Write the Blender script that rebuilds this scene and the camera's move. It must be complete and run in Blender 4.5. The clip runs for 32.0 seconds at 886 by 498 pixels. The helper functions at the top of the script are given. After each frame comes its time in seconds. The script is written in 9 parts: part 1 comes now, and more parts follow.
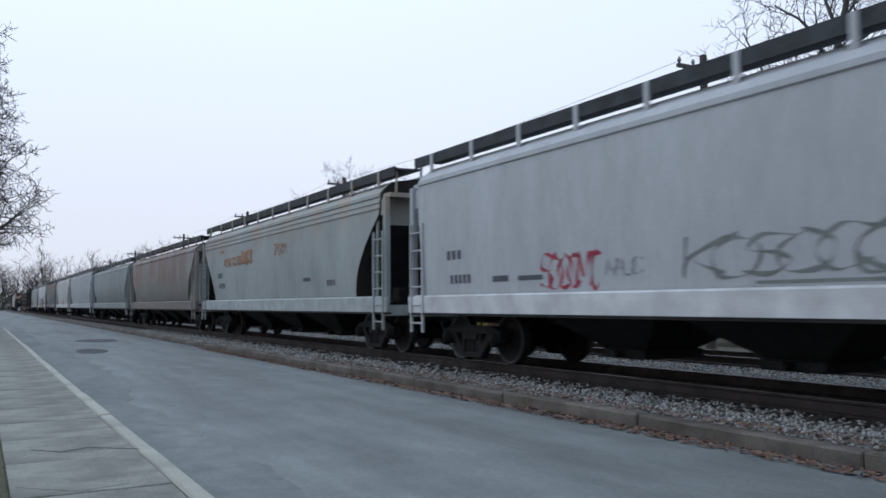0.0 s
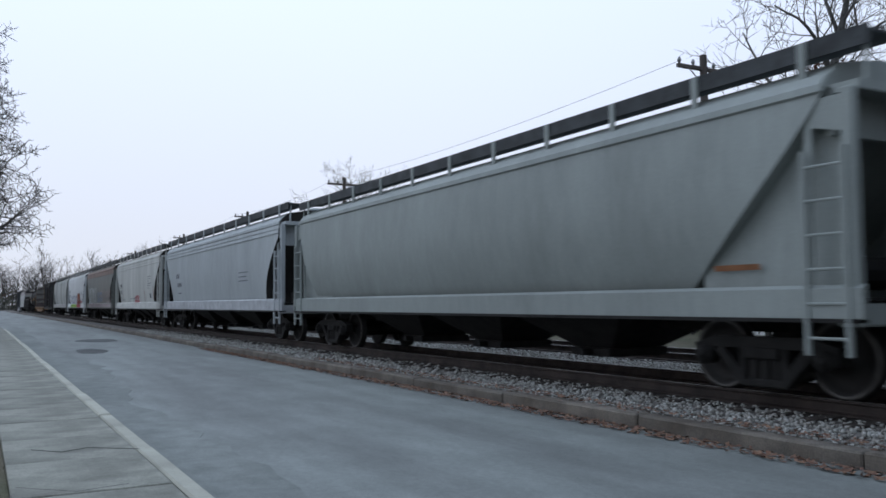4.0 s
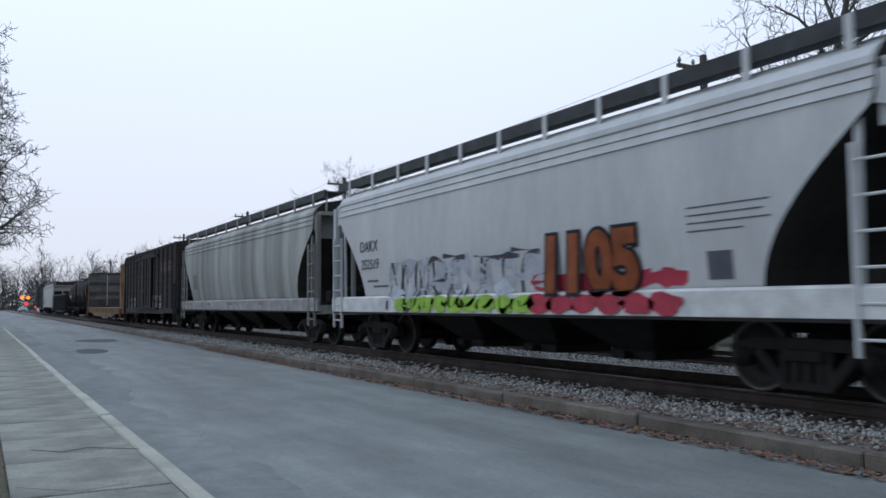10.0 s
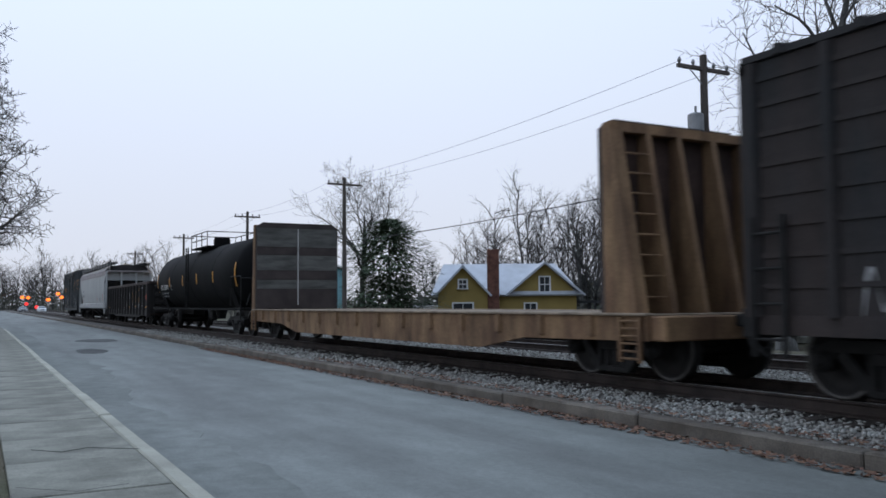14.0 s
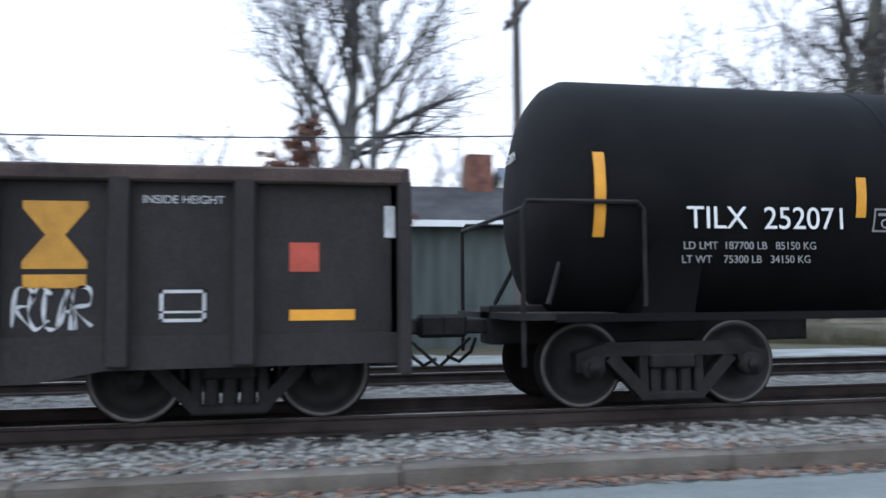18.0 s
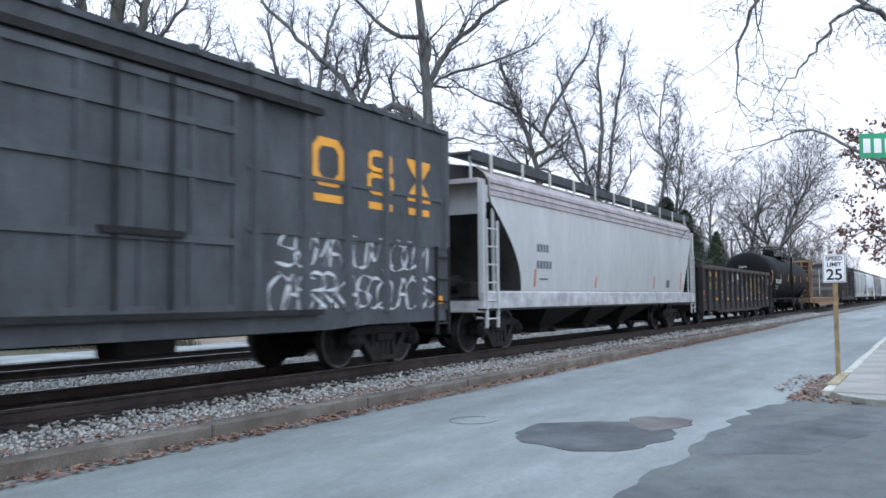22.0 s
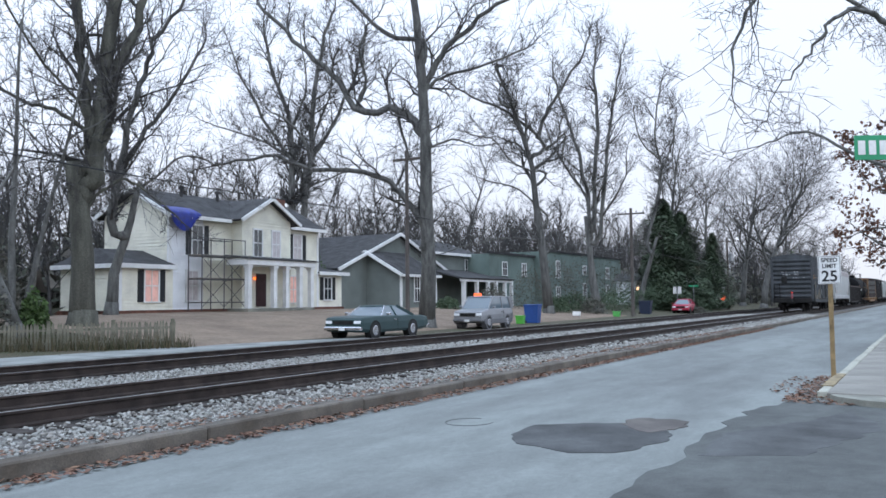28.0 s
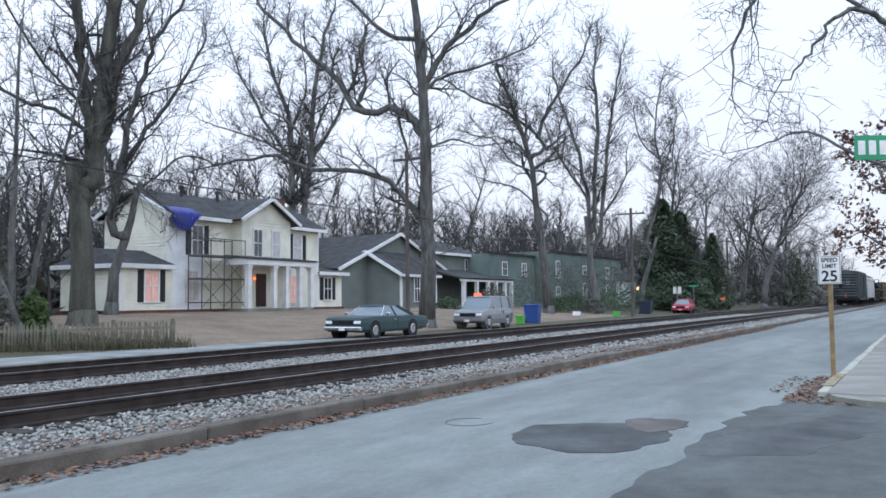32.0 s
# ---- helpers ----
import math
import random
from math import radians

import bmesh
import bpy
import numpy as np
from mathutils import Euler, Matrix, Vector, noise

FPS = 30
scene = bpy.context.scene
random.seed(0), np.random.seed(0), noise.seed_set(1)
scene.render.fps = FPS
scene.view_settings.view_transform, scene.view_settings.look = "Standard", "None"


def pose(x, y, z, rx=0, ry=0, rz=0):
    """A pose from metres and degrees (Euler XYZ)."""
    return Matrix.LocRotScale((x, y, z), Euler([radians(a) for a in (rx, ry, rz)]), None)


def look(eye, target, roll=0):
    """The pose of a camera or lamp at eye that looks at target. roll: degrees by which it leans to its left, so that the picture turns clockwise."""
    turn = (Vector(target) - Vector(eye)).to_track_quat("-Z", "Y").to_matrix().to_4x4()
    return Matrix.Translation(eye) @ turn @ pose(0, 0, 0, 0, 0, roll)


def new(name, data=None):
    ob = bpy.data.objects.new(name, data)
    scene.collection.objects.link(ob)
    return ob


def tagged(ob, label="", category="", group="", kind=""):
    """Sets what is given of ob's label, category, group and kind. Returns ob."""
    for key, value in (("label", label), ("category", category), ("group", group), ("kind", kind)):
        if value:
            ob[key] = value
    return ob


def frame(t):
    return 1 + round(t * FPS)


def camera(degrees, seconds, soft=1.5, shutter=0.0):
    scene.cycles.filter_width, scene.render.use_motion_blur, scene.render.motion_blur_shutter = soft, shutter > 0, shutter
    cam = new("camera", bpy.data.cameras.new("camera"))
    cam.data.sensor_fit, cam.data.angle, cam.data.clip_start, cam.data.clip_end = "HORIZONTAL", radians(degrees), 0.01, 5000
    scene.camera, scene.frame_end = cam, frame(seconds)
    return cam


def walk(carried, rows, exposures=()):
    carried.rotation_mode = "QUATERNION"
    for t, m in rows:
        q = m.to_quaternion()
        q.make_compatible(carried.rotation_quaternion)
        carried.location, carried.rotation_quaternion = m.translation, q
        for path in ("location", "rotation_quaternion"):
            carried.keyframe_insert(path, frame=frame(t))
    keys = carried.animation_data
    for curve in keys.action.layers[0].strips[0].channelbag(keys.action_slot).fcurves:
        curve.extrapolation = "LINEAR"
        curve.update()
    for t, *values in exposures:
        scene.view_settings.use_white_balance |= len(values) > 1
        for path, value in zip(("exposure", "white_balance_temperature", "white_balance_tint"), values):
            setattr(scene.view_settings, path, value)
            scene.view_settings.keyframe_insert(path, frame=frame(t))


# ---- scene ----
# ---------------- camera ----------------
HC = 1.55
cam = camera(55.2, 32.0, soft=1.6, shutter=0.25)


def eye(yaw, pitch, roll):
    return pose(0, 0, HC, 90 + pitch, roll, yaw)


PATH = [(0.0, 61.3, 3.6, 0.48), (14.5, 61.3, 3.6, 0.48), (16.4, 61.25, 3.57, 0.48), (16.7, 60.5, 3.5, 0.5), (17.0, 49.95, 3.6, 0.5),
        (17.4, 26.2, 3.4, 0.5), (17.5, 19.85, 3.3, 0.5), (17.6, 14.9, 3.4, 0.5), (17.7, 7.25, 3.45, 0.5), (17.8, 1.6, 3.45, 0.5),
        (17.9, -4.5, 3.45, 0.5), (18.0, -10.9, 3.5, 0.5), (18.2, -19.8, 3.55, 0.5), (18.4, -29.1, 3.5, 0.5), (18.6, -36.6, 3.5, 0.5),
        (19.0, -48.3, 3.54, 0.5), (19.5, -55.2, 3.65, 0.5), (19.7, -57.5, 3.68, 0.5), (20.0, -59.94, 3.6, 0.52), (20.5, -60.55, 3.58, 0.55),
        (21.0, -60.5, 3.49, 0.55), (21.5, -60.18, 3.43, 0.54), (22.0, -59.83, 3.35, 0.52), (22.5, -59.82, 3.3, 0.52), (23.5, -59.8, 3.22, 0.52),
        (25.0, -59.82, 3.22, 0.52), (25.5, -59.83, 3.25, 0.53), (27.5, -60.1, 3.46, 0.55), (32.0, -60.1, 3.46, 0.55)]
walk(cam, [(t, eye(a, b, c)) for t, a, b, c in PATH],
     [(0.0, -0.06), (13.0, -0.06), (14.0, -0.16), (17.0, -0.2), (17.4, 0.1), (18.0, 1.05), (19.0, 1.5), (20.0, 1.0), (21.5, 1.1), (23.0, 1.25), (24.0, 1.1), (25.0, 0.88), (32.0, 0.82)])

# ---------------- sky and light: an overcast dusk ----------------
world = bpy.data.worlds.new("overcast")
scene.world = world
world.use_nodes = True
wn, wl = world.node_tree.nodes, world.node_tree.links
wn.clear()
wout, wbg = wn.new("ShaderNodeOutputWorld"), wn.new("ShaderNodeBackground")
wtc, wsep, wmap = wn.new("ShaderNodeTexCoord"), wn.new("ShaderNodeSeparateXYZ"), wn.new("ShaderNodeMapRange")
wsky, wmix = wn.new("ShaderNodeTexSky"), wn.new("ShaderNodeMix")
wsky.sky_type, wsky.sun_disc = "NISHITA", False
wsky.sun_elevation, wsky.sun_rotation = radians(12), radians(200)
wmix.data_type = "RGBA"
wmix.inputs["Factor"].default_value = 0.004
wcol = wn.new("ShaderNodeMix")
wcol.data_type = "RGBA"
wcol.inputs["A"].default_value = (0.765, 0.8, 0.91, 1)
wcol.inputs["B"].default_value = (1.16, 1.46, 1.95, 1)
wmap.inputs["From Min"].default_value, wmap.inputs["From Max"].default_value = 0.0, 1.0
wl.new(wtc.outputs["Generated"], wsep.inputs[0])
wl.new(wsep.outputs["Z"], wmap.inputs["Value"])
wl.new(wmap.outputs[0], wcol.inputs["Factor"])
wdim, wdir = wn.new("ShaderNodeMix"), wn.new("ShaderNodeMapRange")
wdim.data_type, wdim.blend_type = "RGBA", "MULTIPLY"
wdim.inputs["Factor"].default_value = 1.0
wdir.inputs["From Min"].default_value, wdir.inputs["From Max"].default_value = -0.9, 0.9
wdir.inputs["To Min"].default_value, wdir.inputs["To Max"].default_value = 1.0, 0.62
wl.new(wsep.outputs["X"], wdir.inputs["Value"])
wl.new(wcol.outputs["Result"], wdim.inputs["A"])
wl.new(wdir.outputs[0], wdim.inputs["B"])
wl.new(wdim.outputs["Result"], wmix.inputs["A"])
wl.new(wsky.outputs[0], wmix.inputs["B"])
wl.new(wmix.outputs["Result"], wbg.inputs["Color"])
wl.new(wbg.outputs[0], wout.inputs[0])
wbg.inputs["Strength"].default_value = 1.0
sun = new("overcast_sun", bpy.data.lights.new("overcast_sun", "SUN"))
sun.data.energy, sun.data.angle, sun.data.color = 0.3, radians(60), (0.97, 0.98, 1.0)
sun.matrix_world = look((0, 0, 30), (18, 12, 0))

# ---------------- materials ----------------


def mat(name, col, rough=0.75, metal=0.0, var=0.25, scale=3.0, fine=40.0, bump=0.15, col2=None, bdist=0.01, emit=0.0, streak=None, spec=0.4):
    """A surface with blotches, fine grain and relief. streak: stretch of the blotches, (sx, sy, sz)."""
    m = bpy.data.materials.new(name)
    m.use_nodes = True
    n, l = m.node_tree.nodes, m.node_tree.links
    b = n["Principled BSDF"]
    b.inputs["Roughness"].default_value, b.inputs["Metallic"].default_value = rough, metal
    b.inputs["Specular IOR Level"].default_value = spec
    c2 = col2 or tuple(max(0.0, c * (1 - var * 1.6)) for c in col)
    tc, mp = n.new("ShaderNodeTexCoord"), n.new("ShaderNodeMapping")
    mp.inputs["Scale"].default_value = streak or (1, 1, 1)
    l.new(tc.outputs["Object"], mp.inputs[0])
    big, small = n.new("ShaderNodeTexNoise"), n.new("ShaderNodeTexNoise")
    big.inputs["Scale"].default_value, big.inputs["Detail"].default_value = scale, 5
    small.inputs["Scale"].default_value, small.inputs["Detail"].default_value = fine, 3
    l.new(mp.outputs[0], big.inputs["Vector"])
    l.new(tc.outputs["Object"], small.inputs["Vector"])
    ramp = n.new("ShaderNodeMapRange")
    ramp.inputs["From Min"].default_value, ramp.inputs["From Max"].default_value = 0.35, 0.7
    l.new(big.outputs["Fac"], ramp.inputs["Value"])
    mix = n.new("ShaderNodeMix")
    mix.data_type = "RGBA"
    mix.inputs["A"].default_value, mix.inputs["B"].default_value = (*col, 1), (*c2, 1)
    l.new(ramp.outputs[0], mix.inputs["Factor"])
    mul = n.new("ShaderNodeMix")
    mul.data_type, mul.blend_type = "RGBA", "MULTIPLY"
    mul.inputs["Factor"].default_value = min(1.0, var * 2)
    r2 = n.new("ShaderNodeMapRange")
    r2.inputs["From Min"].default_value, r2.inputs["From Max"].default_value, r2.inputs["To Min"].default_value = 0.3, 0.7, 0.62
    l.new(small.outputs["Fac"], r2.inputs["Value"])
    l.new(mix.outputs["Result"], mul.inputs["A"])
    l.new(r2.outputs[0], mul.inputs["B"])
    oi, orr = n.new("ShaderNodeObjectInfo"), n.new("ShaderNodeMapRange")
    orr.inputs["To Min"].default_value, orr.inputs["To Max"].default_value = 1 - var * 0.3, 1 + var * 0.3
    l.new(oi.outputs["Random"], orr.inputs["Value"])
    mo = n.new("ShaderNodeMix")
    mo.data_type, mo.blend_type = "RGBA", "MULTIPLY"
    mo.inputs["Factor"].default_value = 1.0
    l.new(mul.outputs["Result"], mo.inputs["A"])
    l.new(orr.outputs[0], mo.inputs["B"])
    l.new(mo.outputs["Result"], b.inputs["Base Color"])
    if bump:
        bp = n.new("ShaderNodeBump")
        bp.inputs["Strength"].default_value, bp.inputs["Distance"].default_value = bump, bdist
        l.new(small.outputs["Fac"], bp.inputs["Height"])
        l.new(bp.outputs[0], b.inputs["Normal"])
    if emit:
        b.inputs["Emission Color"].default_value, b.inputs["Emission Strength"].default_value = (*col, 1), emit
    return m


# lengthwise streaks: tyre wear, and the road's pale sheen put into the colour
M_ASPH = mat("asphalt", (0.285, 0.312, 0.295), 0.75, var=0.34, scale=0.5, fine=70, bump=0.5, col2=(0.175, 0.185, 0.178), streak=(0.16, 1.5, 1))
M_PATCH = mat("asphalt_patch", (0.1, 0.105, 0.106), 0.92, var=0.35, scale=1.2, fine=70, bump=0.5)
M_CONC = mat("concrete", (0.35, 0.35, 0.295), 0.9, var=0.32, scale=1.1, fine=60, bump=0.35)
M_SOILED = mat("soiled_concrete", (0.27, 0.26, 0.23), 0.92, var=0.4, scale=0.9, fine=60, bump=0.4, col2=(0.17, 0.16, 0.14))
M_KERBF = mat("footway_kerb", (0.41, 0.405, 0.34), 0.9, var=0.2, scale=1.5, fine=60, bump=0.35)
M_KERB = mat("kerb_concrete", (0.22, 0.195, 0.165), 0.92, var=0.35, scale=2.5, fine=45, bump=0.5, col2=(0.14, 0.115, 0.09))
M_STONE = mat("ballast", (0.33, 0.33, 0.32), 0.95, var=0.5, scale=9, fine=60, bump=0.4, col2=(0.13, 0.125, 0.12))
M_BED = mat("ballast_bed", (0.2, 0.19, 0.175), 0.95, var=0.6, scale=14, fine=40, bump=1.0, bdist=0.03, col2=(0.08, 0.07, 0.065))
M_RUSTB = mat("oily_bed", (0.042, 0.035, 0.03), 0.95, var=0.5, scale=9, fine=50, bump=1.0, bdist=0.03)
M_RAIL = mat("rail_steel", (0.055, 0.04, 0.034), 0.75, 0.2, var=0.4, scale=4, fine=60, bump=0.2)
M_RAILTOP = mat("rail_head", (0.35, 0.34, 0.33), 0.4, 0.8, var=0.2, scale=4, fine=60, bump=0.05)
M_TIE = mat("tie_wood", (0.06, 0.048, 0.04), 0.9, var=0.5, scale=3, fine=30, bump=0.5, streak=(8, 0.6, 2))
M_GRASS = mat("winter_ground", (0.085, 0.07, 0.045), 0.95, var=0.5, scale=0.6, fine=20, bump=0.8, bdist=0.03, col2=(0.05, 0.055, 0.025))
M_LEAF = mat("leaf_litter", (0.31, 0.235, 0.17), 0.95, var=0.45, scale=0.5, fine=14, bump=0.8, bdist=0.03, col2=(0.2, 0.145, 0.105))
M_BARK = mat("bark", (0.165, 0.165, 0.155), 0.95, var=0.4, scale=2.0, fine=14, bump=0.8, bdist=0.04, col2=(0.07, 0.07, 0.066), streak=(3, 3, 0.5))
M_TWIG = mat("twig", (0.09, 0.087, 0.085), 0.95, var=0.4, scale=2.0, fine=14, bump=0)
M_BLACK = mat("black_steel", (0.014, 0.014, 0.015), 0.55, 0.1, var=0.4, scale=3, fine=40, bump=0.1)
M_WALK = mat("walkway_steel", (0.065, 0.073, 0.078), 0.7, 0.2, var=0.35, scale=3, fine=30, bump=0.2)
# dark brown that holds the shade of the hoppers' end recesses
M_SLOPE = mat("shaded_slope_sheet", (0.045, 0.042, 0.039), 0.85, var=0.4, scale=1.2, fine=30, bump=0.2)
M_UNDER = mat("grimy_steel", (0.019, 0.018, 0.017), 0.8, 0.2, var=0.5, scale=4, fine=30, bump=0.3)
M_WHEEL = mat("wheel_steel", (0.018, 0.016, 0.015), 0.65, 0.3, var=0.4, scale=5, fine=30, bump=0.2)
M_RIM = mat("worn_rim", (0.1, 0.095, 0.09), 0.45, 0.7, var=0.3, scale=5, fine=30, bump=0.1)
M_WHITE = mat("white_paint", (0.75, 0.75, 0.73), 0.6, var=0.15, scale=3, fine=40, bump=0.05)
M_YEL = mat("yellow_reflector", (0.75, 0.33, 0.03), 0.5, var=0.15, scale=3, fine=40, bump=0.05)


def mottle(m, scale, lo, stretch=(1, 1, 1), detail=6):
    """Adds a further scale of blotches to a surface."""
    n, l = m.node_tree.nodes, m.node_tree.links
    b = n["Principled BSDF"]
    src = b.inputs["Base Color"].links[0].from_socket
    tc, mp, nz, mr, mx = n.new("ShaderNodeTexCoord"), n.new("ShaderNodeMapping"), n.new("ShaderNodeTexNoise"), n.new("ShaderNodeMapRange"), n.new("ShaderNodeMix")
    mp.inputs["Scale"].default_value = stretch
    nz.inputs["Scale"].default_value, nz.inputs["Detail"].default_value, nz.inputs["Roughness"].default_value = scale, detail, 0.7
    mr.inputs["From Min"].default_value, mr.inputs["From Max"].default_value, mr.inputs["To Min"].default_value = 0.35, 0.65, lo
    mx.data_type, mx.blend_type = "RGBA", "MULTIPLY"
    mx.inputs["Factor"].default_value = 1.0
    l.new(tc.outputs["Object"], mp.inputs[0])
    l.new(mp.outputs[0], nz.inputs["Vector"])
    l.new(nz.outputs["Fac"], mr.inputs["Value"])
    l.new(src, mx.inputs["A"])
    l.new(mr.outputs[0], mx.inputs["B"])
    l.new(mx.outputs["Result"], b.inputs["Base Color"])
    return m


def rust_over(m, col, z0, z1, scale=0.7, amount=0.85):
    """Rust that has bled down from the roof: patches that grow from the height z0 up to z1."""
    n, l = m.node_tree.nodes, m.node_tree.links
    b = n["Principled BSDF"]
    src = b.inputs["Base Color"].links[0].from_socket
    tc, sp, up, mp, nz, cut, mul, mx = (n.new(k) for k in ("ShaderNodeTexCoord", "ShaderNodeSeparateXYZ", "ShaderNodeMapRange", "ShaderNodeMapping", "ShaderNodeTexNoise", "ShaderNodeMapRange", "ShaderNodeMath", "ShaderNodeMix"))
    up.interpolation_type = "SMOOTHSTEP"
    up.inputs["From Min"].default_value, up.inputs["From Max"].default_value = z0, z1
    mp.inputs["Scale"].default_value = (1.0, 1.0, 0.3)
    nz.inputs["Scale"].default_value, nz.inputs["Detail"].default_value, nz.inputs["Roughness"].default_value = scale, 6, 0.65
    cut.inputs["From Min"].default_value, cut.inputs["From Max"].default_value, cut.inputs["To Max"].default_value = 0.42, 0.62, amount
    mul.operation, mx.data_type = "MULTIPLY", "RGBA"
    l.new(tc.outputs["Object"], sp.inputs[0])
    l.new(sp.outputs["Z"], up.inputs["Value"])
    l.new(tc.outputs["Object"], mp.inputs[0])
    l.new(mp.outputs[0], nz.inputs["Vector"])
    l.new(nz.outputs["Fac"], cut.inputs["Value"])
    l.new(up.outputs[0], mul.inputs[0])
    l.new(cut.outputs[0], mul.inputs[1])
    l.new(mul.outputs[0], mx.inputs["Factor"])
    l.new(src, mx.inputs["A"])
    mx.inputs["B"].default_value = (*col, 1)
    l.new(mx.outputs["Result"], b.inputs["Base Color"])
    return m


mottle(M_ASPH, 1.6, 0.72, (0.5, 1.0, 1.0))
mottle(M_ASPH, 14.0, 0.8)
mottle(M_PATCH, 3.0, 0.7)
mottle(M_CONC, 2.6, 0.68)
mottle(M_CONC, 18.0, 0.8)
mottle(M_KERB, 5.0, 0.6)
mottle(M_KERB, 0.9, 0.6, (1, 1, 3))
mottle(M_LEAF, 4.0, 0.6)

# ---------------- mesh tools ----------------


class Mesh:
    """Collects faces for one mesh."""

    def __init__(self):
        self.v, self.f = [], []

    def add(self, pts, faces):
        k = len(self.v)
        self.v += [tuple(p) for p in pts]
        self.f += [tuple(i + k for i in q) for q in faces]
        return self

    def box(self, x0, x1, y0, y1, z0, z1, c=0.0):
        """A box, its edges chamfered by c."""
        if c <= 0:
            return self.add([(x, y, z) for x in (x0, x1) for y in (y0, y1) for z in (z0, z1)],
                            [(0, 1, 3, 2), (4, 6, 7, 5), (0, 4, 5, 1), (2, 3, 7, 6), (0, 2, 6, 4), (1, 5, 7, 3)])
        c = min(c, (x1 - x0) * 0.45, (y1 - y0) * 0.45, (z1 - z0) * 0.45)
        lo, hi = (x0, y0, z0), (x1, y1, z1)
        pts, idx = [], {}
        for s in range(8):
            sg = [(s >> k) & 1 for k in range(3)]
            for a in range(3):
                p = [(hi[k] if sg[k] else lo[k]) for k in range(3)]
                for k in range(3):
                    if k != a:
                        p[k] += -c if sg[k] else c
                idx[(s, a)] = len(pts)
                pts.append(p)
        faces = []
        for a in range(3):
            b, d = (a + 1) % 3, (a + 2) % 3
            for s in (0, 1):
                q = [s << a, s << a | 1 << b, s << a | 1 << b | 1 << d, s << a | 1 << d]
                fc = [idx[(i, a)] for i in q]
                faces.append(fc if s else fc[::-1])
        for a in range(3):
            b, d = (a + 1) % 3, (a + 2) % 3
            for sb in (0, 1):
                for sd in (0, 1):
                    i, j = sb << b | sd << d, sb << b | sd << d | 1 << a
                    fc = [idx[(i, b)], idx[(j, b)], idx[(j, d)], idx[(i, d)]]
                    faces.append(fc if sb ^ sd else fc[::-1])
        for s in range(8):
            fc = [idx[(s, 0)], idx[(s, 1)], idx[(s, 2)]]
            faces.append(fc if bin(s).count("1") % 2 else fc[::-1])
        return self.add(pts, faces)

    def tube(self, pts, radii, n=6, cap=True):
        """A round bar along points, with a radius at each."""
        pts = [Vector(p) for p in pts]
        if not hasattr(radii, "__len__"):
            radii = [radii] * len(pts)
        rings, k = [], len(self.v)
        side = None
        for i, p in enumerate(pts):
            d = (pts[min(i + 1, len(pts) - 1)] - pts[max(i - 1, 0)]).normalized()
            if side is None:
                side = d.orthogonal().normalized()
            side = (side - d * side.dot(d))
            side = side.normalized() if side.length > 1e-6 else d.orthogonal().normalized()
            up = d.cross(side)
            for j in range(n):
                a = 2 * math.pi * j / n
                self.v.append(tuple(p + (side * math.cos(a) + up * math.sin(a)) * radii[i]))
        for i in range(len(pts) - 1):
            for j in range(n):
                a, b = k + i * n + j, k + i * n + (j + 1) % n
                self.f.append((a, b, b + n, a + n))
        if cap:
            self.f.append(tuple(k + j for j in range(n))[::-1])
            e = k + (len(pts) - 1) * n
            self.f.append(tuple(e + j for j in range(n)))
        return self

    def bar(self, p, q, w, h=None):
        """A square bar from p to q."""
        p, q, h = Vector(p), Vector(q), h or w
        d = (q - p).normalized()
        s = d.cross(Vector((0, 0, 1)))
        s = s.normalized() if s.length > 1e-4 else Vector((1, 0, 0))
        u = s.cross(d)
        pts = [e + s * a * w / 2 + u * b * h / 2 for e in (p, q) for a, b in ((-1, -1), (1, -1), (1, 1), (-1, 1))]
        return self.add(pts, [(3, 2, 1, 0), (4, 5, 6, 7), (0, 1, 5, 4), (1, 2, 6, 5), (2, 3, 7, 6), (3, 0, 4, 7)])

    def prism(self, poly, a, b, axis="y"):
        """An outline carried from a to b along an axis; the outline's points are the other two coordinates in order."""
        def at(u, v, w):
            return {"x": (w, u, v), "y": (u, w, v), "z": (u, v, w)}[axis]
        n = len(poly)
        pts = [at(u, v, a) for u, v in poly] + [at(u, v, b) for u, v in poly]
        return self.add(pts, [tuple(range(n)), tuple(range(2 * n - 1, n - 1, -1))] + [(i, i + n, (i + 1) % n + n, (i + 1) % n) for i in range(n)])

    def loft(self, rings, closed=True, cap=True):
        n, k = len(rings[0]), len(self.v)
        for r in rings:
            self.v += [tuple(p) for p in r]
        for i in range(len(rings) - 1):
            for j in range(n if closed else n - 1):
                a, b = k + i * n + j, k + i * n + (j + 1) % n
                self.f.append((a, b, b + n, a + n))
        if cap:
            self.f.append(tuple(k + j for j in range(n))[::-1])
            self.f.append(tuple(k + (len(rings) - 1) * n + j for j in range(n)))
        return self

    def data(self, name, material, smooth=False, tidy=True):
        me = bpy.data.meshes.new(name)
        me.from_pydata(self.v, [], self.f)
        if smooth:
            me.polygons.foreach_set("use_smooth", [True] * len(me.polygons))
        me.materials.append(material)
        me.update()
        if not tidy:
            return me
        b = bmesh.new()
        b.from_mesh(me)
        bmesh.ops.recalc_face_normals(b, faces=b.faces)
        b.to_mesh(me)
        b.free()
        return me


def part(name, mesh, material, parent=None, label="", smooth=False, at=None, tidy=True):
    """One mesh object under a thing or under a part (or a thing of its own). mesh: a Mesh, or mesh data shared between alike pieces."""
    ob = new(name, mesh.data(name, material, smooth, tidy) if isinstance(mesh, Mesh) else mesh)
    if parent:
        ob.parent = parent
    if at is not None:
        ob.matrix_basis = at
    return tagged(ob, label=label)


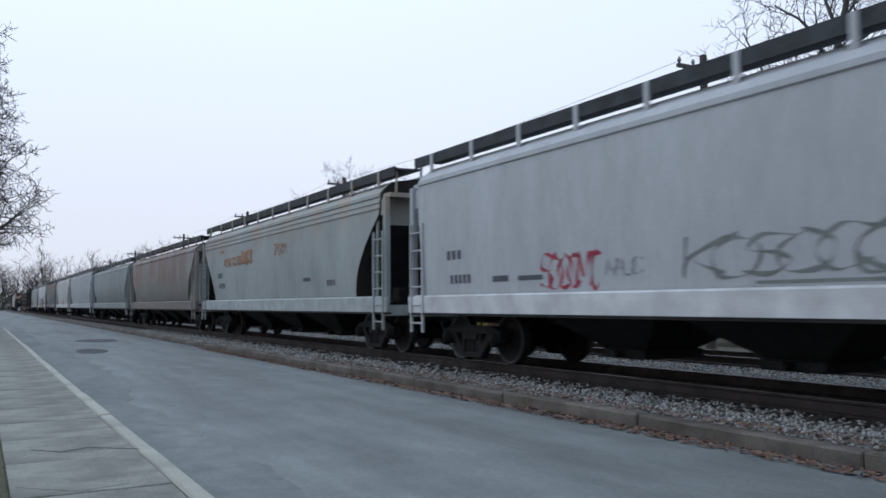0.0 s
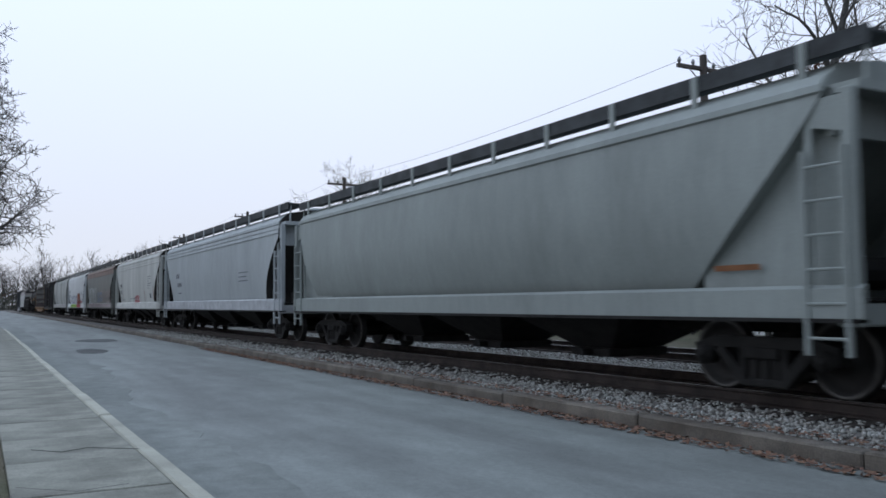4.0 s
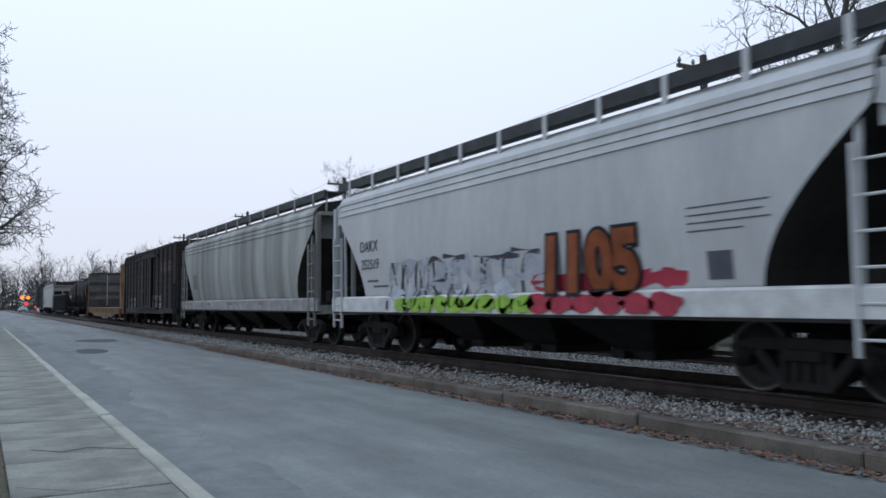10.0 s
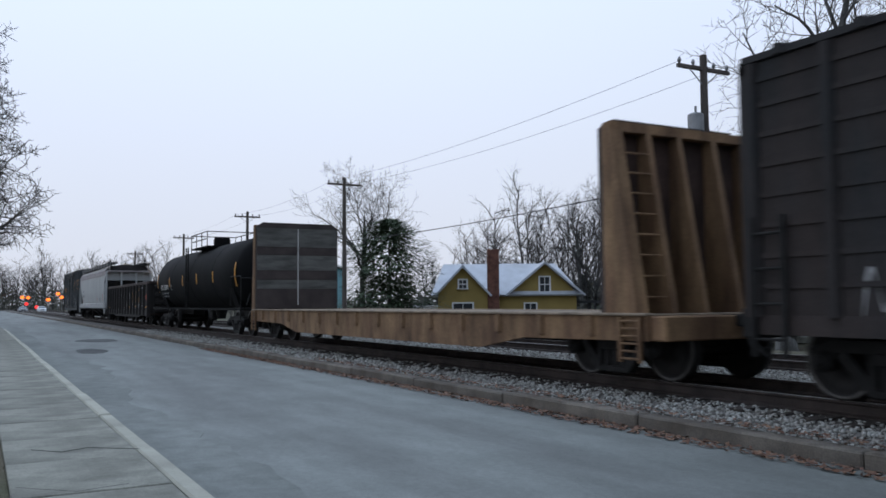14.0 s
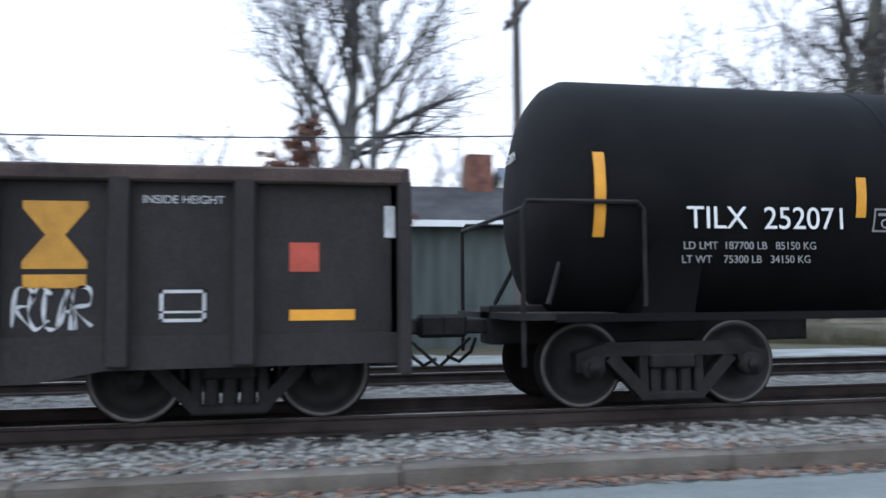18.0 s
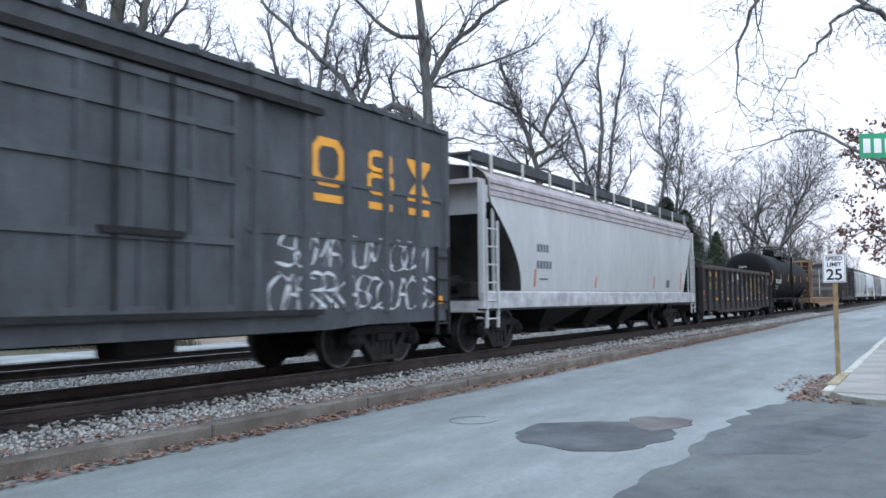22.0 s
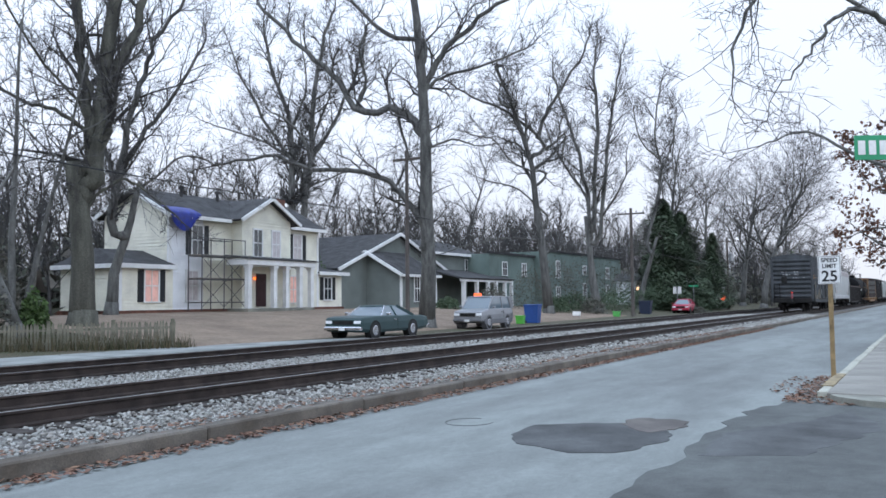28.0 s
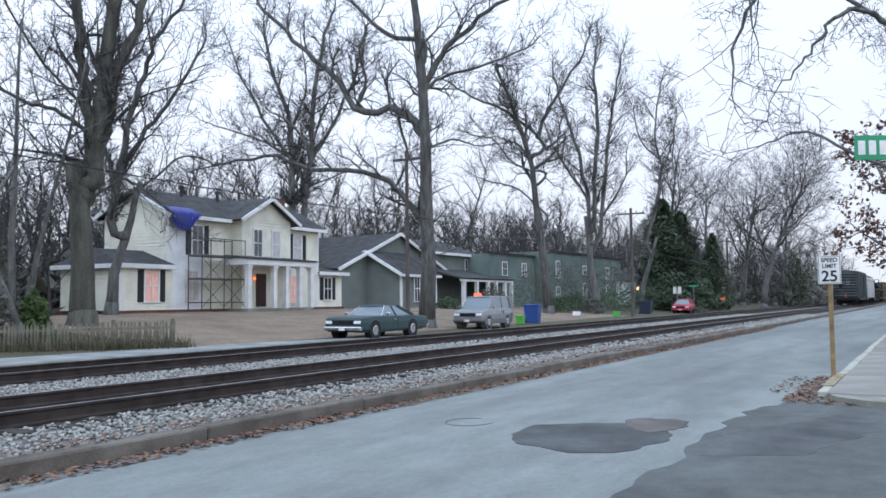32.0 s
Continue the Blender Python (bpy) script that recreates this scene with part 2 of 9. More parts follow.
def thing(name, label, category, m=None, group="", kind=""):
    """An Empty at a thing's base."""
    ob = new(name)
    ob.empty_display_size = 0.2
    if m is not None:
        ob.matrix_basis = m
    return tagged(ob, label, category, group, kind)


def structure(name, mesh, material, label="", smooth=False):
    return tagged(part(name, mesh, material, None, label, smooth), kind="structure")


# ---------------- ground, road, kerbs, track ----------------
ZR, Y1, Y2, GA = 0.40, 9.40, 14.20, 0.7525
ROAD0, ROAD1 = 1.58, 7.05


def height(x, y):
    """The lie of the land: level by the road, rising into the gardens beyond the track."""
    h = -0.06
    if y > 20.5:
        s = min(1.0, (y - 20.5) / 16.0)
        e = min(1.0, max(0.0, (x + 8) / 16.0))
        h += (0.95 * e - 1.0 * (1 - e)) * s * s * (3 - 2 * s) + 0.05 * noise.noise(Vector((x * 0.15, y * 0.15, 0)))
    if y < ROAD0:
        h = 0.08
    return h


def ground_sheet():
    m = Mesh()
    xs = [-2500, -900, -400, -250] + [-180 + 6 * i for i in range(71)] + [300, 420, 900, 2500]
    ys = [-1500, -400, -120, -40, -12, -3, 1.3, 1.66, 7, 9, 12, 16, 18, 20, 22, 24, 26, 28, 31, 34, 37, 40, 46, 60, 90, 150, 400, 900, 2500]
    m.v = [(x, y, height(x, y) if y > 2 else -0.06) for y in ys for x in xs]
    n = len(xs)
    for j in range(len(ys) - 1):
        for i in range(n - 1):
            a = j * n + i
            m.f.append((a, a + 1, a + n + 1, a + n))
    structure("ground", m, M_GRASS, "brown winter grass and bare earth", smooth=True)


ground_sheet()
structure("road", Mesh().box(-420, 420, ROAD0 - 0.1, ROAD1 + 0.1, -0.3, 0.0), M_ASPH, "worn blue-grey asphalt street with faint tyre tracks and painted sheen streaks")


def side_street():
    """The mouth of the crossing street, with rounded corners."""
    pts = [(0.6, -60), (13.1, -60), (13.1, -1.0), (13.25, 0.6), (13.6, 1.25), (14.2, ROAD0 - 0.05), (-2.2, ROAD0 - 0.05), (-1.0, 1.2), (-0.2, 0.5), (0.4, -0.6)]
    structure("road_side_street", Mesh().prism(pts, -0.3, 0.003, "z"), M_ASPH, "asphalt mouth of a side street, stained and patched")


side_street()
structure("ground_verge", Mesh().box(-420, -3.0, -60, 0.245, -0.3, 0.08).box(-3.0, 0.35, -60, -0.75, -0.3, 0.076), M_GRASS, "worn grass verge beside the footway")
structure("ground_verge_corner", Mesh().box(14.0, 420, -60, -0.205, -0.3, 0.08).box(13.16, 14.0, -60, -2.51, -0.3, 0.076), M_GRASS, "worn grass verge at the street corner")


def blob(cx, cy, rx, ry, z0, z1, seed, n=72, rough=0.24):
    r = random.Random(seed)
    ph = [r.uniform(0, 6.28) for _ in range(4)]
    pts = []
    for i in range(n):
        a = 2 * math.pi * i / n
        k = 1 + rough * (math.sin(2 * a + ph[0]) * 0.5 + math.sin(3 * a + ph[1]) * 0.4 + math.sin(5 * a + ph[2]) * 0.3 + math.sin(9 * a + ph[3]) * 0.2 + math.sin(17 * a + ph[0]) * 0.12 + r.uniform(-0.1, 0.1))
        pts.append((cx + rx * k * math.cos(a), cy + ry * k * math.sin(a)))
    return Mesh().prism(pts, z0, z1, "z")


for cx, cy, rx, ry, sd in ((9.25, 3.40, 1.0, 0.92, 3), (-40.0, 4.6, 1.5, 0.9, 4), (-31.0, 3.4, 1.6, 0.5, 11)):
    structure("road_patch", blob(cx, cy, rx, ry, -0.05, 0.007, sd, rough=0.13), M_PATCH, "dark uneven asphalt repair patch")


M_STAIN = mat("worn_resurfacing", (0.125, 0.134, 0.128), 0.9, var=0.4, scale=0.7, fine=70, bump=0.5, col2=(0.08, 0.085, 0.082), streak=(0.5, 1.2, 1))
mottle(M_STAIN, 2.5, 0.65)


def ragged(pts, z0, z1, seed, step=0.3, rough=0.09):
    """A flat sheet whose outline is broken up between the given corners."""
    r, out = random.Random(seed), []
    for (xa, ya), (xb, yb) in zip(pts, pts[1:] + pts[:1]):
        n = max(1, int(math.hypot(xb - xa, yb - ya) / step))
        out += [(xa + (xb - xa) * k / n + r.uniform(-rough, rough), ya + (yb - ya) * k / n + r.uniform(-rough, rough)) for k in range(n)]
    return Mesh().prism(out, z0, z1, "z")


structure("road_resurfacing", ragged([(1.6, 2.2), (6.3, 2.15), (8.5, 2.2), (10.0, 2.3), (12.1, 2.2), (13.9, 1.75), (13.15, 0.4), (13.1, -9), (1.4, -9)], -0.05, 0.0056, 5), M_STAIN, "darker worn resurfacing at the side street mouth")
M_GUTTER = mat("gutter_asphalt", (0.165, 0.18, 0.17), 0.9, var=0.35, scale=0.8, fine=70, bump=0.5, col2=(0.225, 0.242, 0.228), streak=(0.3, 1, 1))
mottle(M_GUTTER, 3.0, 0.7)
structure("road_gutter", ragged([(-60, 1.56), (-2.4, 1.56), (-2.4, 2.2), (-8, 2.5), (-14, 2.2), (-22, 2.8), (-35, 2.3), (-60, 2.5)], -0.05, 0.0052, 8, 0.5, 0.12), M_GUTTER, "darker worn strip of asphalt along the footway")
structure("road_patch_corner", ragged([(8.5, 2.0), (10.05, 2.1), (11.3, 1.5), (12.6, 0.95), (11.3, 0.55), (8.9, 1.15)], -0.05, 0.0075, 6, 0.2, 0.07), M_PATCH, "dark worn patch beside the street corner")
structure("road_crack", Mesh().tube([(9.6 + 0.34 * math.cos(a * 0.5), 5.15 + 0.3 * math.sin(a * 0.5), 0.001) for a in range(11)], 0.006, 4), M_PATCH, "curved crack in the asphalt")
structure("road_stain", blob(10.4, 3.0, 0.5, 0.42, -0.05, 0.0095, 21), mat("asphalt_stain", (0.125, 0.11, 0.1), 0.85, var=0.35, scale=2.0, fine=70, bump=0.4), "brownish end of the asphalt patch")


def kerb_run(name, x0, x1, y0, y1, top, step, material, label):
    """A kerb of cast lengths with open joints."""
    root = tagged(new(name), label, kind="structure")
    m = Mesh().box(0, step - 0.012, 0, y1 - y0, -0.25, top, 0.02)
    data = m.data("kerb_stone", material)
    x, r = x0, random.Random(4)
    while x < x1:
        ob = part("kerb_stone", data, material, root, at=pose(x, y0 + r.uniform(-0.012, 0.012), r.uniform(-0.018, 0.006), 0, r.uniform(-0.12, 0.12), r.uniform(-0.12, 0.12)))
        x += step
    return root


kerb_run("kerb_track_side", -110, 110, ROAD1, ROAD1 + 0.26, 0.17, 3.0, M_KERB, "stained concrete kerb beside the railway ballast")
structure("kerb_track_side_far", Mesh().box(-420, -110, ROAD1, ROAD1 + 0.26, -0.2, 0.16).box(110, 420, ROAD1, ROAD1 + 0.26, -0.2, 0.16), M_KERB, "concrete kerb in the distance")
kerb_run("kerb_footway", -60, -2.6, ROAD0 - 0.16, ROAD0, 0.125, 3.0, M_KERBF, "worn concrete kerb of the footway")
kerb_run("kerb_footway_far", 14.2, 110, ROAD0 - 0.16, ROAD0, 0.125, 3.0, M_KERBF, "worn concrete kerb of the footway")
part("kerb_paint", Mesh().box(15.0, 17.4, ROAD0 - 0.163, ROAD0 + 0.003, 0.02, 0.124), mat("yellow_kerb_paint", (0.34, 0.27, 0.16), 0.8, var=0.4, scale=6), bpy.data.objects["kerb_footway_far"], "faded yellow kerb paint")


def footway(name, x0, x1, y0, y1, step, label, paving):
    root = tagged(new(name), label, kind="structure")
    r = random.Random(7)
    data = Mesh().box(0, step - 0.015, 0, y1 - y0, -0.2, 0.115, 0.008).data("slab", paving)
    x = x0
    while x < x1 - 0.1:
        part("slab", data, paving, root, at=pose(x, y0, r.uniform(-0.012, 0.004), 0, r.uniform(-0.05, 0.05), 0))
        x += step
    return root


footway("pavement_near", -80, -3.0, 0.25, 1.415, 1.55, "cracked concrete footway slabs", M_CONC)
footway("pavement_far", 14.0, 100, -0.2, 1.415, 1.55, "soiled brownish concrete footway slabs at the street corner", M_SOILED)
structure("pavement_corner", Mesh().prism([(13.15, -2.5), (14.0, -2.5), (14.0, 1.37), (13.7, 1.25), (13.35, 0.9), (13.2, 0.4)], -0.2, 0.09, "z"), M_CONC, "worn concrete corner ramp")
structure("pavement_cracks", Mesh().tube([(-9.5, 0.5, 0.114), (-9.2, 0.75, 0.114), (-9.35, 1.0, 0.114), (-9.0, 1.44, 0.114)], 0.004, 4).tube([(-7.6, 0.3, 0.114), (-7.2, 0.7, 0.114), (-7.3, 1.1, 0.114)], 0.004, 4), M_PATCH, "dark cracks in the concrete")

# ballast and track
structure("ballast_shoulder", Mesh().prism([(ROAD1 + 0.25, -0.2), (ROAD1 + 0.25, 0.1), (7.8, 0.17), (8.25, 0.2), (10.6, 0.2), (11.3, 0.16), (12.6, 0.16), (13.0, 0.2), (15.4, 0.2), (16.4, 0.08), (17.2, -0.2)], -420, 420, "x"), M_BED, "grey crushed stone railway bed")
for yc in (Y1, Y2):
    structure("track_bed", Mesh().box(-420, 420, yc - 1.02, yc + 1.02, 0.1, 0.215), M_RUSTB, "oil-darkened bed between the rails")


def rail_profile(yc):
    return [(yc - 0.075, 0.0), (yc + 0.075, 0.0), (yc + 0.075, 0.02), (yc + 0.012, 0.04), (yc + 0.012, 0.135), (yc + 0.037, 0.148), (yc + 0.037, 0.17),
            (yc + 0.03, 0.176), (yc - 0.03, 0.176), (yc - 0.037, 0.17), (yc - 0.037, 0.148), (yc - 0.012, 0.135), (yc - 0.012, 0.04), (yc - 0.075, 0.02)]


for yc, nm in ((Y1, "near"), (Y2, "far")):
    tr = thing("railway_track", "rusty steel rails on dark timber sleepers" + (" beside the street" if nm == "near" else " of the second line"), "railway track")
    for s in (-1, 1):
        rl = part("rail", Mesh().prism([(y, z + ZR - 0.176) for y, z in rail_profile(yc + s * GA)], -420, 420, "x"), M_RAIL, tr)
        part("rail_head", Mesh().box(-420, 420, yc + s * GA - 0.027, yc + s * GA + 0.027, ZR - 0.01, ZR + 0.0015), M_RAILTOP, rl, "worn bright rail head")
    data = Mesh().box(-0.11, 0.11, -1.28, 1.28, -0.16, 0.0, 0.012).data("sleeper", M_TIE)
    r = random.Random(3)
    for i in range(150):
        part("sleeper", data, M_TIE, tr, at=pose(-35 + i * 0.52, yc + r.uniform(-0.04, 0.04), ZR - 0.172 + r.uniform(-0.01, 0.008), 0, 0, r.uniform(-1.5, 1.5)))
    far = Mesh()
    for i in range(230):
        for x in (-35.52 - i * 0.52, 43 + i * 0.52):
            far.box(x - 0.11, x + 0.11, yc - 1.28, yc + 1.28, 0.05, ZR - 0.17)
    tagged(part("far_sleeper_row", far, M_TIE, tr), kind="stuff")


def tri_mesh(name, v, f):
    """Mesh data from arrays of points and triangles."""
    me = bpy.data.meshes.new(name)
    me.vertices.add(len(v))
    me.vertices.foreach_set("co", v.astype(np.float32).ravel())
    me.loops.add(3 * len(f))
    me.loops.foreach_set("vertex_index", f.astype(np.int32).ravel())
    me.polygons.add(len(f))
    me.polygons.foreach_set("loop_start", np.arange(0, 3 * len(f), 3, dtype=np.int32))
    me.update(calc_edges=True)
    return me


def stones(x0, x1, bands, n, smin, smax, seed, name):
    """Loose ballast: broken angular lumps, thrown at random over bands of y."""
    r = np.random.default_rng(seed)
    base = np.array([(1, 0, -0.3), (-0.5, 0.9, -0.3), (-0.5, -0.9, -0.3), (0.3, 0.6, 0.7), (0.2, -0.7, 0.6), (-0.8, 0.1, 0.5)])
    fc = np.array([(0, 1, 3), (0, 3, 4), (0, 4, 2), (1, 5, 3), (3, 5, 4), (4, 5, 2), (1, 2, 5), (0, 2, 1)])
    w = np.array([(b[1] - b[0]) * b[4] for b in bands])
    V = []
    for (ya, yb, za, zb, _), cnt in zip(bands, (n * w / w.sum()).astype(int)):
        a, u = r.uniform(0, 6.28, cnt), r.uniform(0, 1, cnt)
        q = base[None] * r.uniform(0.7, 1.3, (cnt, 6, 3))
        ca, sa = np.cos(a)[:, None], np.sin(a)[:, None]
        q = np.stack([q[:, :, 0] * ca - q[:, :, 1] * sa, q[:, :, 0] * sa + q[:, :, 1] * ca, q[:, :, 2]], 2) * r.uniform(smin, smax, cnt)[:, None, None]
        q += np.stack([r.uniform(x0, x1, cnt), ya + (yb - ya) * u, za + (zb - za) * u + r.uniform(-0.01, 0.03, cnt)], 1)[:, None]
        V.append(q)
    V = np.concatenate(V)
    me = tri_mesh(name, V.reshape(-1, 3), (fc[None] + 6 * np.arange(len(V))[:, None, None]).reshape(-1, 3))
    me.materials.append(M_STONE_I)
    tagged(new(name, me), "loose grey crushed stone along the track", "ballast", kind="stuff")


def island_mat(name, cols, rough=0.95):
    """Each loose piece takes one of a few colours."""
    m = bpy.data.materials.new(name)
    m.use_nodes = True
    n, l = m.node_tree.nodes, m.node_tree.links
    g, rp = n.new("ShaderNodeNewGeometry"), n.new("ShaderNodeValToRGB")
    el = rp.color_ramp.elements
    while len(el) < len(cols):
        el.new(0.5)
    for i, c in enumerate(cols):
        el[i].position, el[i].color = i / max(1, len(cols) - 1), (*c, 1)
    l.new(g.outputs["Random Per Island"], rp.inputs[0])
    nz, mx = n.new("ShaderNodeTexNoise"), n.new("ShaderNodeMix")
    nz.inputs["Scale"].default_value = 30
    mx.data_type, mx.blend_type = "RGBA", "MULTIPLY"
    mx.inputs["Factor"].default_value = 0.5
    l.new(rp.outputs[0], mx.inputs["A"])
    l.new(nz.outputs["Fac"], mx.inputs["B"])
    l.new(mx.outputs["Result"], n["Principled BSDF"].inputs["Base Color"])
    n["Principled BSDF"].inputs["Roughness"].default_value = rough
    return m


M_STONE_I = island_mat("ballast_stones", [(0.15, 0.14, 0.125), (0.42, 0.43, 0.4), (0.24, 0.225, 0.2), (0.5, 0.5, 0.47), (0.3, 0.28, 0.25), (0.38, 0.39, 0.36)])
BANDS = [(7.32, 8.05, 0.11, 0.19, 1.6), (8.05, 8.5, 0.19, 0.2, 1.0), (10.5, 13.1, 0.2, 0.2, 1.0), (15.35, 16.6, 0.2, 0.06, 0.8)]
stones(-14, 22, BANDS, 40000, 0.018, 0.036, 1, "ballast_stones")
stones(-48, -14, BANDS, 9000, 0.03, 0.055, 2, "ballast_stones_beyond")
stones(22, 70, BANDS, 11000, 0.03, 0.06, 3, "ballast_stones_along")

# ---------------- the train ----------------
SPEED, X_REF = 12.0, 4.31
# times at which the couplings pass the reference point, front to back
COUPLINGS = [0.19, 1.72, 3.265, 4.77, 6.33, 7.92, 9.29, 10.72, 12.08, 13.59, 15.0, 16.75, 18.21, 19.62, 21.15, 22.485]
CARS, WHEELSETS = [], []


def wheel_data():
    prof = [(0.0, 0.06), (0.1, 0.06), (0.13, 0.01), (0.30, -0.015), (0.36, 0.02), (0.40, 0.055), (0.452, 0.06), (0.457, 0.04), (0.462, -0.04), (0.487, -0.06), (0.487, -0.075), (0.40, -0.075), (0.36, -0.05), (0.13, -0.04), (0.1, -0.08), (0.0, -0.08)]
    m, n = Mesh(), 28
    m.loft([[(r * math.cos(2 * math.pi * j / n), -y, r * math.sin(2 * math.pi * j / n)) for j in range(n)] for r, y in prof], cap=False)
    return m.data("wheel", M_WHEEL, True)


def rim_data():
    m, n = Mesh(), 28
    m.loft([[(r * math.cos(2 * math.pi * j / n), y, r * math.sin(2 * math.pi * j / n)) for j in range(n)] for r, y in ((0.412, -0.058), (0.43, -0.064), (0.455, -0.063), (0.459, -0.045))], cap=False)
    return m.data("rim", M_RIM, True)


WHEEL, RIM = wheel_data(), rim_data()
AXLE = Mesh().tube([(0, -0.78, 0), (0, 0.78, 0)], 0.085, 12).tube([(0, -1.0, 0), (0, -0.74, 0)], 0.07, 12).tube([(0, 0.74, 0), (0, 1.0, 0)], 0.07, 12).data("axle", M_UNDER, True)


def sideframe_mesh():
    m = Mesh()
    m.prism([(-1.05, 0.40), (-1.06, 0.60), (-0.72, 0.70), (0.72, 0.70), (1.06, 0.60), (1.05, 0.40), (0.78, 0.42), (0.74, 0.56), (-0.74, 0.56), (-0.78, 0.42)], -1.1, -0.92, "y")
    m.bar((-0.68, -1.01, 0.56), (-0.30, -1.01, 0.16), 0.16, 0.13)
    m.bar((0.68, -1.01, 0.56), (0.30, -1.01, 0.16), 0.16, 0.13)
    m.box(-0.36, 0.36, -1.09, -0.93, 0.09, 0.19, 0.02)
    m.box(-0.36, -0.26, -1.08, -0.94, 0.15, 0.60, 0.01)
    m.box(0.26, 0.36, -1.08, -0.94, 0.15, 0.60, 0.01)
    return m.data("side_frame", M_UNDER)


SIDEFRAME = sideframe_mesh()
SPRING = Mesh().tube([(0, -1.0, 0.18), (0, -1.0, 0.43)], 0.075, 8).data("spring", M_UNDER)
SPRINGCAP = Mesh().box(-0.25, 0.25, -1.12, -0.9, 0.43, 0.58, 0.02).data("bolster_end", M_UNDER)
BEARING = Mesh().tube([(0, -1.16, 0), (0, -0.95, 0)], 0.125, 12).tube([(0, -1.19, 0), (0, -1.16, 0)], 0.07, 8).data("bearing_cap", M_UNDER, True)
BOLSTER = Mesh().box(-0.2, 0.2, -0.95, 0.95, 0.42, 0.66, 0.03).tube([(0, 0, 0.6), (0, 0, 0.92)], 0.2, 12).data("bolster", M_UNDER)
BRAKE = Mesh().box(-0.52, -0.44, -0.85, 0.85, 0.3, 0.38).box(0.44, 0.52, -0.85, 0.85, 0.3, 0.38).bar((-0.48, 0, 0.34), (0.48, 0, 0.34), 0.06).data("brake_beam", M_UNDER)
COUPLER = Mesh().box(-0.75, 0.3, -0.09, 0.09, 0.78, 0.95, 0.02).box(0.22, 0.52, -0.16, 0.12, 0.74, 1.0, 0.04).bar((0.1, -0.3, 0.72), (0.45, -0.34, 0.4), 0.035).data("coupler", M_UNDER)
HOSE = Mesh().tube([(0, 0, 0), (0.06, 0, -0.16), (0.2, 0, -0.27), (0.34, 0, -0.2)], 0.022, 6).data("air_hose", M_UNDER, True)


def truck(car, x):
    """A two-axle truck under a car, centred at x."""
    tk = part("truck", BOLSTER, M_UNDER, car, at=pose(x, 0, 0))
    for s in (0, 180):
        part("side_frame", SIDEFRAME, M_UNDER, tk, at=pose(0, 0, 0, 0, 0, s))
        part("bolster_end", SPRINGCAP, M_UNDER, tk, at=pose(0, 0, 0, 0, 0, s))
        for q in (-0.17, 0.0, 0.17):
            part("spring", SPRING, M_UNDER, tk, at=pose(q, 0, 0, 0, 0, s))
        for a in (-0.89, 0.89):
            part("bearing_cap", BEARING, M_UNDER, tk, at=pose(a, 0, 0.457) @ pose(0, 0, 0, 0, 0, s))
    part("brake_beam", BRAKE, M_UNDER, tk)
    for a in (-0.89, 0.89):
        ax = part("wheelset", AXLE, M_WHEEL, car, at=pose(x + a, 0, 0.457))
        for s in (-1, 1):
            part("wheel", WHEEL, M_WHEEL, ax, at=pose(0, s * 0.73, 0, 0, 0, 0 if s < 0 else 180))
            part("rim", RIM, M_RIM, ax, at=pose(0, s * 0.73, 0, 0, 0, 0 if s < 0 else 180))
        WHEELSETS.append((ax, x + a))


def new_car(name, label, category, i):
    """A car's Empty on the rail, with trucks and couplers; returns it and its length over the couplers."""
    length = SPEED * (COUPLINGS[i + 1] - COUPLINGS[i])
    car = thing(name, label, category, pose(0, Y1, ZR), group="freight train")
    CARS.append((car, (COUPLINGS[i + 1] + COUPLINGS[i]) / 2))
    half = length / 2
    tx = half - 2.25
    truck(car, tx)
    truck(car, -tx)
    for s in (0, 180):
        part("coupler", COUPLER, M_UNDER, car, at=pose(0, 0, 0, 0, 0, s) @ pose(half - 0.5, 0, 0))
        part("air_hose", HOSE, M_UNDER, car, at=pose(0, 0, 0, 0, 0, s) @ pose(half - 0.45, -0.25, 0.72))
    return car, half


def ladder(car, x, y, z0, z1, w, material, along="x", n=None):
    n = n or max(2, int((z1 - z0) / 0.4))
    dx, dy = (w / 2, 0) if along == "x" else (0, w / 2)
    first = None
    for q in (-1, 1):
        ob = part("stile" if first else "ladder", Mesh().bar((x + q * dx, y + q * dy, z0), (x + q * dx, y + q * dy, z1), 0.05), material, first or car)
        first = first or ob
    for k in range(n):
        z = z0 + (k + 0.5) * (z1 - z0) / n
        part("rung", Mesh().tube([(x - dx, y - dy, z), (x + dx, y + dy, z)], 0.018, 6), material, first)
    return first


# runs of a spray can, in a unit square
FORMS = (((0, 0), (0.1, 1), (0.5, 0.3), (0.9, 1), (1, 0)), ((0.95, 0.9), (0.3, 1), (0.05, 0.62), (0.6, 0.5), (0.95, 0.3), (0.6, 0), (0, 0.1)), ((0, 0), (0.05, 1), (0.75, 0.95), (0.8, 0.6), (0.1, 0.5), (1, 0)),
         ((1, 0.85), (0.4, 1), (0, 0.5), (0.4, 0), (1, 0.2)), ((0, 1), (0.1, 0.15), (0.5, 0), (0.9, 0.2), (1, 1)), ((0, 0), (0.45, 1), (0.9, 0), (0.7, 0.4), (0.2, 0.42)), ((0, 1), (1, 0.95), (0.45, 0.9), (0.5, 0), (0.9, 0.15)),
         ((0.5, 1), (0, 0.6), (0.2, 0), (0.9, 0.1), (1, 0.7), (0.4, 1)), ((0, 1), (0.05, 0), (0.1, 0.5), (1, 1), (0.2, 0.5), (1, 0)))


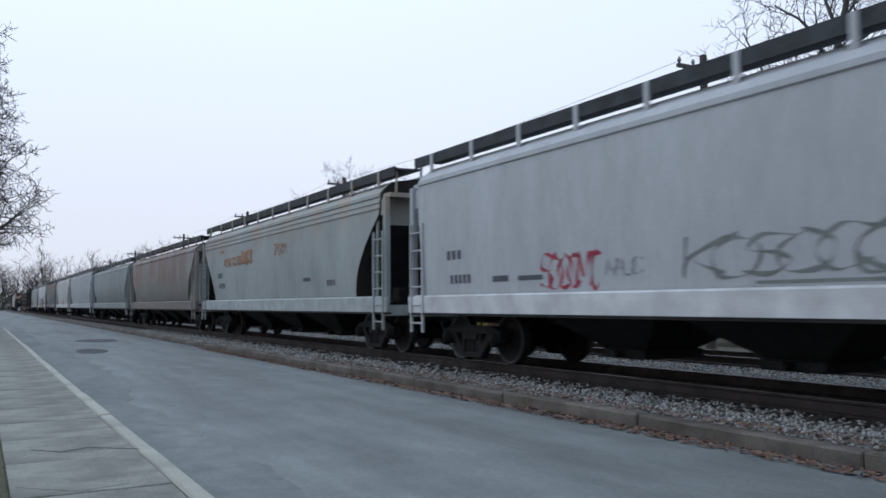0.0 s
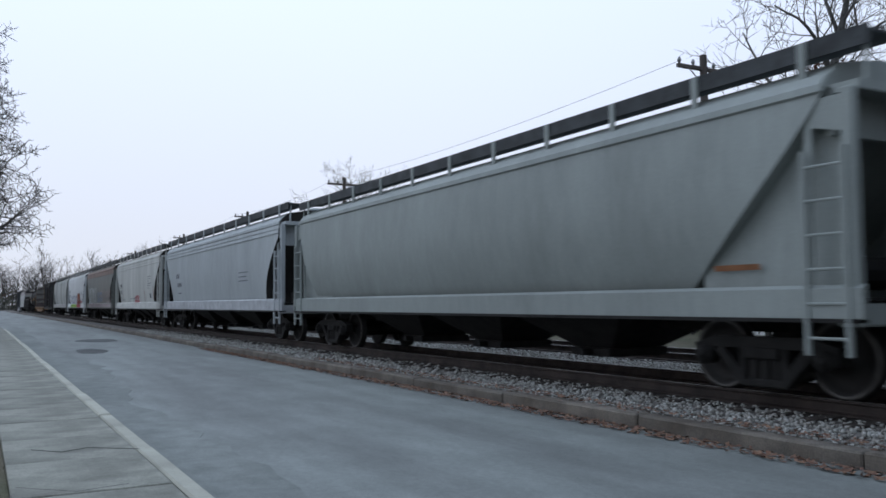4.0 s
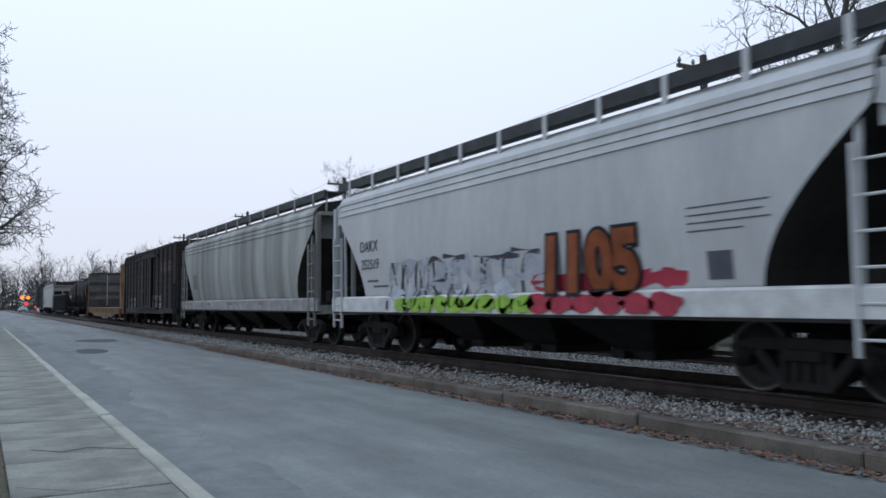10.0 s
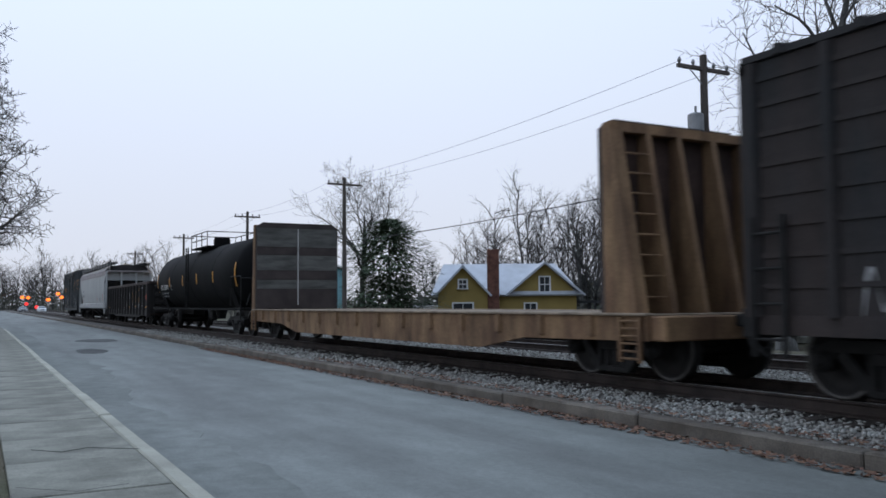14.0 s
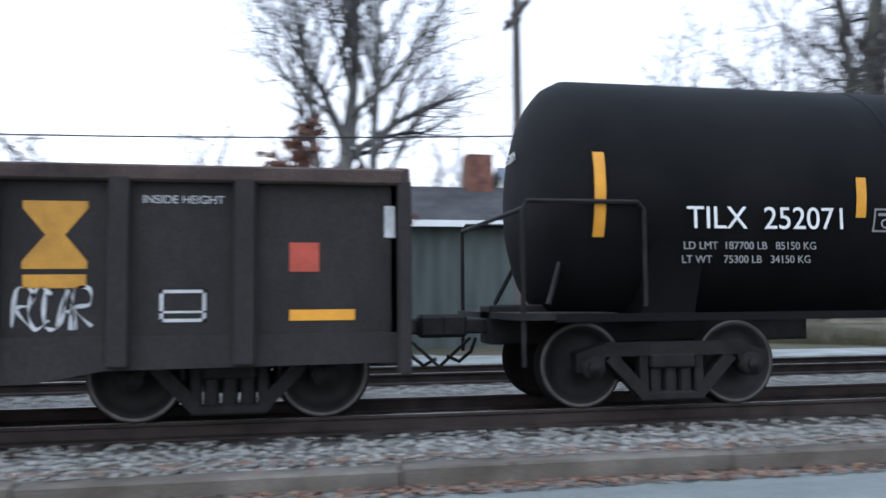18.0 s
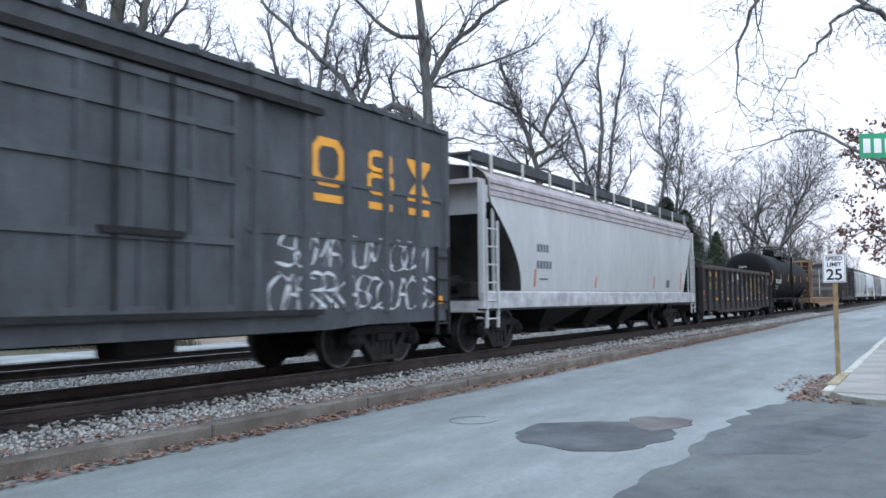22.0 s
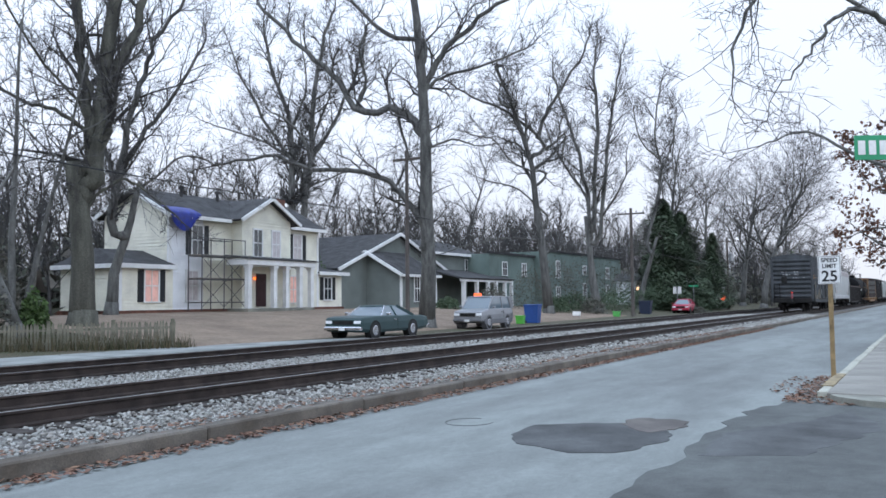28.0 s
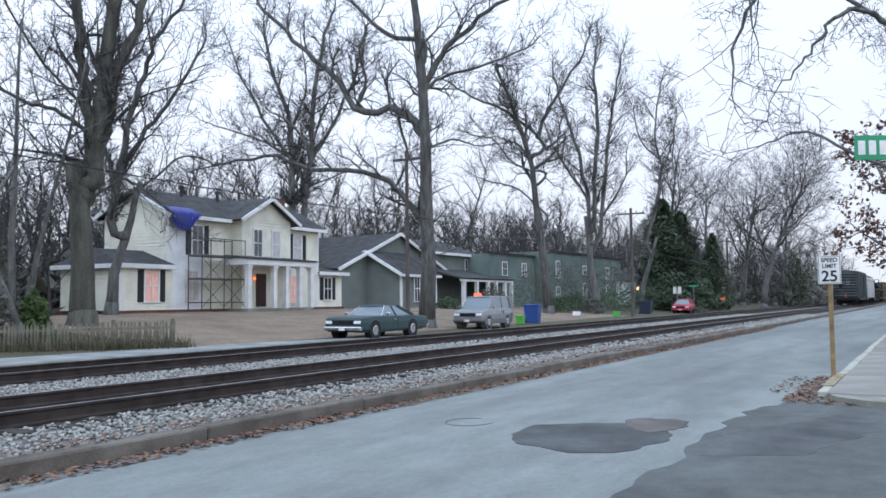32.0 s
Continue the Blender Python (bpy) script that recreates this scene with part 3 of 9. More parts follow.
def scrawl(car, surf, x0, x1, z0, z1, material, seed, n=5, w=0.05, kind="tag", label="spray-painted scrawl"):
    """Painted loops and strokes laid on a car's side; surf(z) is the side's distance from the middle."""
    r = random.Random(seed)
    first = None

    def put(x, z):
        return (x, -(surf(z) + 0.006), z)

    for k in range(n):
        m = Mesh()
        cx = x0 + (x1 - x0) * (k + 0.5) / n
        hw, hz = (x1 - x0) / n * (0.62 if kind == "fill" else 0.85), (z1 - z0) * 0.5
        zc, pts = (z0 + z1) / 2, []
        if kind == "fill":
            a0 = r.uniform(0, 6)
            ring = []
            for j in range(14):
                a = 2 * math.pi * j / 14
                q = r.uniform(0.75, 1.15)
                ring.append(put(cx + hw * q * math.cos(a), min(z1, max(z0, zc + hz * q * math.sin(a)))))
            c = len(m.v)
            m.v += [put(cx, zc)] + ring
            m.f += [(c, c + 1 + j, c + 1 + (j + 1) % 14) for j in range(14)]
            ob = part("stroke" if first else "graffiti", m, material, first or car, "" if first else label)
            first = first or ob
            continue
        pa, form = r.uniform(0, 6), r.choice(FORMS)
        for j in range(22):
            u = j / 21
            if kind == "loop":
                a = 7.2 * u + pa
                pts.append((cx + hw * 0.95 * math.cos(a) + 0.1 * hw * u, min(z1, max(z0, zc + hz * (0.95 - 0.2 * u) * math.sin(a)))))
                continue
            f = u * (len(form) - 1)
            i = min(len(form) - 2, int(f))
            e = f - i
            p0, p1, p2, p3 = (Vector(form[max(0, min(len(form) - 1, j2))]) for j2 in (i - 1, i, i + 1, i + 2))
            px, pz = 0.5 * (2 * p1 + (p2 - p0) * e + (2 * p0 - 5 * p1 + 4 * p2 - p3) * e * e + (3 * p1 - p0 - 3 * p2 + p3) * e ** 3)
            pts.append((cx + hw * (1.7 * px - 0.85 + 0.25 * (pz - 0.5)), min(z1, max(z0, zc + hz * (2 * pz - 1) * (0.9 + 0.1 * math.sin(pa + 3 * u))))))
        k0 = len(m.v)
        for j, (x, z) in enumerate(pts):
            a, b = pts[max(0, j - 1)], pts[min(len(pts) - 1, j + 1)]
            dx, dz = b[0] - a[0], b[1] - a[1]
            q = math.hypot(dx, dz) or 1
            ww = w * (0.55 + 0.45 * math.sin(j * 0.9 + pa))
            m.v += [put(x - dz / q * ww, z + dx / q * ww), put(x + dz / q * ww, z - dx / q * ww)]
        m.f += [(k0 + 2 * j, k0 + 2 * j + 1, k0 + 2 * j + 3, k0 + 2 * j + 2) for j in range(len(pts) - 1)]
        ob = part("stroke" if first else "graffiti", m, material, first or car, "" if first else label)
        first = first or ob
    return first


def bars(car, name, surf, rects, material, label=""):
    """Plain painted bars on a car's side: (x0, x1, z0, z1)."""
    m = Mesh()
    whole = name in ("logo_block", "stencil_frame", "plate_frame")
    if name == "stencil_bar":
        # a run of worn characters, each a bar
        cut = []
        for x0, x1, z0, z1 in rects:
            n = max(1, round((x1 - x0) / (1.1 * (z1 - z0)))) if z1 - z0 > 0.13 and x1 - x0 > 0.4 else 1
            w = (x1 - x0) / n
            cut += [(x0 + w * k, x0 + w * (k + (0.68 if n > 1 else 1)), z0, z1) for k in range(n)]
        rects = cut
    for x0, x1, z0, z1 in rects:
        k = max(1, int((z1 - z0) / 0.08))
        for q in range(k):
            za, zb = z0 + (z1 - z0) * q / k, z0 + (z1 - z0) * (q + 1) / k
            m.add([(x0, -(surf(za) + 0.006), za), (x1, -(surf(za) + 0.006), za), (x1, -(surf(zb) + 0.006), zb), (x0, -(surf(zb) + 0.006), zb)], [(0, 1, 2, 3)])
        if not whole:
            part(name, m, material, car, label)
            m = Mesh()
    if whole:
        part(name, m, material, car, label)


def emblem(car, x, z0, z1, w, kind, y, material):
    """A plain painted emblem: a ring, a pair of stacked rings or an hourglass."""
    m, zc = Mesh(), (z0 + z1) / 2
    h = (z1 - z0) / 2

    def ring(cz, hz, hw, t):
        out = [(x + a * hw, cz + b * hz) for a, b in ((-0.6, -1), (0.6, -1), (1, -0.6), (1, 0.6), (0.6, 1), (-0.6, 1), (-1, 0.6), (-1, -0.6))]
        inn = [(x + (px - x) * (1 - t / hw), cz + (pz - cz) * (1 - t / hz)) for px, pz in out]
        m.add([(a, y, b) for a, b in out + inn], [(i, (i + 1) % 8, (i + 1) % 8 + 8, i + 8) for i in range(8)])

    if kind == 0:
        ring(zc, h, w / 2, 0.13)
    elif kind == 1:
        ring(zc + h * 0.48, h * 0.52, w / 2 * 0.92, 0.1)
        ring(zc - h * 0.48, h * 0.52, w / 2, 0.1)
    else:
        for s in (-1, 1):
            m.add([(x - w / 2, y, zc + s * h), (x + w / 2, y, zc + s * h), (x + w / 2, y, zc + s * h * 0.78), (x + 0.08, y, zc), (x - 0.08, y, zc), (x - w / 2, y, zc + s * h * 0.78)], [(0, 1, 2, 3, 4, 5)])
    return part("logo_block", m, material, car, "ochre painted emblem")


def lettering(car, text, x, z, size, y, material, label="white stencilled lettering", sx=1.0, fat=0.0):
    """Built-in font, set on a car's near side."""
    cu = bpy.data.curves.new("lettering", "FONT")
    cu.body, cu.size, cu.extrude, cu.offset = text, size, 0.002, fat
    ob = new("tmp_text", cu)
    me = bpy.data.meshes.new_from_object(ob.evaluated_get(bpy.context.evaluated_depsgraph_get()))
    bpy.data.objects.remove(ob)
    me.materials.clear()
    me.materials.append(material)
    o = part("lettering", me, material, car, label, at=pose(x, y, z, 90, 0, 0) @ Matrix.Diagonal((sx, 1, 1, 1)))
    return o


def piece(car, text, x, z, size, surf, material, fat, lift, label):
    """Sprayed block letters that follow the bend of a car's side."""
    ob = lettering(car, text, 0, 0, size, 0, material, label, fat=fat)
    for v in ob.data.vertices:
        zz = z + v.co.y
        v.co = (x + v.co.x, -(surf(zz) + lift), zz)
    ob.matrix_basis, ob.name = Matrix(), "graffiti"
    return ob


def hopper_profile(curve):
    """Half-width of a covered hopper's side at height z above the rail. curve: 0 slab-sided, 1 barrel-sided."""
    def surf(z):
        lower = 1.56 - (0.22 if curve < 0.9 else 0.34) * curve * max(0.0, (2.5 - z) / 1.4) ** 2
        upper = 0.05 * max(0.0, z - 2.6) ** 2 * (0.6 + curve * 0.9)
        return max(0.55, lower - upper)
    return surf


def hopper(i, label, body, roofband, sill, curve=0.6, slope=(0.9, 0.9), ztop=4.02, outlets=3, dark=None, steps=None):
    """A covered hopper: body with sloping end sheets, roof walk on stands, sills, end frames, ladders, outlets."""
    car, half = new_car("covered_hopper", label, "freight car", i)
    surf, zb = hopper_profile(curve), 1.18
    be = half - 0.95
    zs = [zb + (ztop - 0.42 - zb) * k / 15 for k in range(16)]
    prof = [(-surf(z), z) for z in zs]
    w = surf(zs[-1])
    prof += [(-w + 0.10, ztop - 0.28), (-w + 0.3, ztop - 0.13), (-w * 0.35, ztop - 0.02), (0, ztop)]
    full = prof + [(-y, z) for y, z in prof[-2::-1]]
    m, rings = Mesh(), []
    knee = ztop - (0.85 if curve < 0.9 else 0.4)

    def end(z, s, k):
        t = max(0.0, knee - z) / (knee - zb)
        return s * (be - k * 2.0 * (math.sin(math.pi / 2 * t) if curve < 0.9 else t ** 1.25))

    rings.append([(end(z, -1, slope[0]), y, z) for y, z in full])
    for k in range(1, 12):
        x = -be + 2.4 + (2 * be - 4.8) * (k - 1) / 10
        rings.append([(x, y, z) for y, z in full])
    rings.append([(end(z, 1, slope[1]), y, z) for y, z in full])
    m.loft(rings, closed=True, cap=False)
    mottle(body, 1.1, 0.84, (1.0, 1.0, 0.3))
    mottle(body, 9.0, 0.9, (1.0, 1.0, 0.2))
    bd = part("body", m, body, car, smooth=True)
    # end sheets: M_SLOPE paints in the recess shadow unless dark gives another material
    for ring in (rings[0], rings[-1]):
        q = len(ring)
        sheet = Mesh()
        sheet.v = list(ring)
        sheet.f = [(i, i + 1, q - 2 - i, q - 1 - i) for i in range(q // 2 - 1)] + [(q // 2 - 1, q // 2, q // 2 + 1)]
        part("slope_sheet", sheet, dark or M_SLOPE, car, "sloping end sheet set back in the end opening")
    # stepped roof edge: lips that overlap one another
    wz = ztop - 0.40
    for s in (-1, 1):
        part("roof_band", Mesh().prism([(s * (surf(wz - 0.1) + 0.006), wz - 0.1), (s * (surf(wz - 0.1) + 0.03), wz - 0.08), (s * (surf(wz) + 0.03), wz), (s * (surf(wz) - 0.08), wz + 0.13), (s * (surf(wz) - 0.10), wz)], -be + 0.02, be - 0.02, "x"), roofband, car)
        for k in range(1, (3 if steps is None else steps)):
            za = wz - 0.1 - 0.13 * k
            part("roof_lip", Mesh().prism([(s * (surf(za) - 0.01), za), (s * (surf(za) + 0.026), za + 0.012), (s * (surf(za + 0.12) + 0.008), za + 0.125), (s * (surf(za + 0.12) - 0.01), za + 0.125)], -be + 0.02, be - 0.02, "x"), roofband, car)
    # side sills
    for s in (-1, 1):
        part("side_sill", Mesh().prism([(s * 1.50, 0.94), (s * 1.57, 0.94), (s * 1.58, 1.26), (s * 1.50, 1.30)], -half + 0.55, half - 0.55, "x"), sill, car)
        part("sill_flange", Mesh().box(-half + 0.6, half - 0.6, min(s * 1.42, s * 1.6), max(s * 1.42, s * 1.6), 0.90, 0.945), M_UNDER, car)
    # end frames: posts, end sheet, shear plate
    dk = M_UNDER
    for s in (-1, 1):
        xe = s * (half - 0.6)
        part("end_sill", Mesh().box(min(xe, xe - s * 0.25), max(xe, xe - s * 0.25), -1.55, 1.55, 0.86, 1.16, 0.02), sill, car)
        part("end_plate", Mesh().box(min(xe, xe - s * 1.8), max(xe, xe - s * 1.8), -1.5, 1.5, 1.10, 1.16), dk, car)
        for sy in (-1, 1):
            part("corner_post", Mesh().box(min(xe, xe - s * 0.14), max(xe, xe - s * 0.14), sy * 1.5 - 0.06, sy * 1.5 + 0.06, 1.1, ztop - 0.5, 0.01), body, car)
            part("end_post", Mesh().box(min(xe, xe - s * 0.1), max(xe, xe - s * 0.1), sy * 0.5 - 0.05, sy * 0.5 + 0.05, 1.1, ztop - 0.5), body, car)
            part("side_brace", Mesh().prism([(xe - s * 0.1, ztop - 0.55), (xe - s * 0.62, ztop - 0.55), (xe - s * 0.66, 1.1), (xe - s * 0.58, 1.1), (xe - s * 0.54, ztop - 0.85), (xe - s * 0.14, ztop - 0.95)], sy * 1.46, sy * 1.5, "y"), body, car)
        if curve > 0.9:
            for sy in (-1, 1):
                part("side_sheet", Mesh().box(min(xe - s * 0.14, xe - s * 2.3), max(xe - s * 0.14, xe - s * 2.3), min(sy * 1.3, sy * 1.33), max(sy * 1.3, sy * 1.33), 1.1, ztop - 0.55), body, car)
        part("end_bulkhead", Mesh().box(min(xe - s * 0.3, xe - s * 0.36), max(xe - s * 0.3, xe - s * 0.36), -1.45, 1.45, 2.9, ztop - 0.45), body, car)
        part("end_cap", Mesh().box(min(xe + s * 0.02, xe - s * 0.5), max(xe + s * 0.02, xe - s * 0.5), -1.45, 1.45, ztop - 0.52, ztop - 0.42), roofband, car)
        ladder(car, xe - s * 0.35, -1.58, 0.55, 2.75, 0.5, body, "x", 6)
        ladder(car, xe + s * 0.05, 1.2, 0.75, ztop - 0.4, 0.42, body, "y", 9)
        for sy in (-1, 1):
            part("grab_rail", Mesh().tube([(xe, sy * 1.3, ztop - 0.45), (xe, sy * 1.28, ztop + 0.02), (xe - s * 0.12, sy * 1.24, ztop + 0.15), (xe - s * 0.6, sy * 1.2, ztop + 0.17)], 0.028, 6), body, car)
        part("brake_gear", Mesh().tube([(xe - s * 0.9, -0.5, 1.45), (xe - s * 0.9, 0.5, 1.45)], 0.2, 10).box(min(xe - s * 0.7, xe - s * 1.1), max(xe - s * 0.7, xe - s * 1.1), -0.9, -0.55, 1.16, 1.5, 0.03), dk, car)
    # roof walk on stands, hatches
    for s in (-1, 1):
        part("roof_walk", Mesh().box(-half + 0.5, half - 0.5, s * 0.95 - 0.31 + (0.1 if s > 0 else -0.1), s * 0.95 + 0.31 + (0.1 if s > 0 else -0.1), ztop + 0.08, ztop + 0.12), M_WALK, car, "dark grey steel grating walkway")
        part("walk_edge", Mesh().box(-half + 0.5, half - 0.5, s * 1.37 - 0.02, s * 1.37 + 0.02, ztop - 0.06, ztop + 0.15), M_WALK, car)
    st = Mesh().bar((0, -1.405, ztop - 0.3), (0, -1.405, ztop + 0.14), 0.1, 0.03).data("walk_stand", body)
    k = 11
    for j in range(k):
        for sy in (0, 180):
            part("walk_stand", st, body, car, at=pose(-half + 1.3 + (2 * half - 2.6) * j / (k - 1), 0, 0, 0, 0, sy))
    ht = Mesh().box(-0.75, 0.75, -0.3, 0.3, ztop - 0.02, ztop + 0.11, 0.03).data("hatch", body)
    for j in range(8):
        part("hatch", ht, body, car, at=pose(-be + 1.2 + (2 * be - 2.4) * j / 7, 0, 0))
    # outlets below
    span = 2 * half - 9.0
    for j in range(outlets):
        x = -span / 2 + span * (j + 0.5) / outlets
        hw = span / outlets * 0.5
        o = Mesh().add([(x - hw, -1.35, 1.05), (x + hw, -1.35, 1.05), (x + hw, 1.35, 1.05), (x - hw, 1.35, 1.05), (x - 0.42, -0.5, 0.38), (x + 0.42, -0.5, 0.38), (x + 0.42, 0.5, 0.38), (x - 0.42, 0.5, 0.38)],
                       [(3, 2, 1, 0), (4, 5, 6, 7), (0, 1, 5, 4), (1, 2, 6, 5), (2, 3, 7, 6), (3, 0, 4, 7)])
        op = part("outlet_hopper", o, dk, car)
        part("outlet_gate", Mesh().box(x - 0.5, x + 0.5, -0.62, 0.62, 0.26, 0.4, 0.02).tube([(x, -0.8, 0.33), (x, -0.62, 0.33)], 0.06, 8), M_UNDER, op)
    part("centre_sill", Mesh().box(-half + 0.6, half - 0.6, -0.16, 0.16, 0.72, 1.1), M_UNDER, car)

    def side(z):
        return 1.586 if 0.9 < z < 1.3 else surf(z)
    return car, half, side


def boxcar(i, label, side, roof, dark, z1=4.65, ribs=(1.62, 2.3, 2.95, 3.6)):
    car, half = new_car("boxcar", label, "freight car", i)
    be, hw, zb = half - 0.75, 1.50, 0.95
    mottle(side, 1.4, 0.6, (1.0, 1.0, 0.4))
    mottle(side, 8.0, 0.75, (1.0, 1.0, 0.3))
    part("body", Mesh().box(-be, be, -hw, hw, zb, z1 - 0.28, 0.02), side, car)
    part("roof", Mesh().prism([(-hw - 0.04, z1 - 0.28), (-hw - 0.04, z1 - 0.2), (0, z1), (hw + 0.04, z1 - 0.2), (hw + 0.04, z1 - 0.28)], -be - 0.03, be + 0.03, "x"), roof, car)
    rib = Mesh().prism([(-hw - 0.06, z1 - 0.27), (-hw - 0.06, z1 - 0.16), (0, z1 + 0.045), (hw + 0.06, z1 - 0.16), (hw + 0.06, z1 - 0.27)], -0.06, 0.06, "x").data("roof_rib", roof)
    for j in range(15):
        part("roof_rib", rib, roof, car, at=pose(-be + 0.5 + (2 * be - 1) * j / 14, 0, 0))
    post = Mesh().prism([(-0.09, 0), (-0.05, 0.07), (0.05, 0.07), (0.09, 0)], zb, z1 - 0.3, "z").data("side_post", side)
    xs = [k * be / 7.0 for k in range(-7, 8) if abs(k) not in (0, 1)]
    for x in xs:
        x = max(-be + 0.1, min(be - 0.1, x))
        part("side_post", post, side, car, at=pose(x, -hw, 0, 0, 0, 180))
        part("side_post", post, side, car, at=pose(x, hw, 0))
    for z in ribs:
        for a, b in ((-be, -1.9), (1.9, be)):
            part("side_rib", Mesh().box(a, b, -hw - 0.022, -hw, z - 0.03, z + 0.03), side, car)
    part("side_sill", Mesh().prism([(-be, zb + 0.02), (-be, zb - 0.2), (-be + 2.6, zb - 0.2), (-be + 3.6, zb - 0.25), (be - 3.6, zb - 0.25), (be - 2.6, zb - 0.2), (be, zb - 0.2), (be, zb + 0.02)], -hw - 0.03, -hw + 0.04, "y"), side, car)
    part("side_sill", Mesh().prism([(-be, zb + 0.02), (-be, zb - 0.2), (be, zb - 0.2), (be, zb + 0.02)], hw - 0.04, hw + 0.03, "y"), side, car)
    for s in (-1, 1):
        d = part("door", Mesh().box(-1.72, 1.62, s * hw - 0.09, s * hw + 0.09, zb + 0.05, z1 - 0.62, 0.02), side, car)
        fr = Mesh()
        for z in (zb + 0.1, zb + 0.95, zb + 1.75, zb + 2.4, z1 - 0.72):
            fr.box(-1.70, 1.60, s * hw - 0.125, s * hw + 0.125, z - 0.045, z + 0.045)
        for x in (-1.68, -0.75, 0.1, 0.85, 1.58):
            fr.box(x - 0.04, x + 0.04, s * hw - 0.12, s * hw + 0.12, zb + 0.1, z1 - 0.7)
        part("door_frame", fr, side, d)
        part("door_rod", Mesh().tube([(-0.3, s * (hw + 0.15), zb + 0.1), (-0.3, s * (hw + 0.15), z1 - 0.66)], 0.025, 6).tube([(0.5, s * (hw + 0.15), zb + 0.1), (0.5, s * (hw + 0.15), z1 - 0.66)], 0.025, 6).box(-0.5, 0.7, s * (hw + 0.14) - 0.03, s * (hw + 0.14) + 0.03, 1.9, 1.98), dark, d)
        part("door_track", Mesh().box(-3.5, 3.4, s * (hw + 0.09) - 0.05, s * (hw + 0.09) + 0.05, z1 - 0.62, z1 - 0.52).box(-3.5, 3.4, s * (hw + 0.08) - 0.05, s * (hw + 0.08) + 0.05, zb - 0.02, zb + 0.06), dark, car)
    for s in (-1, 1):
        part("end_frame", Mesh().box(min(s * be, s * (be + 0.1)), max(s * be, s * (be + 0.1)), -hw, -hw + 0.14, zb, z1 - 0.25).box(min(s * be, s * (be + 0.1)), max(s * be, s * (be + 0.1)), hw - 0.14, hw, zb, z1 - 0.25).box(min(s * be, s * (be + 0.1)), max(s * be, s * (be + 0.1)), -hw, hw, z1 - 0.4, z1 - 0.24), side, car)
        part("end_sill", Mesh().box(min(s * be, s * (be + 0.25)), max(s * be, s * (be + 0.25)), -1.4, 1.4, zb - 0.25, zb + 0.1, 0.02), dark, car)
        cor = Mesh()
        for k in range(9):
            z = zb + 0.25 + k * (z1 - zb - 0.75) / 8
            cor.prism([(s * be, z - 0.13), (s * (be + 0.03), z - 0.12), (s * (be + 0.12), z - 0.04), (s * (be + 0.12), z + 0.04), (s * (be + 0.03), z + 0.12), (s * be, z + 0.13)], -hw + 0.16, hw - 0.16, "y")
        part("end_corrugations", cor, side, car)
        ladder(car, s * (be - 0.3), -hw - 0.07, 0.5, 2.1, 0.42, dark, "x", 4)
        ladder(car, s * (be + 0.16), hw - 0.4, 0.6, 2.2, 0.42, dark, "y", 4)
    part("brake_wheel", Mesh().tube([(-be - 0.16, 0.55, 2.5), (-be - 0.2, 0.55, 2.5)], 0.2, 16).box(-be - 0.15, -be - 0.05, 0.35, 0.75, 2.2, 2.75), dark, car)
    part("centre_sill", Mesh().box(-half + 0.5, half - 0.5, -0.18, 0.18, 0.6, 0.95), M_UNDER, car)
    part("underframe", Mesh().box(-be + 0.2, be - 0.2, -1.35, 1.35, 0.82, 0.94).tube([(-1.5, 0.5, 0.62), (-0.6, 0.5, 0.62)], 0.2, 10).box(0.4, 1.3, -0.9, -0.4, 0.45, 0.8, 0.04), M_UNDER, car)
    return car, half, (lambda z: hw + 0.001)


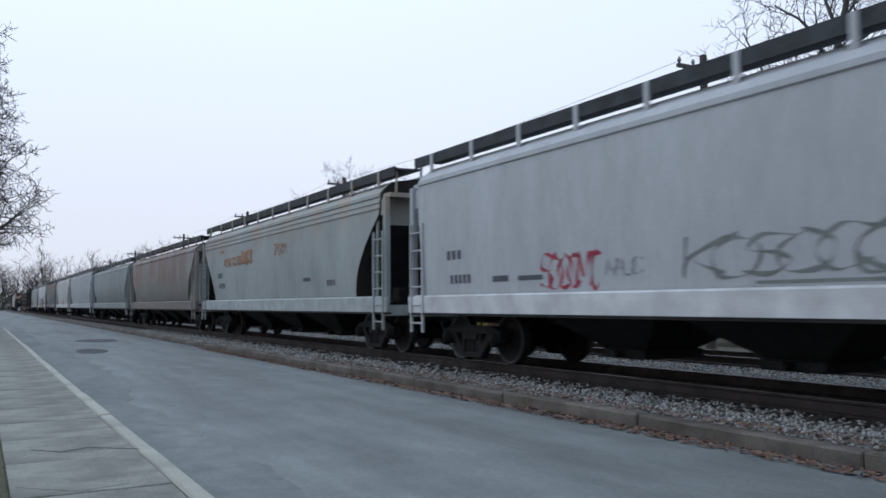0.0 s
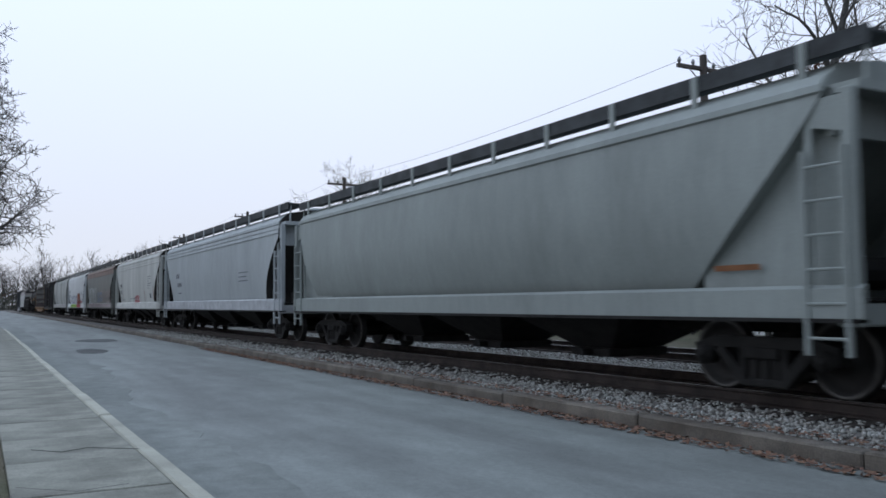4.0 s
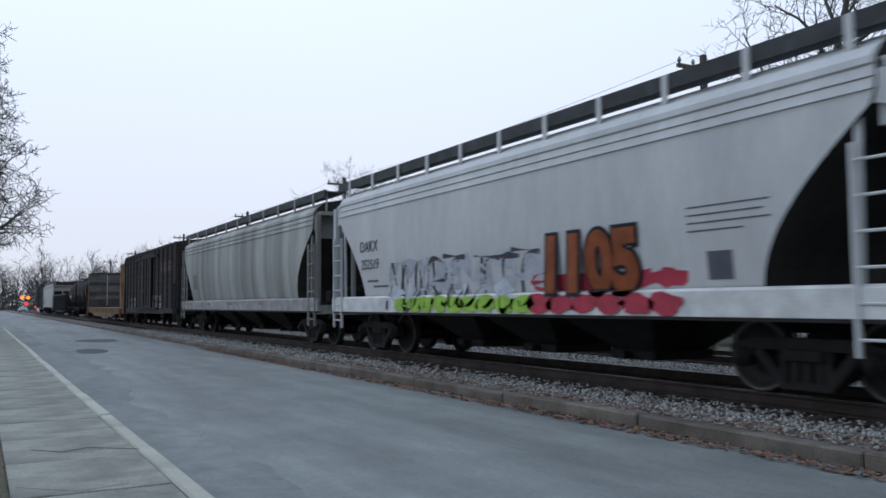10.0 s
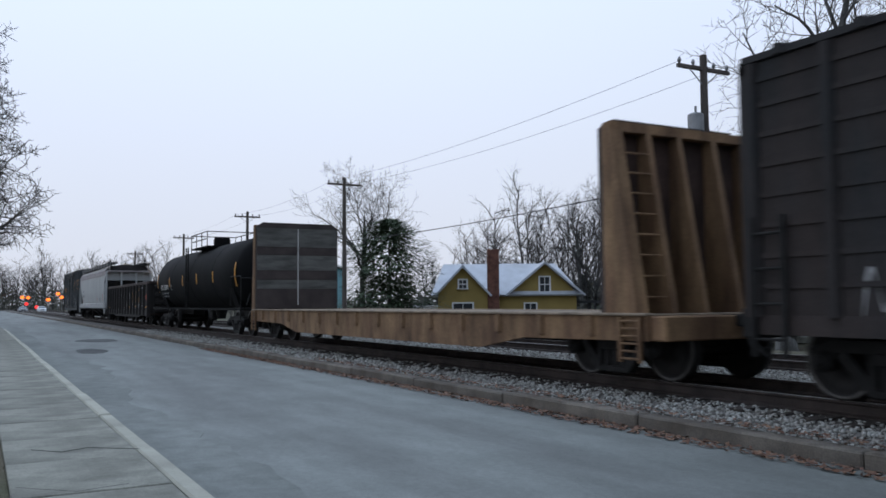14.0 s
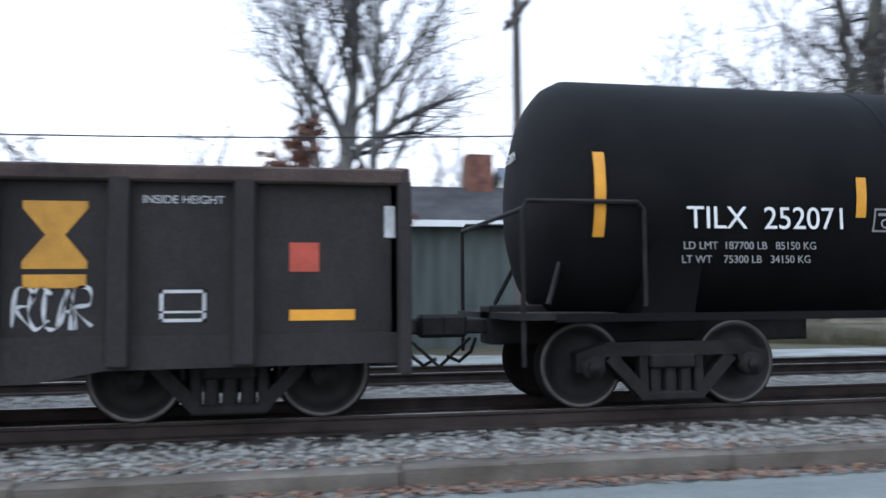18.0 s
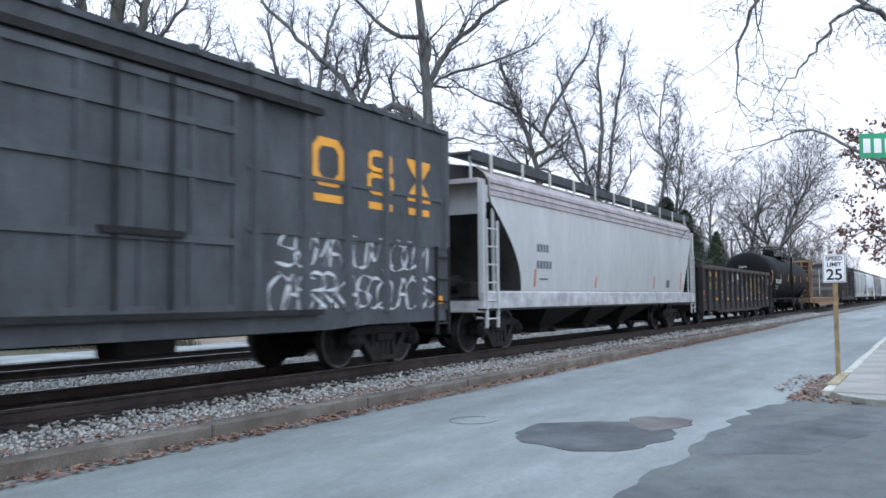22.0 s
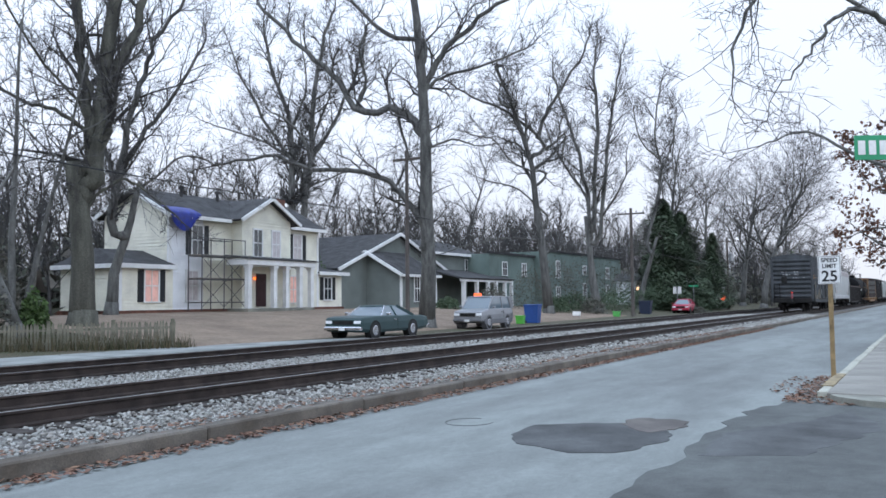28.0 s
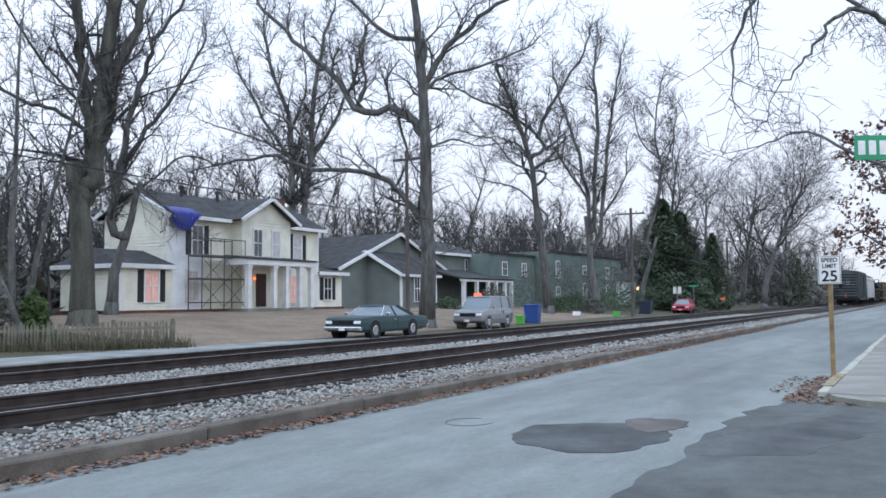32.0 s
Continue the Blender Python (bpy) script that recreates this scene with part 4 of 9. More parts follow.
def flat_car(i):
    wood = mat("ochre_steel", (0.36, 0.22, 0.115), 0.85, var=0.4, scale=1.6, fine=30, bump=0.2, col2=(0.15, 0.08, 0.045), streak=(1.6, 1.6, 0.5))
    mottle(wood, 2.2, 0.5, (1, 1, 0.25))
    rusty = mat("bulkhead_rust", (0.07, 0.042, 0.034), 0.85, var=0.4, scale=1.5, fine=30, bump=0.2)
    pale = mat("bulkhead_pale_board", (0.13, 0.13, 0.12), 0.8, var=0.35, scale=1.5, fine=30, bump=0.2, streak=(1, 1, 5))
    deckw = mat("deck_wood", (0.33, 0.26, 0.19), 0.9, var=0.4, scale=2, fine=25, bump=0.4)
    grey = mat("bulkhead_grey", (0.062, 0.048, 0.045), 0.8, var=0.35, scale=1.5, fine=30, bump=0.2)
    car, half = new_car("bulkhead_flat_car", "empty ochre bulkhead flat car with rusty stained side sills", "freight car", i)
    be = half - 1.08
    part("side_sill", Mesh().prism([(-be, 0.94), (-be, 0.6), (-be + 3, 0.56), (-be + 4.4, 0.34), (be - 4.4, 0.34), (be - 3, 0.56), (be, 0.6), (be, 0.94)], -1.45, -1.37, "y"), wood, car)
    part("side_sill", Mesh().prism([(-be, 0.94), (-be, 0.6), (-be + 3, 0.56), (-be + 4.4, 0.34), (be - 4.4, 0.34), (be - 3, 0.56), (be, 0.6), (be, 0.94)], 1.37, 1.45, "y"), wood, car)
    part("sill_cap", Mesh().box(-be, be, -1.5, -1.36, 0.94, 0.98, 0.01), deckw, car)
    part("sill_cap", Mesh().box(-be, be, 1.36, 1.5, 0.94, 0.98, 0.01), deckw, car)
    pk = Mesh().prism([(-0.09, 0), (-0.06, 0.06), (0.06, 0.06), (0.09, 0)], 0.64, 0.93, "z").data("stake_pocket", wood)
    for j in range(14):
        part("stake_pocket", pk, wood, car, at=pose(-be + 1.2 + (2 * be - 2.4) * j / 13, -1.45, 0, 0, 0, 180))
    data = Mesh().box(-0.15, 0.145, -1.36, 1.36, 0.92, 0.965, 0.01).data("plank", deckw)
    n = int(2 * be / 0.3)
    for j in range(n):
        part("plank", data, deckw, car, at=pose(-be + 0.16 + j * (2 * be - 0.3) / (n - 1), 0, random.Random(j).uniform(-0.004, 0.004)))
    for s in (-1, 1):
        x = s * (be - (0.95 if s > 0 else 0.25))
        foot = 0.75 if s > 0 else 0.4
        bh = part("bulkhead", Mesh().box(x - 0.06, x + 0.06, -1.42, 1.42, 0.97, 3.7, 0.01).prism([(-1.42, 3.69), (-1.2, 3.84), (1.2, 3.84), (1.42, 3.69)], x - 0.06, x + 0.06, "x"), grey, car, "bulkhead with a dark red-brown boarded face")
        part("bulkhead_strip", Mesh().box(x - s * 0.075 - 0.008, x - s * 0.075 + 0.008, -0.012, 0.012, 1.1, 3.65), M_WHITE, bh)
        for k, (z, hh) in enumerate(((1.0, 0.62), (1.64, 0.3), (1.96, 0.28), (2.26, 0.5), (2.78, 0.24), (3.04, 0.62))):
            part("board", Mesh().box(min(x - s * 0.06, x - s * 0.072), max(x - s * 0.06, x - s * 0.072), -1.4, 1.4, z, z + hh), (grey, pale)[k % 2], bh)
        part("back_sheet", Mesh().box(min(x + s * 0.06, x + s * 0.075), max(x + s * 0.06, x + s * 0.075), -1.36, 1.36, 1.0, 3.66), rusty, bh, "red-brown rusty back of the bulkhead")
        for y, wd in ((-1.33, 0.11), (-0.72, 0.05), (-0.1, 0.04), (0.62, 0.05), (1.33, 0.11)):
            part("bulkhead_post", Mesh().prism([(x + s * 0.06, 3.74), (x + s * 0.24, 3.74), (x + s * foot, 0.95), (x + s * 0.06, 0.95)], y - wd, y + wd, "y"), wood, bh)
        part("bulkhead_rail", Mesh().box(min(x + s * 0.06, x + s * 0.26), max(x + s * 0.06, x + s * 0.26), -1.42, 1.42, 3.62, 3.76), wood, bh)
        for k in range(8):
            part("rung", Mesh().tube([(x + s * (0.62 - 0.045 * k), -1.25, 1.2 + 0.3 * k), (x + s * (0.62 - 0.045 * k), -0.75, 1.2 + 0.3 * k)], 0.016, 6), wood, bh)
        part("end_sill", Mesh().box(min(s * be, s * (be + 0.3)), max(s * be, s * (be + 0.3)), -1.4, 1.4, 0.6, 0.94, 0.02), wood, car)
        ladder(car, s * (be - 0.3), -1.5, 0.3, 0.92, 0.4, wood, "x", 6)
    part("underframe", Mesh().box(-be + 0.2, be - 0.2, -0.3, 0.3, 0.45, 0.91), M_UNDER, car)
    return car, half


def tank_car(i):
    blk = mat("tank_black", (0.006, 0.0065, 0.007), 0.7, 0.0, spec=0.06, var=0.3, scale=0.8, fine=50, bump=0.08, col2=(0.012, 0.012, 0.012))
    car, half = new_car("tank_car", "black cylindrical tank car with yellow reflective stripes", "freight car", i)
    R, zc, be = 1.39, 2.28, half - 0.87
    m, n, rings = Mesh(), 40, []
    for x, r in [(-be, 0.02), (-be + 0.03, 0.5), (-be + 0.1, 0.9), (-be + 0.2, 1.16), (-be + 0.32, 1.31), (-be + 0.48, R)]:
        rings.append((x, r))
    for k in range(1, 6):
        rings.append((-be + 0.48 + (2 * be - 0.96) * k / 6, R))
    rings += [(-x, r) for x, r in rings[5::-1]]
    m.loft([[(x, r * math.cos(2 * math.pi * j / n), zc + r * math.sin(2 * math.pi * j / n)) for j in range(n)] for x, r in rings])
    part("tank", m, blk, car, smooth=True)
    for x in (-be * 0.5, 0.0, be * 0.5):
        part("weld_band", Mesh().loft([[(x + dx, (R + dr) * math.cos(2 * math.pi * j / n), zc + (R + dr) * math.sin(2 * math.pi * j / n)) for j in range(n)] for dx, dr in ((-0.03, 0), (-0.02, 0.008), (0.02, 0.008), (0.03, 0))], cap=False), blk, car, smooth=True)
    part("dome", Mesh().tube([(0, 0, zc + R - 0.05), (0, 0, zc + R + 0.33), (0, 0, zc + R + 0.36)], [0.36, 0.36, 0.3], 20).tube([(0, 0, zc + R + 0.36), (0, 0, zc + R + 0.42)], 0.33, 20), blk, car)
    part("dome_platform", Mesh().box(-1.5, 1.5, -1.0, -0.42, zc + R - 0.1, zc + R - 0.04).box(-1.5, 1.5, 0.42, 1.0, zc + R - 0.1, zc + R - 0.04), blk, car)
    rl = Mesh()
    for s in (-1, 1):
        for x in (-1.5, -0.5, 0.5, 1.5):
            rl.tube([(x, s * 1.0, zc + 1.1), (x, s * 1.0, zc + R + 0.55)], 0.02, 6)
        for z in (zc + R + 0.25, zc + R + 0.55):
            rl.tube([(-1.5, s * 1.0, z), (1.5, s * 1.0, z)], 0.02, 6)
    for x in (-1.5, 1.5):
        rl.tube([(x, -1.0, zc + R + 0.55), (x, 1.0, zc + R + 0.55)], 0.02, 6)
    part("platform_railing", rl, blk, car)
    ladder(car, -0.35, -1.43, 0.95, zc + R - 0.05, 0.4, blk, "x", 8)
    for s in (-1, 1):
        part("stub_sill", Mesh().box(min(s * (half - 0.5), s * (half - 4.4)), max(s * (half - 0.5), s * (half - 4.4)), -0.25, 0.25, 0.66, 1.1, 0.02), M_UNDER, car)
        part("saddle", Mesh().prism([(-1.3, 1.75), (-1.0, 0.92), (1.0, 0.92), (1.3, 1.75), (0.7, 1.1), (-0.7, 1.1)], s * (half - 2.25) - 0.3, s * (half - 2.25) + 0.3, "x"), blk, car)
        part("end_platform", Mesh().box(min(s * (half - 0.5), s * (half - 1.5)), max(s * (half - 0.5), s * (half - 1.5)), -1.45, 1.45, 0.95, 1.02), M_UNDER, car)
        hr = Mesh()
        for sy in (-1, 1):
            hr.tube([(s * (half - 0.55), sy * 1.4, 0.5), (s * (half - 0.55), sy * 1.4, 2.05), (s * (half - 0.6), sy * 1.4, 2.13), (s * (half - 1.75), sy * 1.42, 2.13), (s * (half - 1.82), sy * 1.42, 2.05), (s * (half - 1.82), sy * 1.42, 1.08)], 0.025, 6)
            hr.bar((s * (half - 0.9), sy * 1.1, 1.1), (s * (half - 1.3), sy * 0.7, 2.0), 0.04)
        hr.tube([(s * (half - 0.55), -1.4, 2.05), (s * (half - 0.55), 1.4, 2.05)], 0.025, 6)
        part("handrail", hr, M_UNDER, car)
    part("running_rail", Mesh().bar((-be, -1.42, 0.97), (be, -1.42, 0.97), 0.08).bar((-be, 1.42, 0.97), (be, 1.42, 0.97), 0.08), blk, car)
    part("bottom_outlet", Mesh().tube([(0, 0, 1.0), (0, 0, 0.55)], [0.3, 0.18], 12).box(-1.0, -0.4, -0.3, 0.3, 0.5, 0.9, 0.04), M_UNDER, car)

    def surf(z):
        return math.sqrt(max(0.1, R * R - (z - zc) ** 2)) + 0.004
    for k, x in enumerate((-be + 0.5, -be + 3.45, -be + 6.4, 1.3, 4.1, be - 0.5)):
        big = k in (0, 5)
        bars(car, "reflector_stripe", surf, [(x - 0.06, x + 0.06, 1.78 if big else 2.0, 2.64 if big else 2.43)], M_YEL, "yellow reflective stripe")
    x0 = -be + 1.42
    lettering(car, "TILX  252071", x0, 1.87, 0.33, -R + 0.035 - 0.055, M_WHITE, sx=1.0)
    dim = spray("spray_dim", (0.3, 0.3, 0.3))
    lettering(car, "LD LMT  187700 LB   85150 KG", x0, 1.66, 0.115, -R + 0.07, dim, "faded white stencilled weights")
    lettering(car, "LT WT    75300 LB   34150 KG", x0, 1.52, 0.115, -R + 0.12, dim, "faded white stencilled weights")
    lettering(car, "C", x0 + 2.27, 1.89, 0.14, -R + 0.02, dim, "white stencilled plate mark")
    bars(car, "plate_frame", surf, [(x0 + 2.19, x0 + 2.45, 2.08, 2.1), (x0 + 2.19, x0 + 2.45, 1.85, 1.87), (x0 + 2.19, x0 + 2.21, 1.85, 2.1), (x0 + 2.43, x0 + 2.45, 1.85, 2.1), (x0 + 2.24, x0 + 2.4, 2.02, 2.05)], dim)
    lettering(car, "252071", -be + 0.35, 2.35, 0.15, -0.5, M_WHITE, "small white stencilled numbers").matrix_basis = pose(-be - 0.01, 0.35, 2.75, 90, 0, -90)
    return car, half, surf, be, R


def gondola(i):
    brn = mat("gondola_brown", (0.034, 0.029, 0.027), 0.85, var=0.4, scale=1.1, fine=30, bump=0.25, col2=(0.02, 0.017, 0.016), streak=(1, 1, 0.5))
    rst = mat("gondola_rust", (0.075, 0.05, 0.042), 0.85, var=0.45, scale=2, fine=30, bump=0.25)
    car, half = new_car("gondola_car", "dark brown open gondola car covered with white scrawls", "freight car", i)
    be, hw, z0, z1 = half - 0.7, 1.46, 0.58, 2.27
    mottle(brn, 2.0, 0.6, (1.0, 1.0, 0.4))
    mottle(brn, 10.0, 0.75)
    for s in (-1, 1):
        part("side_wall", Mesh().box(-be, be, min(s * hw, s * (hw - 0.06)), max(s * hw, s * (hw - 0.06)), z0, z1), brn, car)
        part("top_chord", Mesh().box(-be - 0.05, be + 0.05, min(s * (hw - 0.08), s * (hw + 0.1)), max(s * (hw - 0.08), s * (hw + 0.1)), z1 - 0.03, z1 + 0.12, 0.02), rst, car)
        part("bottom_chord", Mesh().prism([(-be, z0), (-be, z0 + 0.28), (be, z0 + 0.28), (be, z0), (be - 2.6, z0 - 0.02), (be - 3.2, z0 - 0.12), (-be + 3.2, z0 - 0.12), (-be + 2.6, z0 - 0.02)], min(s * hw, s * (hw + 0.03)), max(s * hw, s * (hw + 0.03)), "y"), brn, car)
        part("end_wall", Mesh().box(min(s * be, s * (be - 0.06)), max(s * be, s * (be - 0.06)), -hw, hw, z0, z1 + 0.05), brn, car)
        part("end_chord", Mesh().box(min(s * (be - 0.05), s * (be + 0.12)), max(s * (be - 0.05), s * (be + 0.12)), -hw - 0.05, hw + 0.05, z1, z1 + 0.14, 0.02), rst, car)
        for z in (z0 + 0.3, z0 + 0.7, z0 + 1.1, z0 + 1.5):
            part("end_rib", Mesh().prism([(s * be, z - 0.13), (s * (be + 0.13), z - 0.08), (s * (be + 0.13), z + 0.08), (s * be, z + 0.13)], -hw + 0.3, hw - 0.3, "y"), brn, car)
        for sy in (-1, 1):
            part("corner_post", Mesh().box(min(s * be, s * (be + 0.12)), max(s * be, s * (be + 0.12)), sy * hw - 0.14, sy * hw + 0.04, z0 - 0.1, z1, 0.01), brn, car)
    post = Mesh().prism([(-0.11, 0), (-0.08, 0.11), (0.08, 0.11), (0.11, 0)], z0 + 0.02, z1, "z").data("side_post", brn)
    for k in range(14):
        x = be - 1.4 - 1.085 * k
        part("side_post", post, brn, car, at=pose(x, -hw, 0, 0, 0, 180))
        part("side_post", post, brn, car, at=pose(x, hw, 0))
    part("floor", Mesh().box(-be, be, -hw + 0.06, hw - 0.06, z0 + 0.02, z0 + 0.12), rst, car)
    part("centre_sill", Mesh().box(-half + 0.5, half - 0.5, -0.2, 0.2, 0.45, 0.62), M_UNDER, car)
    return car, half, (lambda z: hw + 0.001), be


def paint(name, col, var=0.2, **k):
    return mat(name, col, k.pop("rough", 0.6), var=var, fine=k.pop("fine", 35), bump=k.pop("bump", 0.06), **k)


def spray(name, col):
    return mat(name, col, 0.6, var=0.2, scale=4, fine=30, bump=0)


S_WHITE, S_GREEN, S_RED, S_BLUE, S_DARK, S_ORANGE, S_PINK = (spray("spray_white", (0.55, 0.56, 0.56)), spray("spray_green", (0.3, 0.55, 0.06)), spray("spray_red", (0.42, 0.03, 0.06)),
                                                              spray("spray_blue", (0.12, 0.17, 0.26)), spray("spray_dark", (0.03, 0.035, 0.05)), spray("spray_orange", (0.5, 0.14, 0.05)), spray("spray_pink", (0.5, 0.36, 0.38)))
S_CHALK = spray("spray_chalk_white", (0.4, 0.41, 0.41))
STENCIL = spray("stencil_dark", (0.09, 0.1, 0.12))


def build_train():
    g1 = paint("hopper_pale_grey", (0.53, 0.55, 0.56), 0.12, scale=0.5, streak=(1, 1, 0.3))
    s1 = paint("hopper_sill_white", (0.66, 0.67, 0.66), 0.2, scale=2)
    c, h, s = hopper(0, "pale grey covered hopper with red and green-grey scrawls", g1, g1, s1, 0.25, (0.1, 0.5), steps=1)
    olive = spray("spray_olive", (0.2, 0.23, 0.21))
    scrawl(c, s, -3.9, -2.5, 1.34, 1.9, S_RED, 1, 6, 0.035, label="red spray-painted tag")
    scrawl(c, s, -2.3, -1.6, 1.5, 1.75, spray("spray_grey", (0.28, 0.3, 0.31)), 2, 4, 0.022)
    scrawl(c, s, -0.7, 2.2, 1.42, 1.95, olive, 3, 6, 0.032, label="grey-green spray-painted tag")
    scrawl(c, s, 2.0, 3.4, 1.32, 2.0, olive, 4, 1, 0.035, "loop", label="grey-green sprayed ring")
    bars(c, "graffiti", s, [(0.3, 2.2, 1.33, 1.37), (3.3, 4.4, 1.72, 1.77)], olive, "grey-green sprayed line")
    bars(c, "stencil_bar", s, [(-7.0, -6.4, 1.95, 2.12), (-6.9, -6.1, 1.5, 1.66), (-5.4, -4.9, 1.5, 1.6), (-4.6, -3.9, 1.5, 1.58)], STENCIL)
    g2 = paint("hopper_grey_green", (0.4, 0.44, 0.42), 0.16, scale=0.6, streak=(1, 1, 0.35))
    rust_over(g2, (0.36, 0.24, 0.14), 2.6, 3.5, 1.1, 0.55)
    c, h, s = hopper(1, "grey-green covered hopper with rust stains along its side", g2, g2, paint("sill_grey_green", (0.45, 0.49, 0.48)), 0.5, (0.75, 0.75), steps=3)
    rust = spray("rust_stain", (0.36, 0.19, 0.1))
    scrawl(c, s, -5.3, -2.4, 2.5, 2.78, rust, 5, 15, 0.05, "tag", "rust bleeding through the paint")
    scrawl(c, s, -3.0, -1.7, 2.48, 2.9, rust, 7, 9, 0.08, "tag", "rust bleeding through the paint")
    scrawl(c, s, 0.6, 1.8, 2.6, 2.95, rust, 8, 5, 0.035, "tag", "rust bleeding through the paint")
    scrawl(c, s, -5.9, -5.3, 3.0, 3.1, rust, 9, 3, 0.03, "tag", "rust streak")
    bars(c, "stencil_bar", s, [(5.0, 5.6, 1.6, 1.75)], STENCIL)
    bars(c, "stencil_bar", s, [(-6.2, -5.5, 2.1, 2.28), (-6.1, -5.2, 1.72, 1.9), (3.2, 3.8, 1.75, 1.85)], STENCIL)
    g3 = paint("hopper_rusty", (0.33, 0.34, 0.31), 0.25, scale=0.55, streak=(1, 1, 0.8), col2=(0.27, 0.25, 0.225))
    rust_over(g3, (0.23, 0.125, 0.1), 1.75, 2.7, 0.75, 0.9)
    c, h, s = hopper(2, "faded grey covered hopper flushed with red rust", g3, g3, paint("sill_rusty", (0.24, 0.21, 0.19)), 1.0, (0.55, 1.15), 3.86, steps=1, dark=g3)
    g4 = paint("hopper_mid_grey", (0.31, 0.345, 0.33), 0.14, scale=0.5, streak=(1, 1, 0.4))
    c, h, s = hopper(3, "mid-grey barrel-sided covered hopper with deep sloping ends", g4, g4, g4, 1.0, (0.5, 1.15), 3.86, steps=1, dark=g4)
    bars(c, "stencil_bar", s, [(6.7, 7.4, 1.5, 1.57)], spray("faded_orange", (0.3, 0.13, 0.06)))
    g5 = paint("hopper_cool_grey", (0.43, 0.47, 0.48), 0.12, scale=0.5, streak=(1, 1, 0.4))
    c, h, s = hopper(4, "cool grey covered hopper with stencilled side", g5, g5, paint("sill_light", (0.48, 0.5, 0.52)), 0.55, (0.7, 0.7))
    bars(c, "stencil_bar", s, [(-6.2, -5.5, 2.3, 2.5), (-6.0, -5.1, 1.92, 2.1), (-5.9, -5.3, 1.62, 1.67), (4.2, 5.4, 2.2, 2.23), (4.2, 5.2, 2.06, 2.09), (4.2, 5.3, 1.92, 1.95)], STENCIL)
    g6 = paint("hopper_cream", (0.56, 0.57, 0.535), 0.16, scale=0.6, streak=(1.5, 1, 0.3))
    c, h, s = hopper(5, "cream-grey covered hopper with a small red tag", g6, g6, paint("sill_cream", (0.6, 0.61, 0.58)), 0.5, (0.8, 0.8))
    scrawl(c, s, -0.2, 1.3, 1.3, 1.68, S_RED, 11, 7, 0.04, label="red spray-painted tag")
    lettering(c, "DAKX", -5.75, 2.2, 0.34, -s(2.3) - 0.012, S_DARK, "dark stencilled lettering")
    lettering(c, "52073", -5.7, 1.8, 0.34, -s(1.95) - 0.012, S_DARK, "dark stencilled number")
    bars(c, "stencil_bar", s, [(-5.6, -5.1, 1.58, 1.63), (-5.4, -3.9, 1.44, 1.48), (4.6, 5.0, 1.5, 1.75)] + [(4.0, 4.5 + 0.35 * ((k * 7) % 3), 2.02 + 0.12 * k, 2.05 + 0.12 * k) for k in range(6)] + [(-2.0 + 0.5 * k, -1.6 + 0.5 * k, 1.5, 1.53) for k in range(4)], STENCIL)
    bars(c, "reflector_stripe", s, [(-4.6, -4.52, 1.4, 1.8), (3.0, 3.1, 1.4, 1.9), (5.6, 5.75, 1.4, 2.1)], spray("faded_reflector", (0.3, 0.17, 0.12)), "faded rusty reflective stripe")
    g7 = paint("hopper_drab", (0.135, 0.148, 0.138), 0.25, scale=0.5, streak=(1, 1, 0.5), col2=(0.16, 0.15, 0.13))
    c, h, s = hopper(6, "drab brown-grey covered hopper with pale graffiti along its foot", g7, paint("rusty_roof", (0.2, 0.12, 0.09), 0.3), g7, 0.45, (0.75, 0.95))
    scrawl(c, s, -6.6, -1.6, 1.3, 2.5, spray("spray_pale", (0.36, 0.38, 0.37)), 21, 16, 0.06, label="pale bubble-letter graffiti")
    scrawl(c, s, -6.0, 7.0, 0.96, 1.28, spray("spray_dull_pink", (0.3, 0.25, 0.25)), 22, 34, 0.08, "fill", label="pink and white graffiti")
    scrawl(c, s, -5.8, 2.0, 1.0, 1.28, S_PINK, 25, 22, 0.035, label="pale pink graffiti")
    scrawl(c, s, -1.0, 2.0, 1.4, 2.1, S_BLUE, 23, 7, 0.07, label="blue graffiti")
    scrawl(c, s, 0.9, 7.0, 1.35, 2.15, spray("spray_rosy", (0.25, 0.19, 0.185)), 24, 12, 0.06, label="rosy graffiti")
    bars(c, "stencil_bar", s, [(-6.2, -5.5, 2.72, 2.9), (-6.2, -5.4, 2.4, 2.56)], STENCIL)
    g8 = paint("hopper_white", (0.58, 0.6, 0.6), 0.1, scale=0.5, streak=(1, 1, 0.4))
    c, h, s = hopper(7, "white-grey covered hopper with green, red and orange graffiti", g8, g8, paint("sill_white", (0.64, 0.66, 0.65)), 0.5, (0.75, 0.75))
    scrawl(c, s, -3.9, 1.2, 0.95, 1.28, S_GREEN, 31, 9, 0.12, "fill", label="lime green graffiti fill")
    scrawl(c, s, -4.1, 1.2, 1.32, 1.98, spray("spray_silver", (0.42, 0.45, 0.5)), 32, 7, 0.17, label="silver graffiti letters")
    scrawl(c, s, -4.15, 1.2, 1.0, 2.04, S_DARK, 36, 9, 0.05, label="dark blue graffiti outline")
    scrawl(c, s, 1.1, 4.5, 0.95, 1.28, S_RED, 33, 6, 0.1, "fill", label="crimson graffiti block")
    scrawl(c, s, 1.1, 4.5, 1.31, 1.6, S_RED, 37, 6, 0.1, "fill", label="crimson graffiti block")
    piece(c, "1105", 1.45, 1.34, 1.12, s, S_DARK, 0.12, 0.022, "dark outline of the orange graffiti")
    piece(c, "1105", 1.45, 1.34, 1.12, s, S_ORANGE, 0.065, 0.034, "orange block graffiti")
    lettering(c, "DAKX", -5.85, 2.32, 0.36, -s(2.45) - 0.012, S_DARK, "dark stencilled lettering")
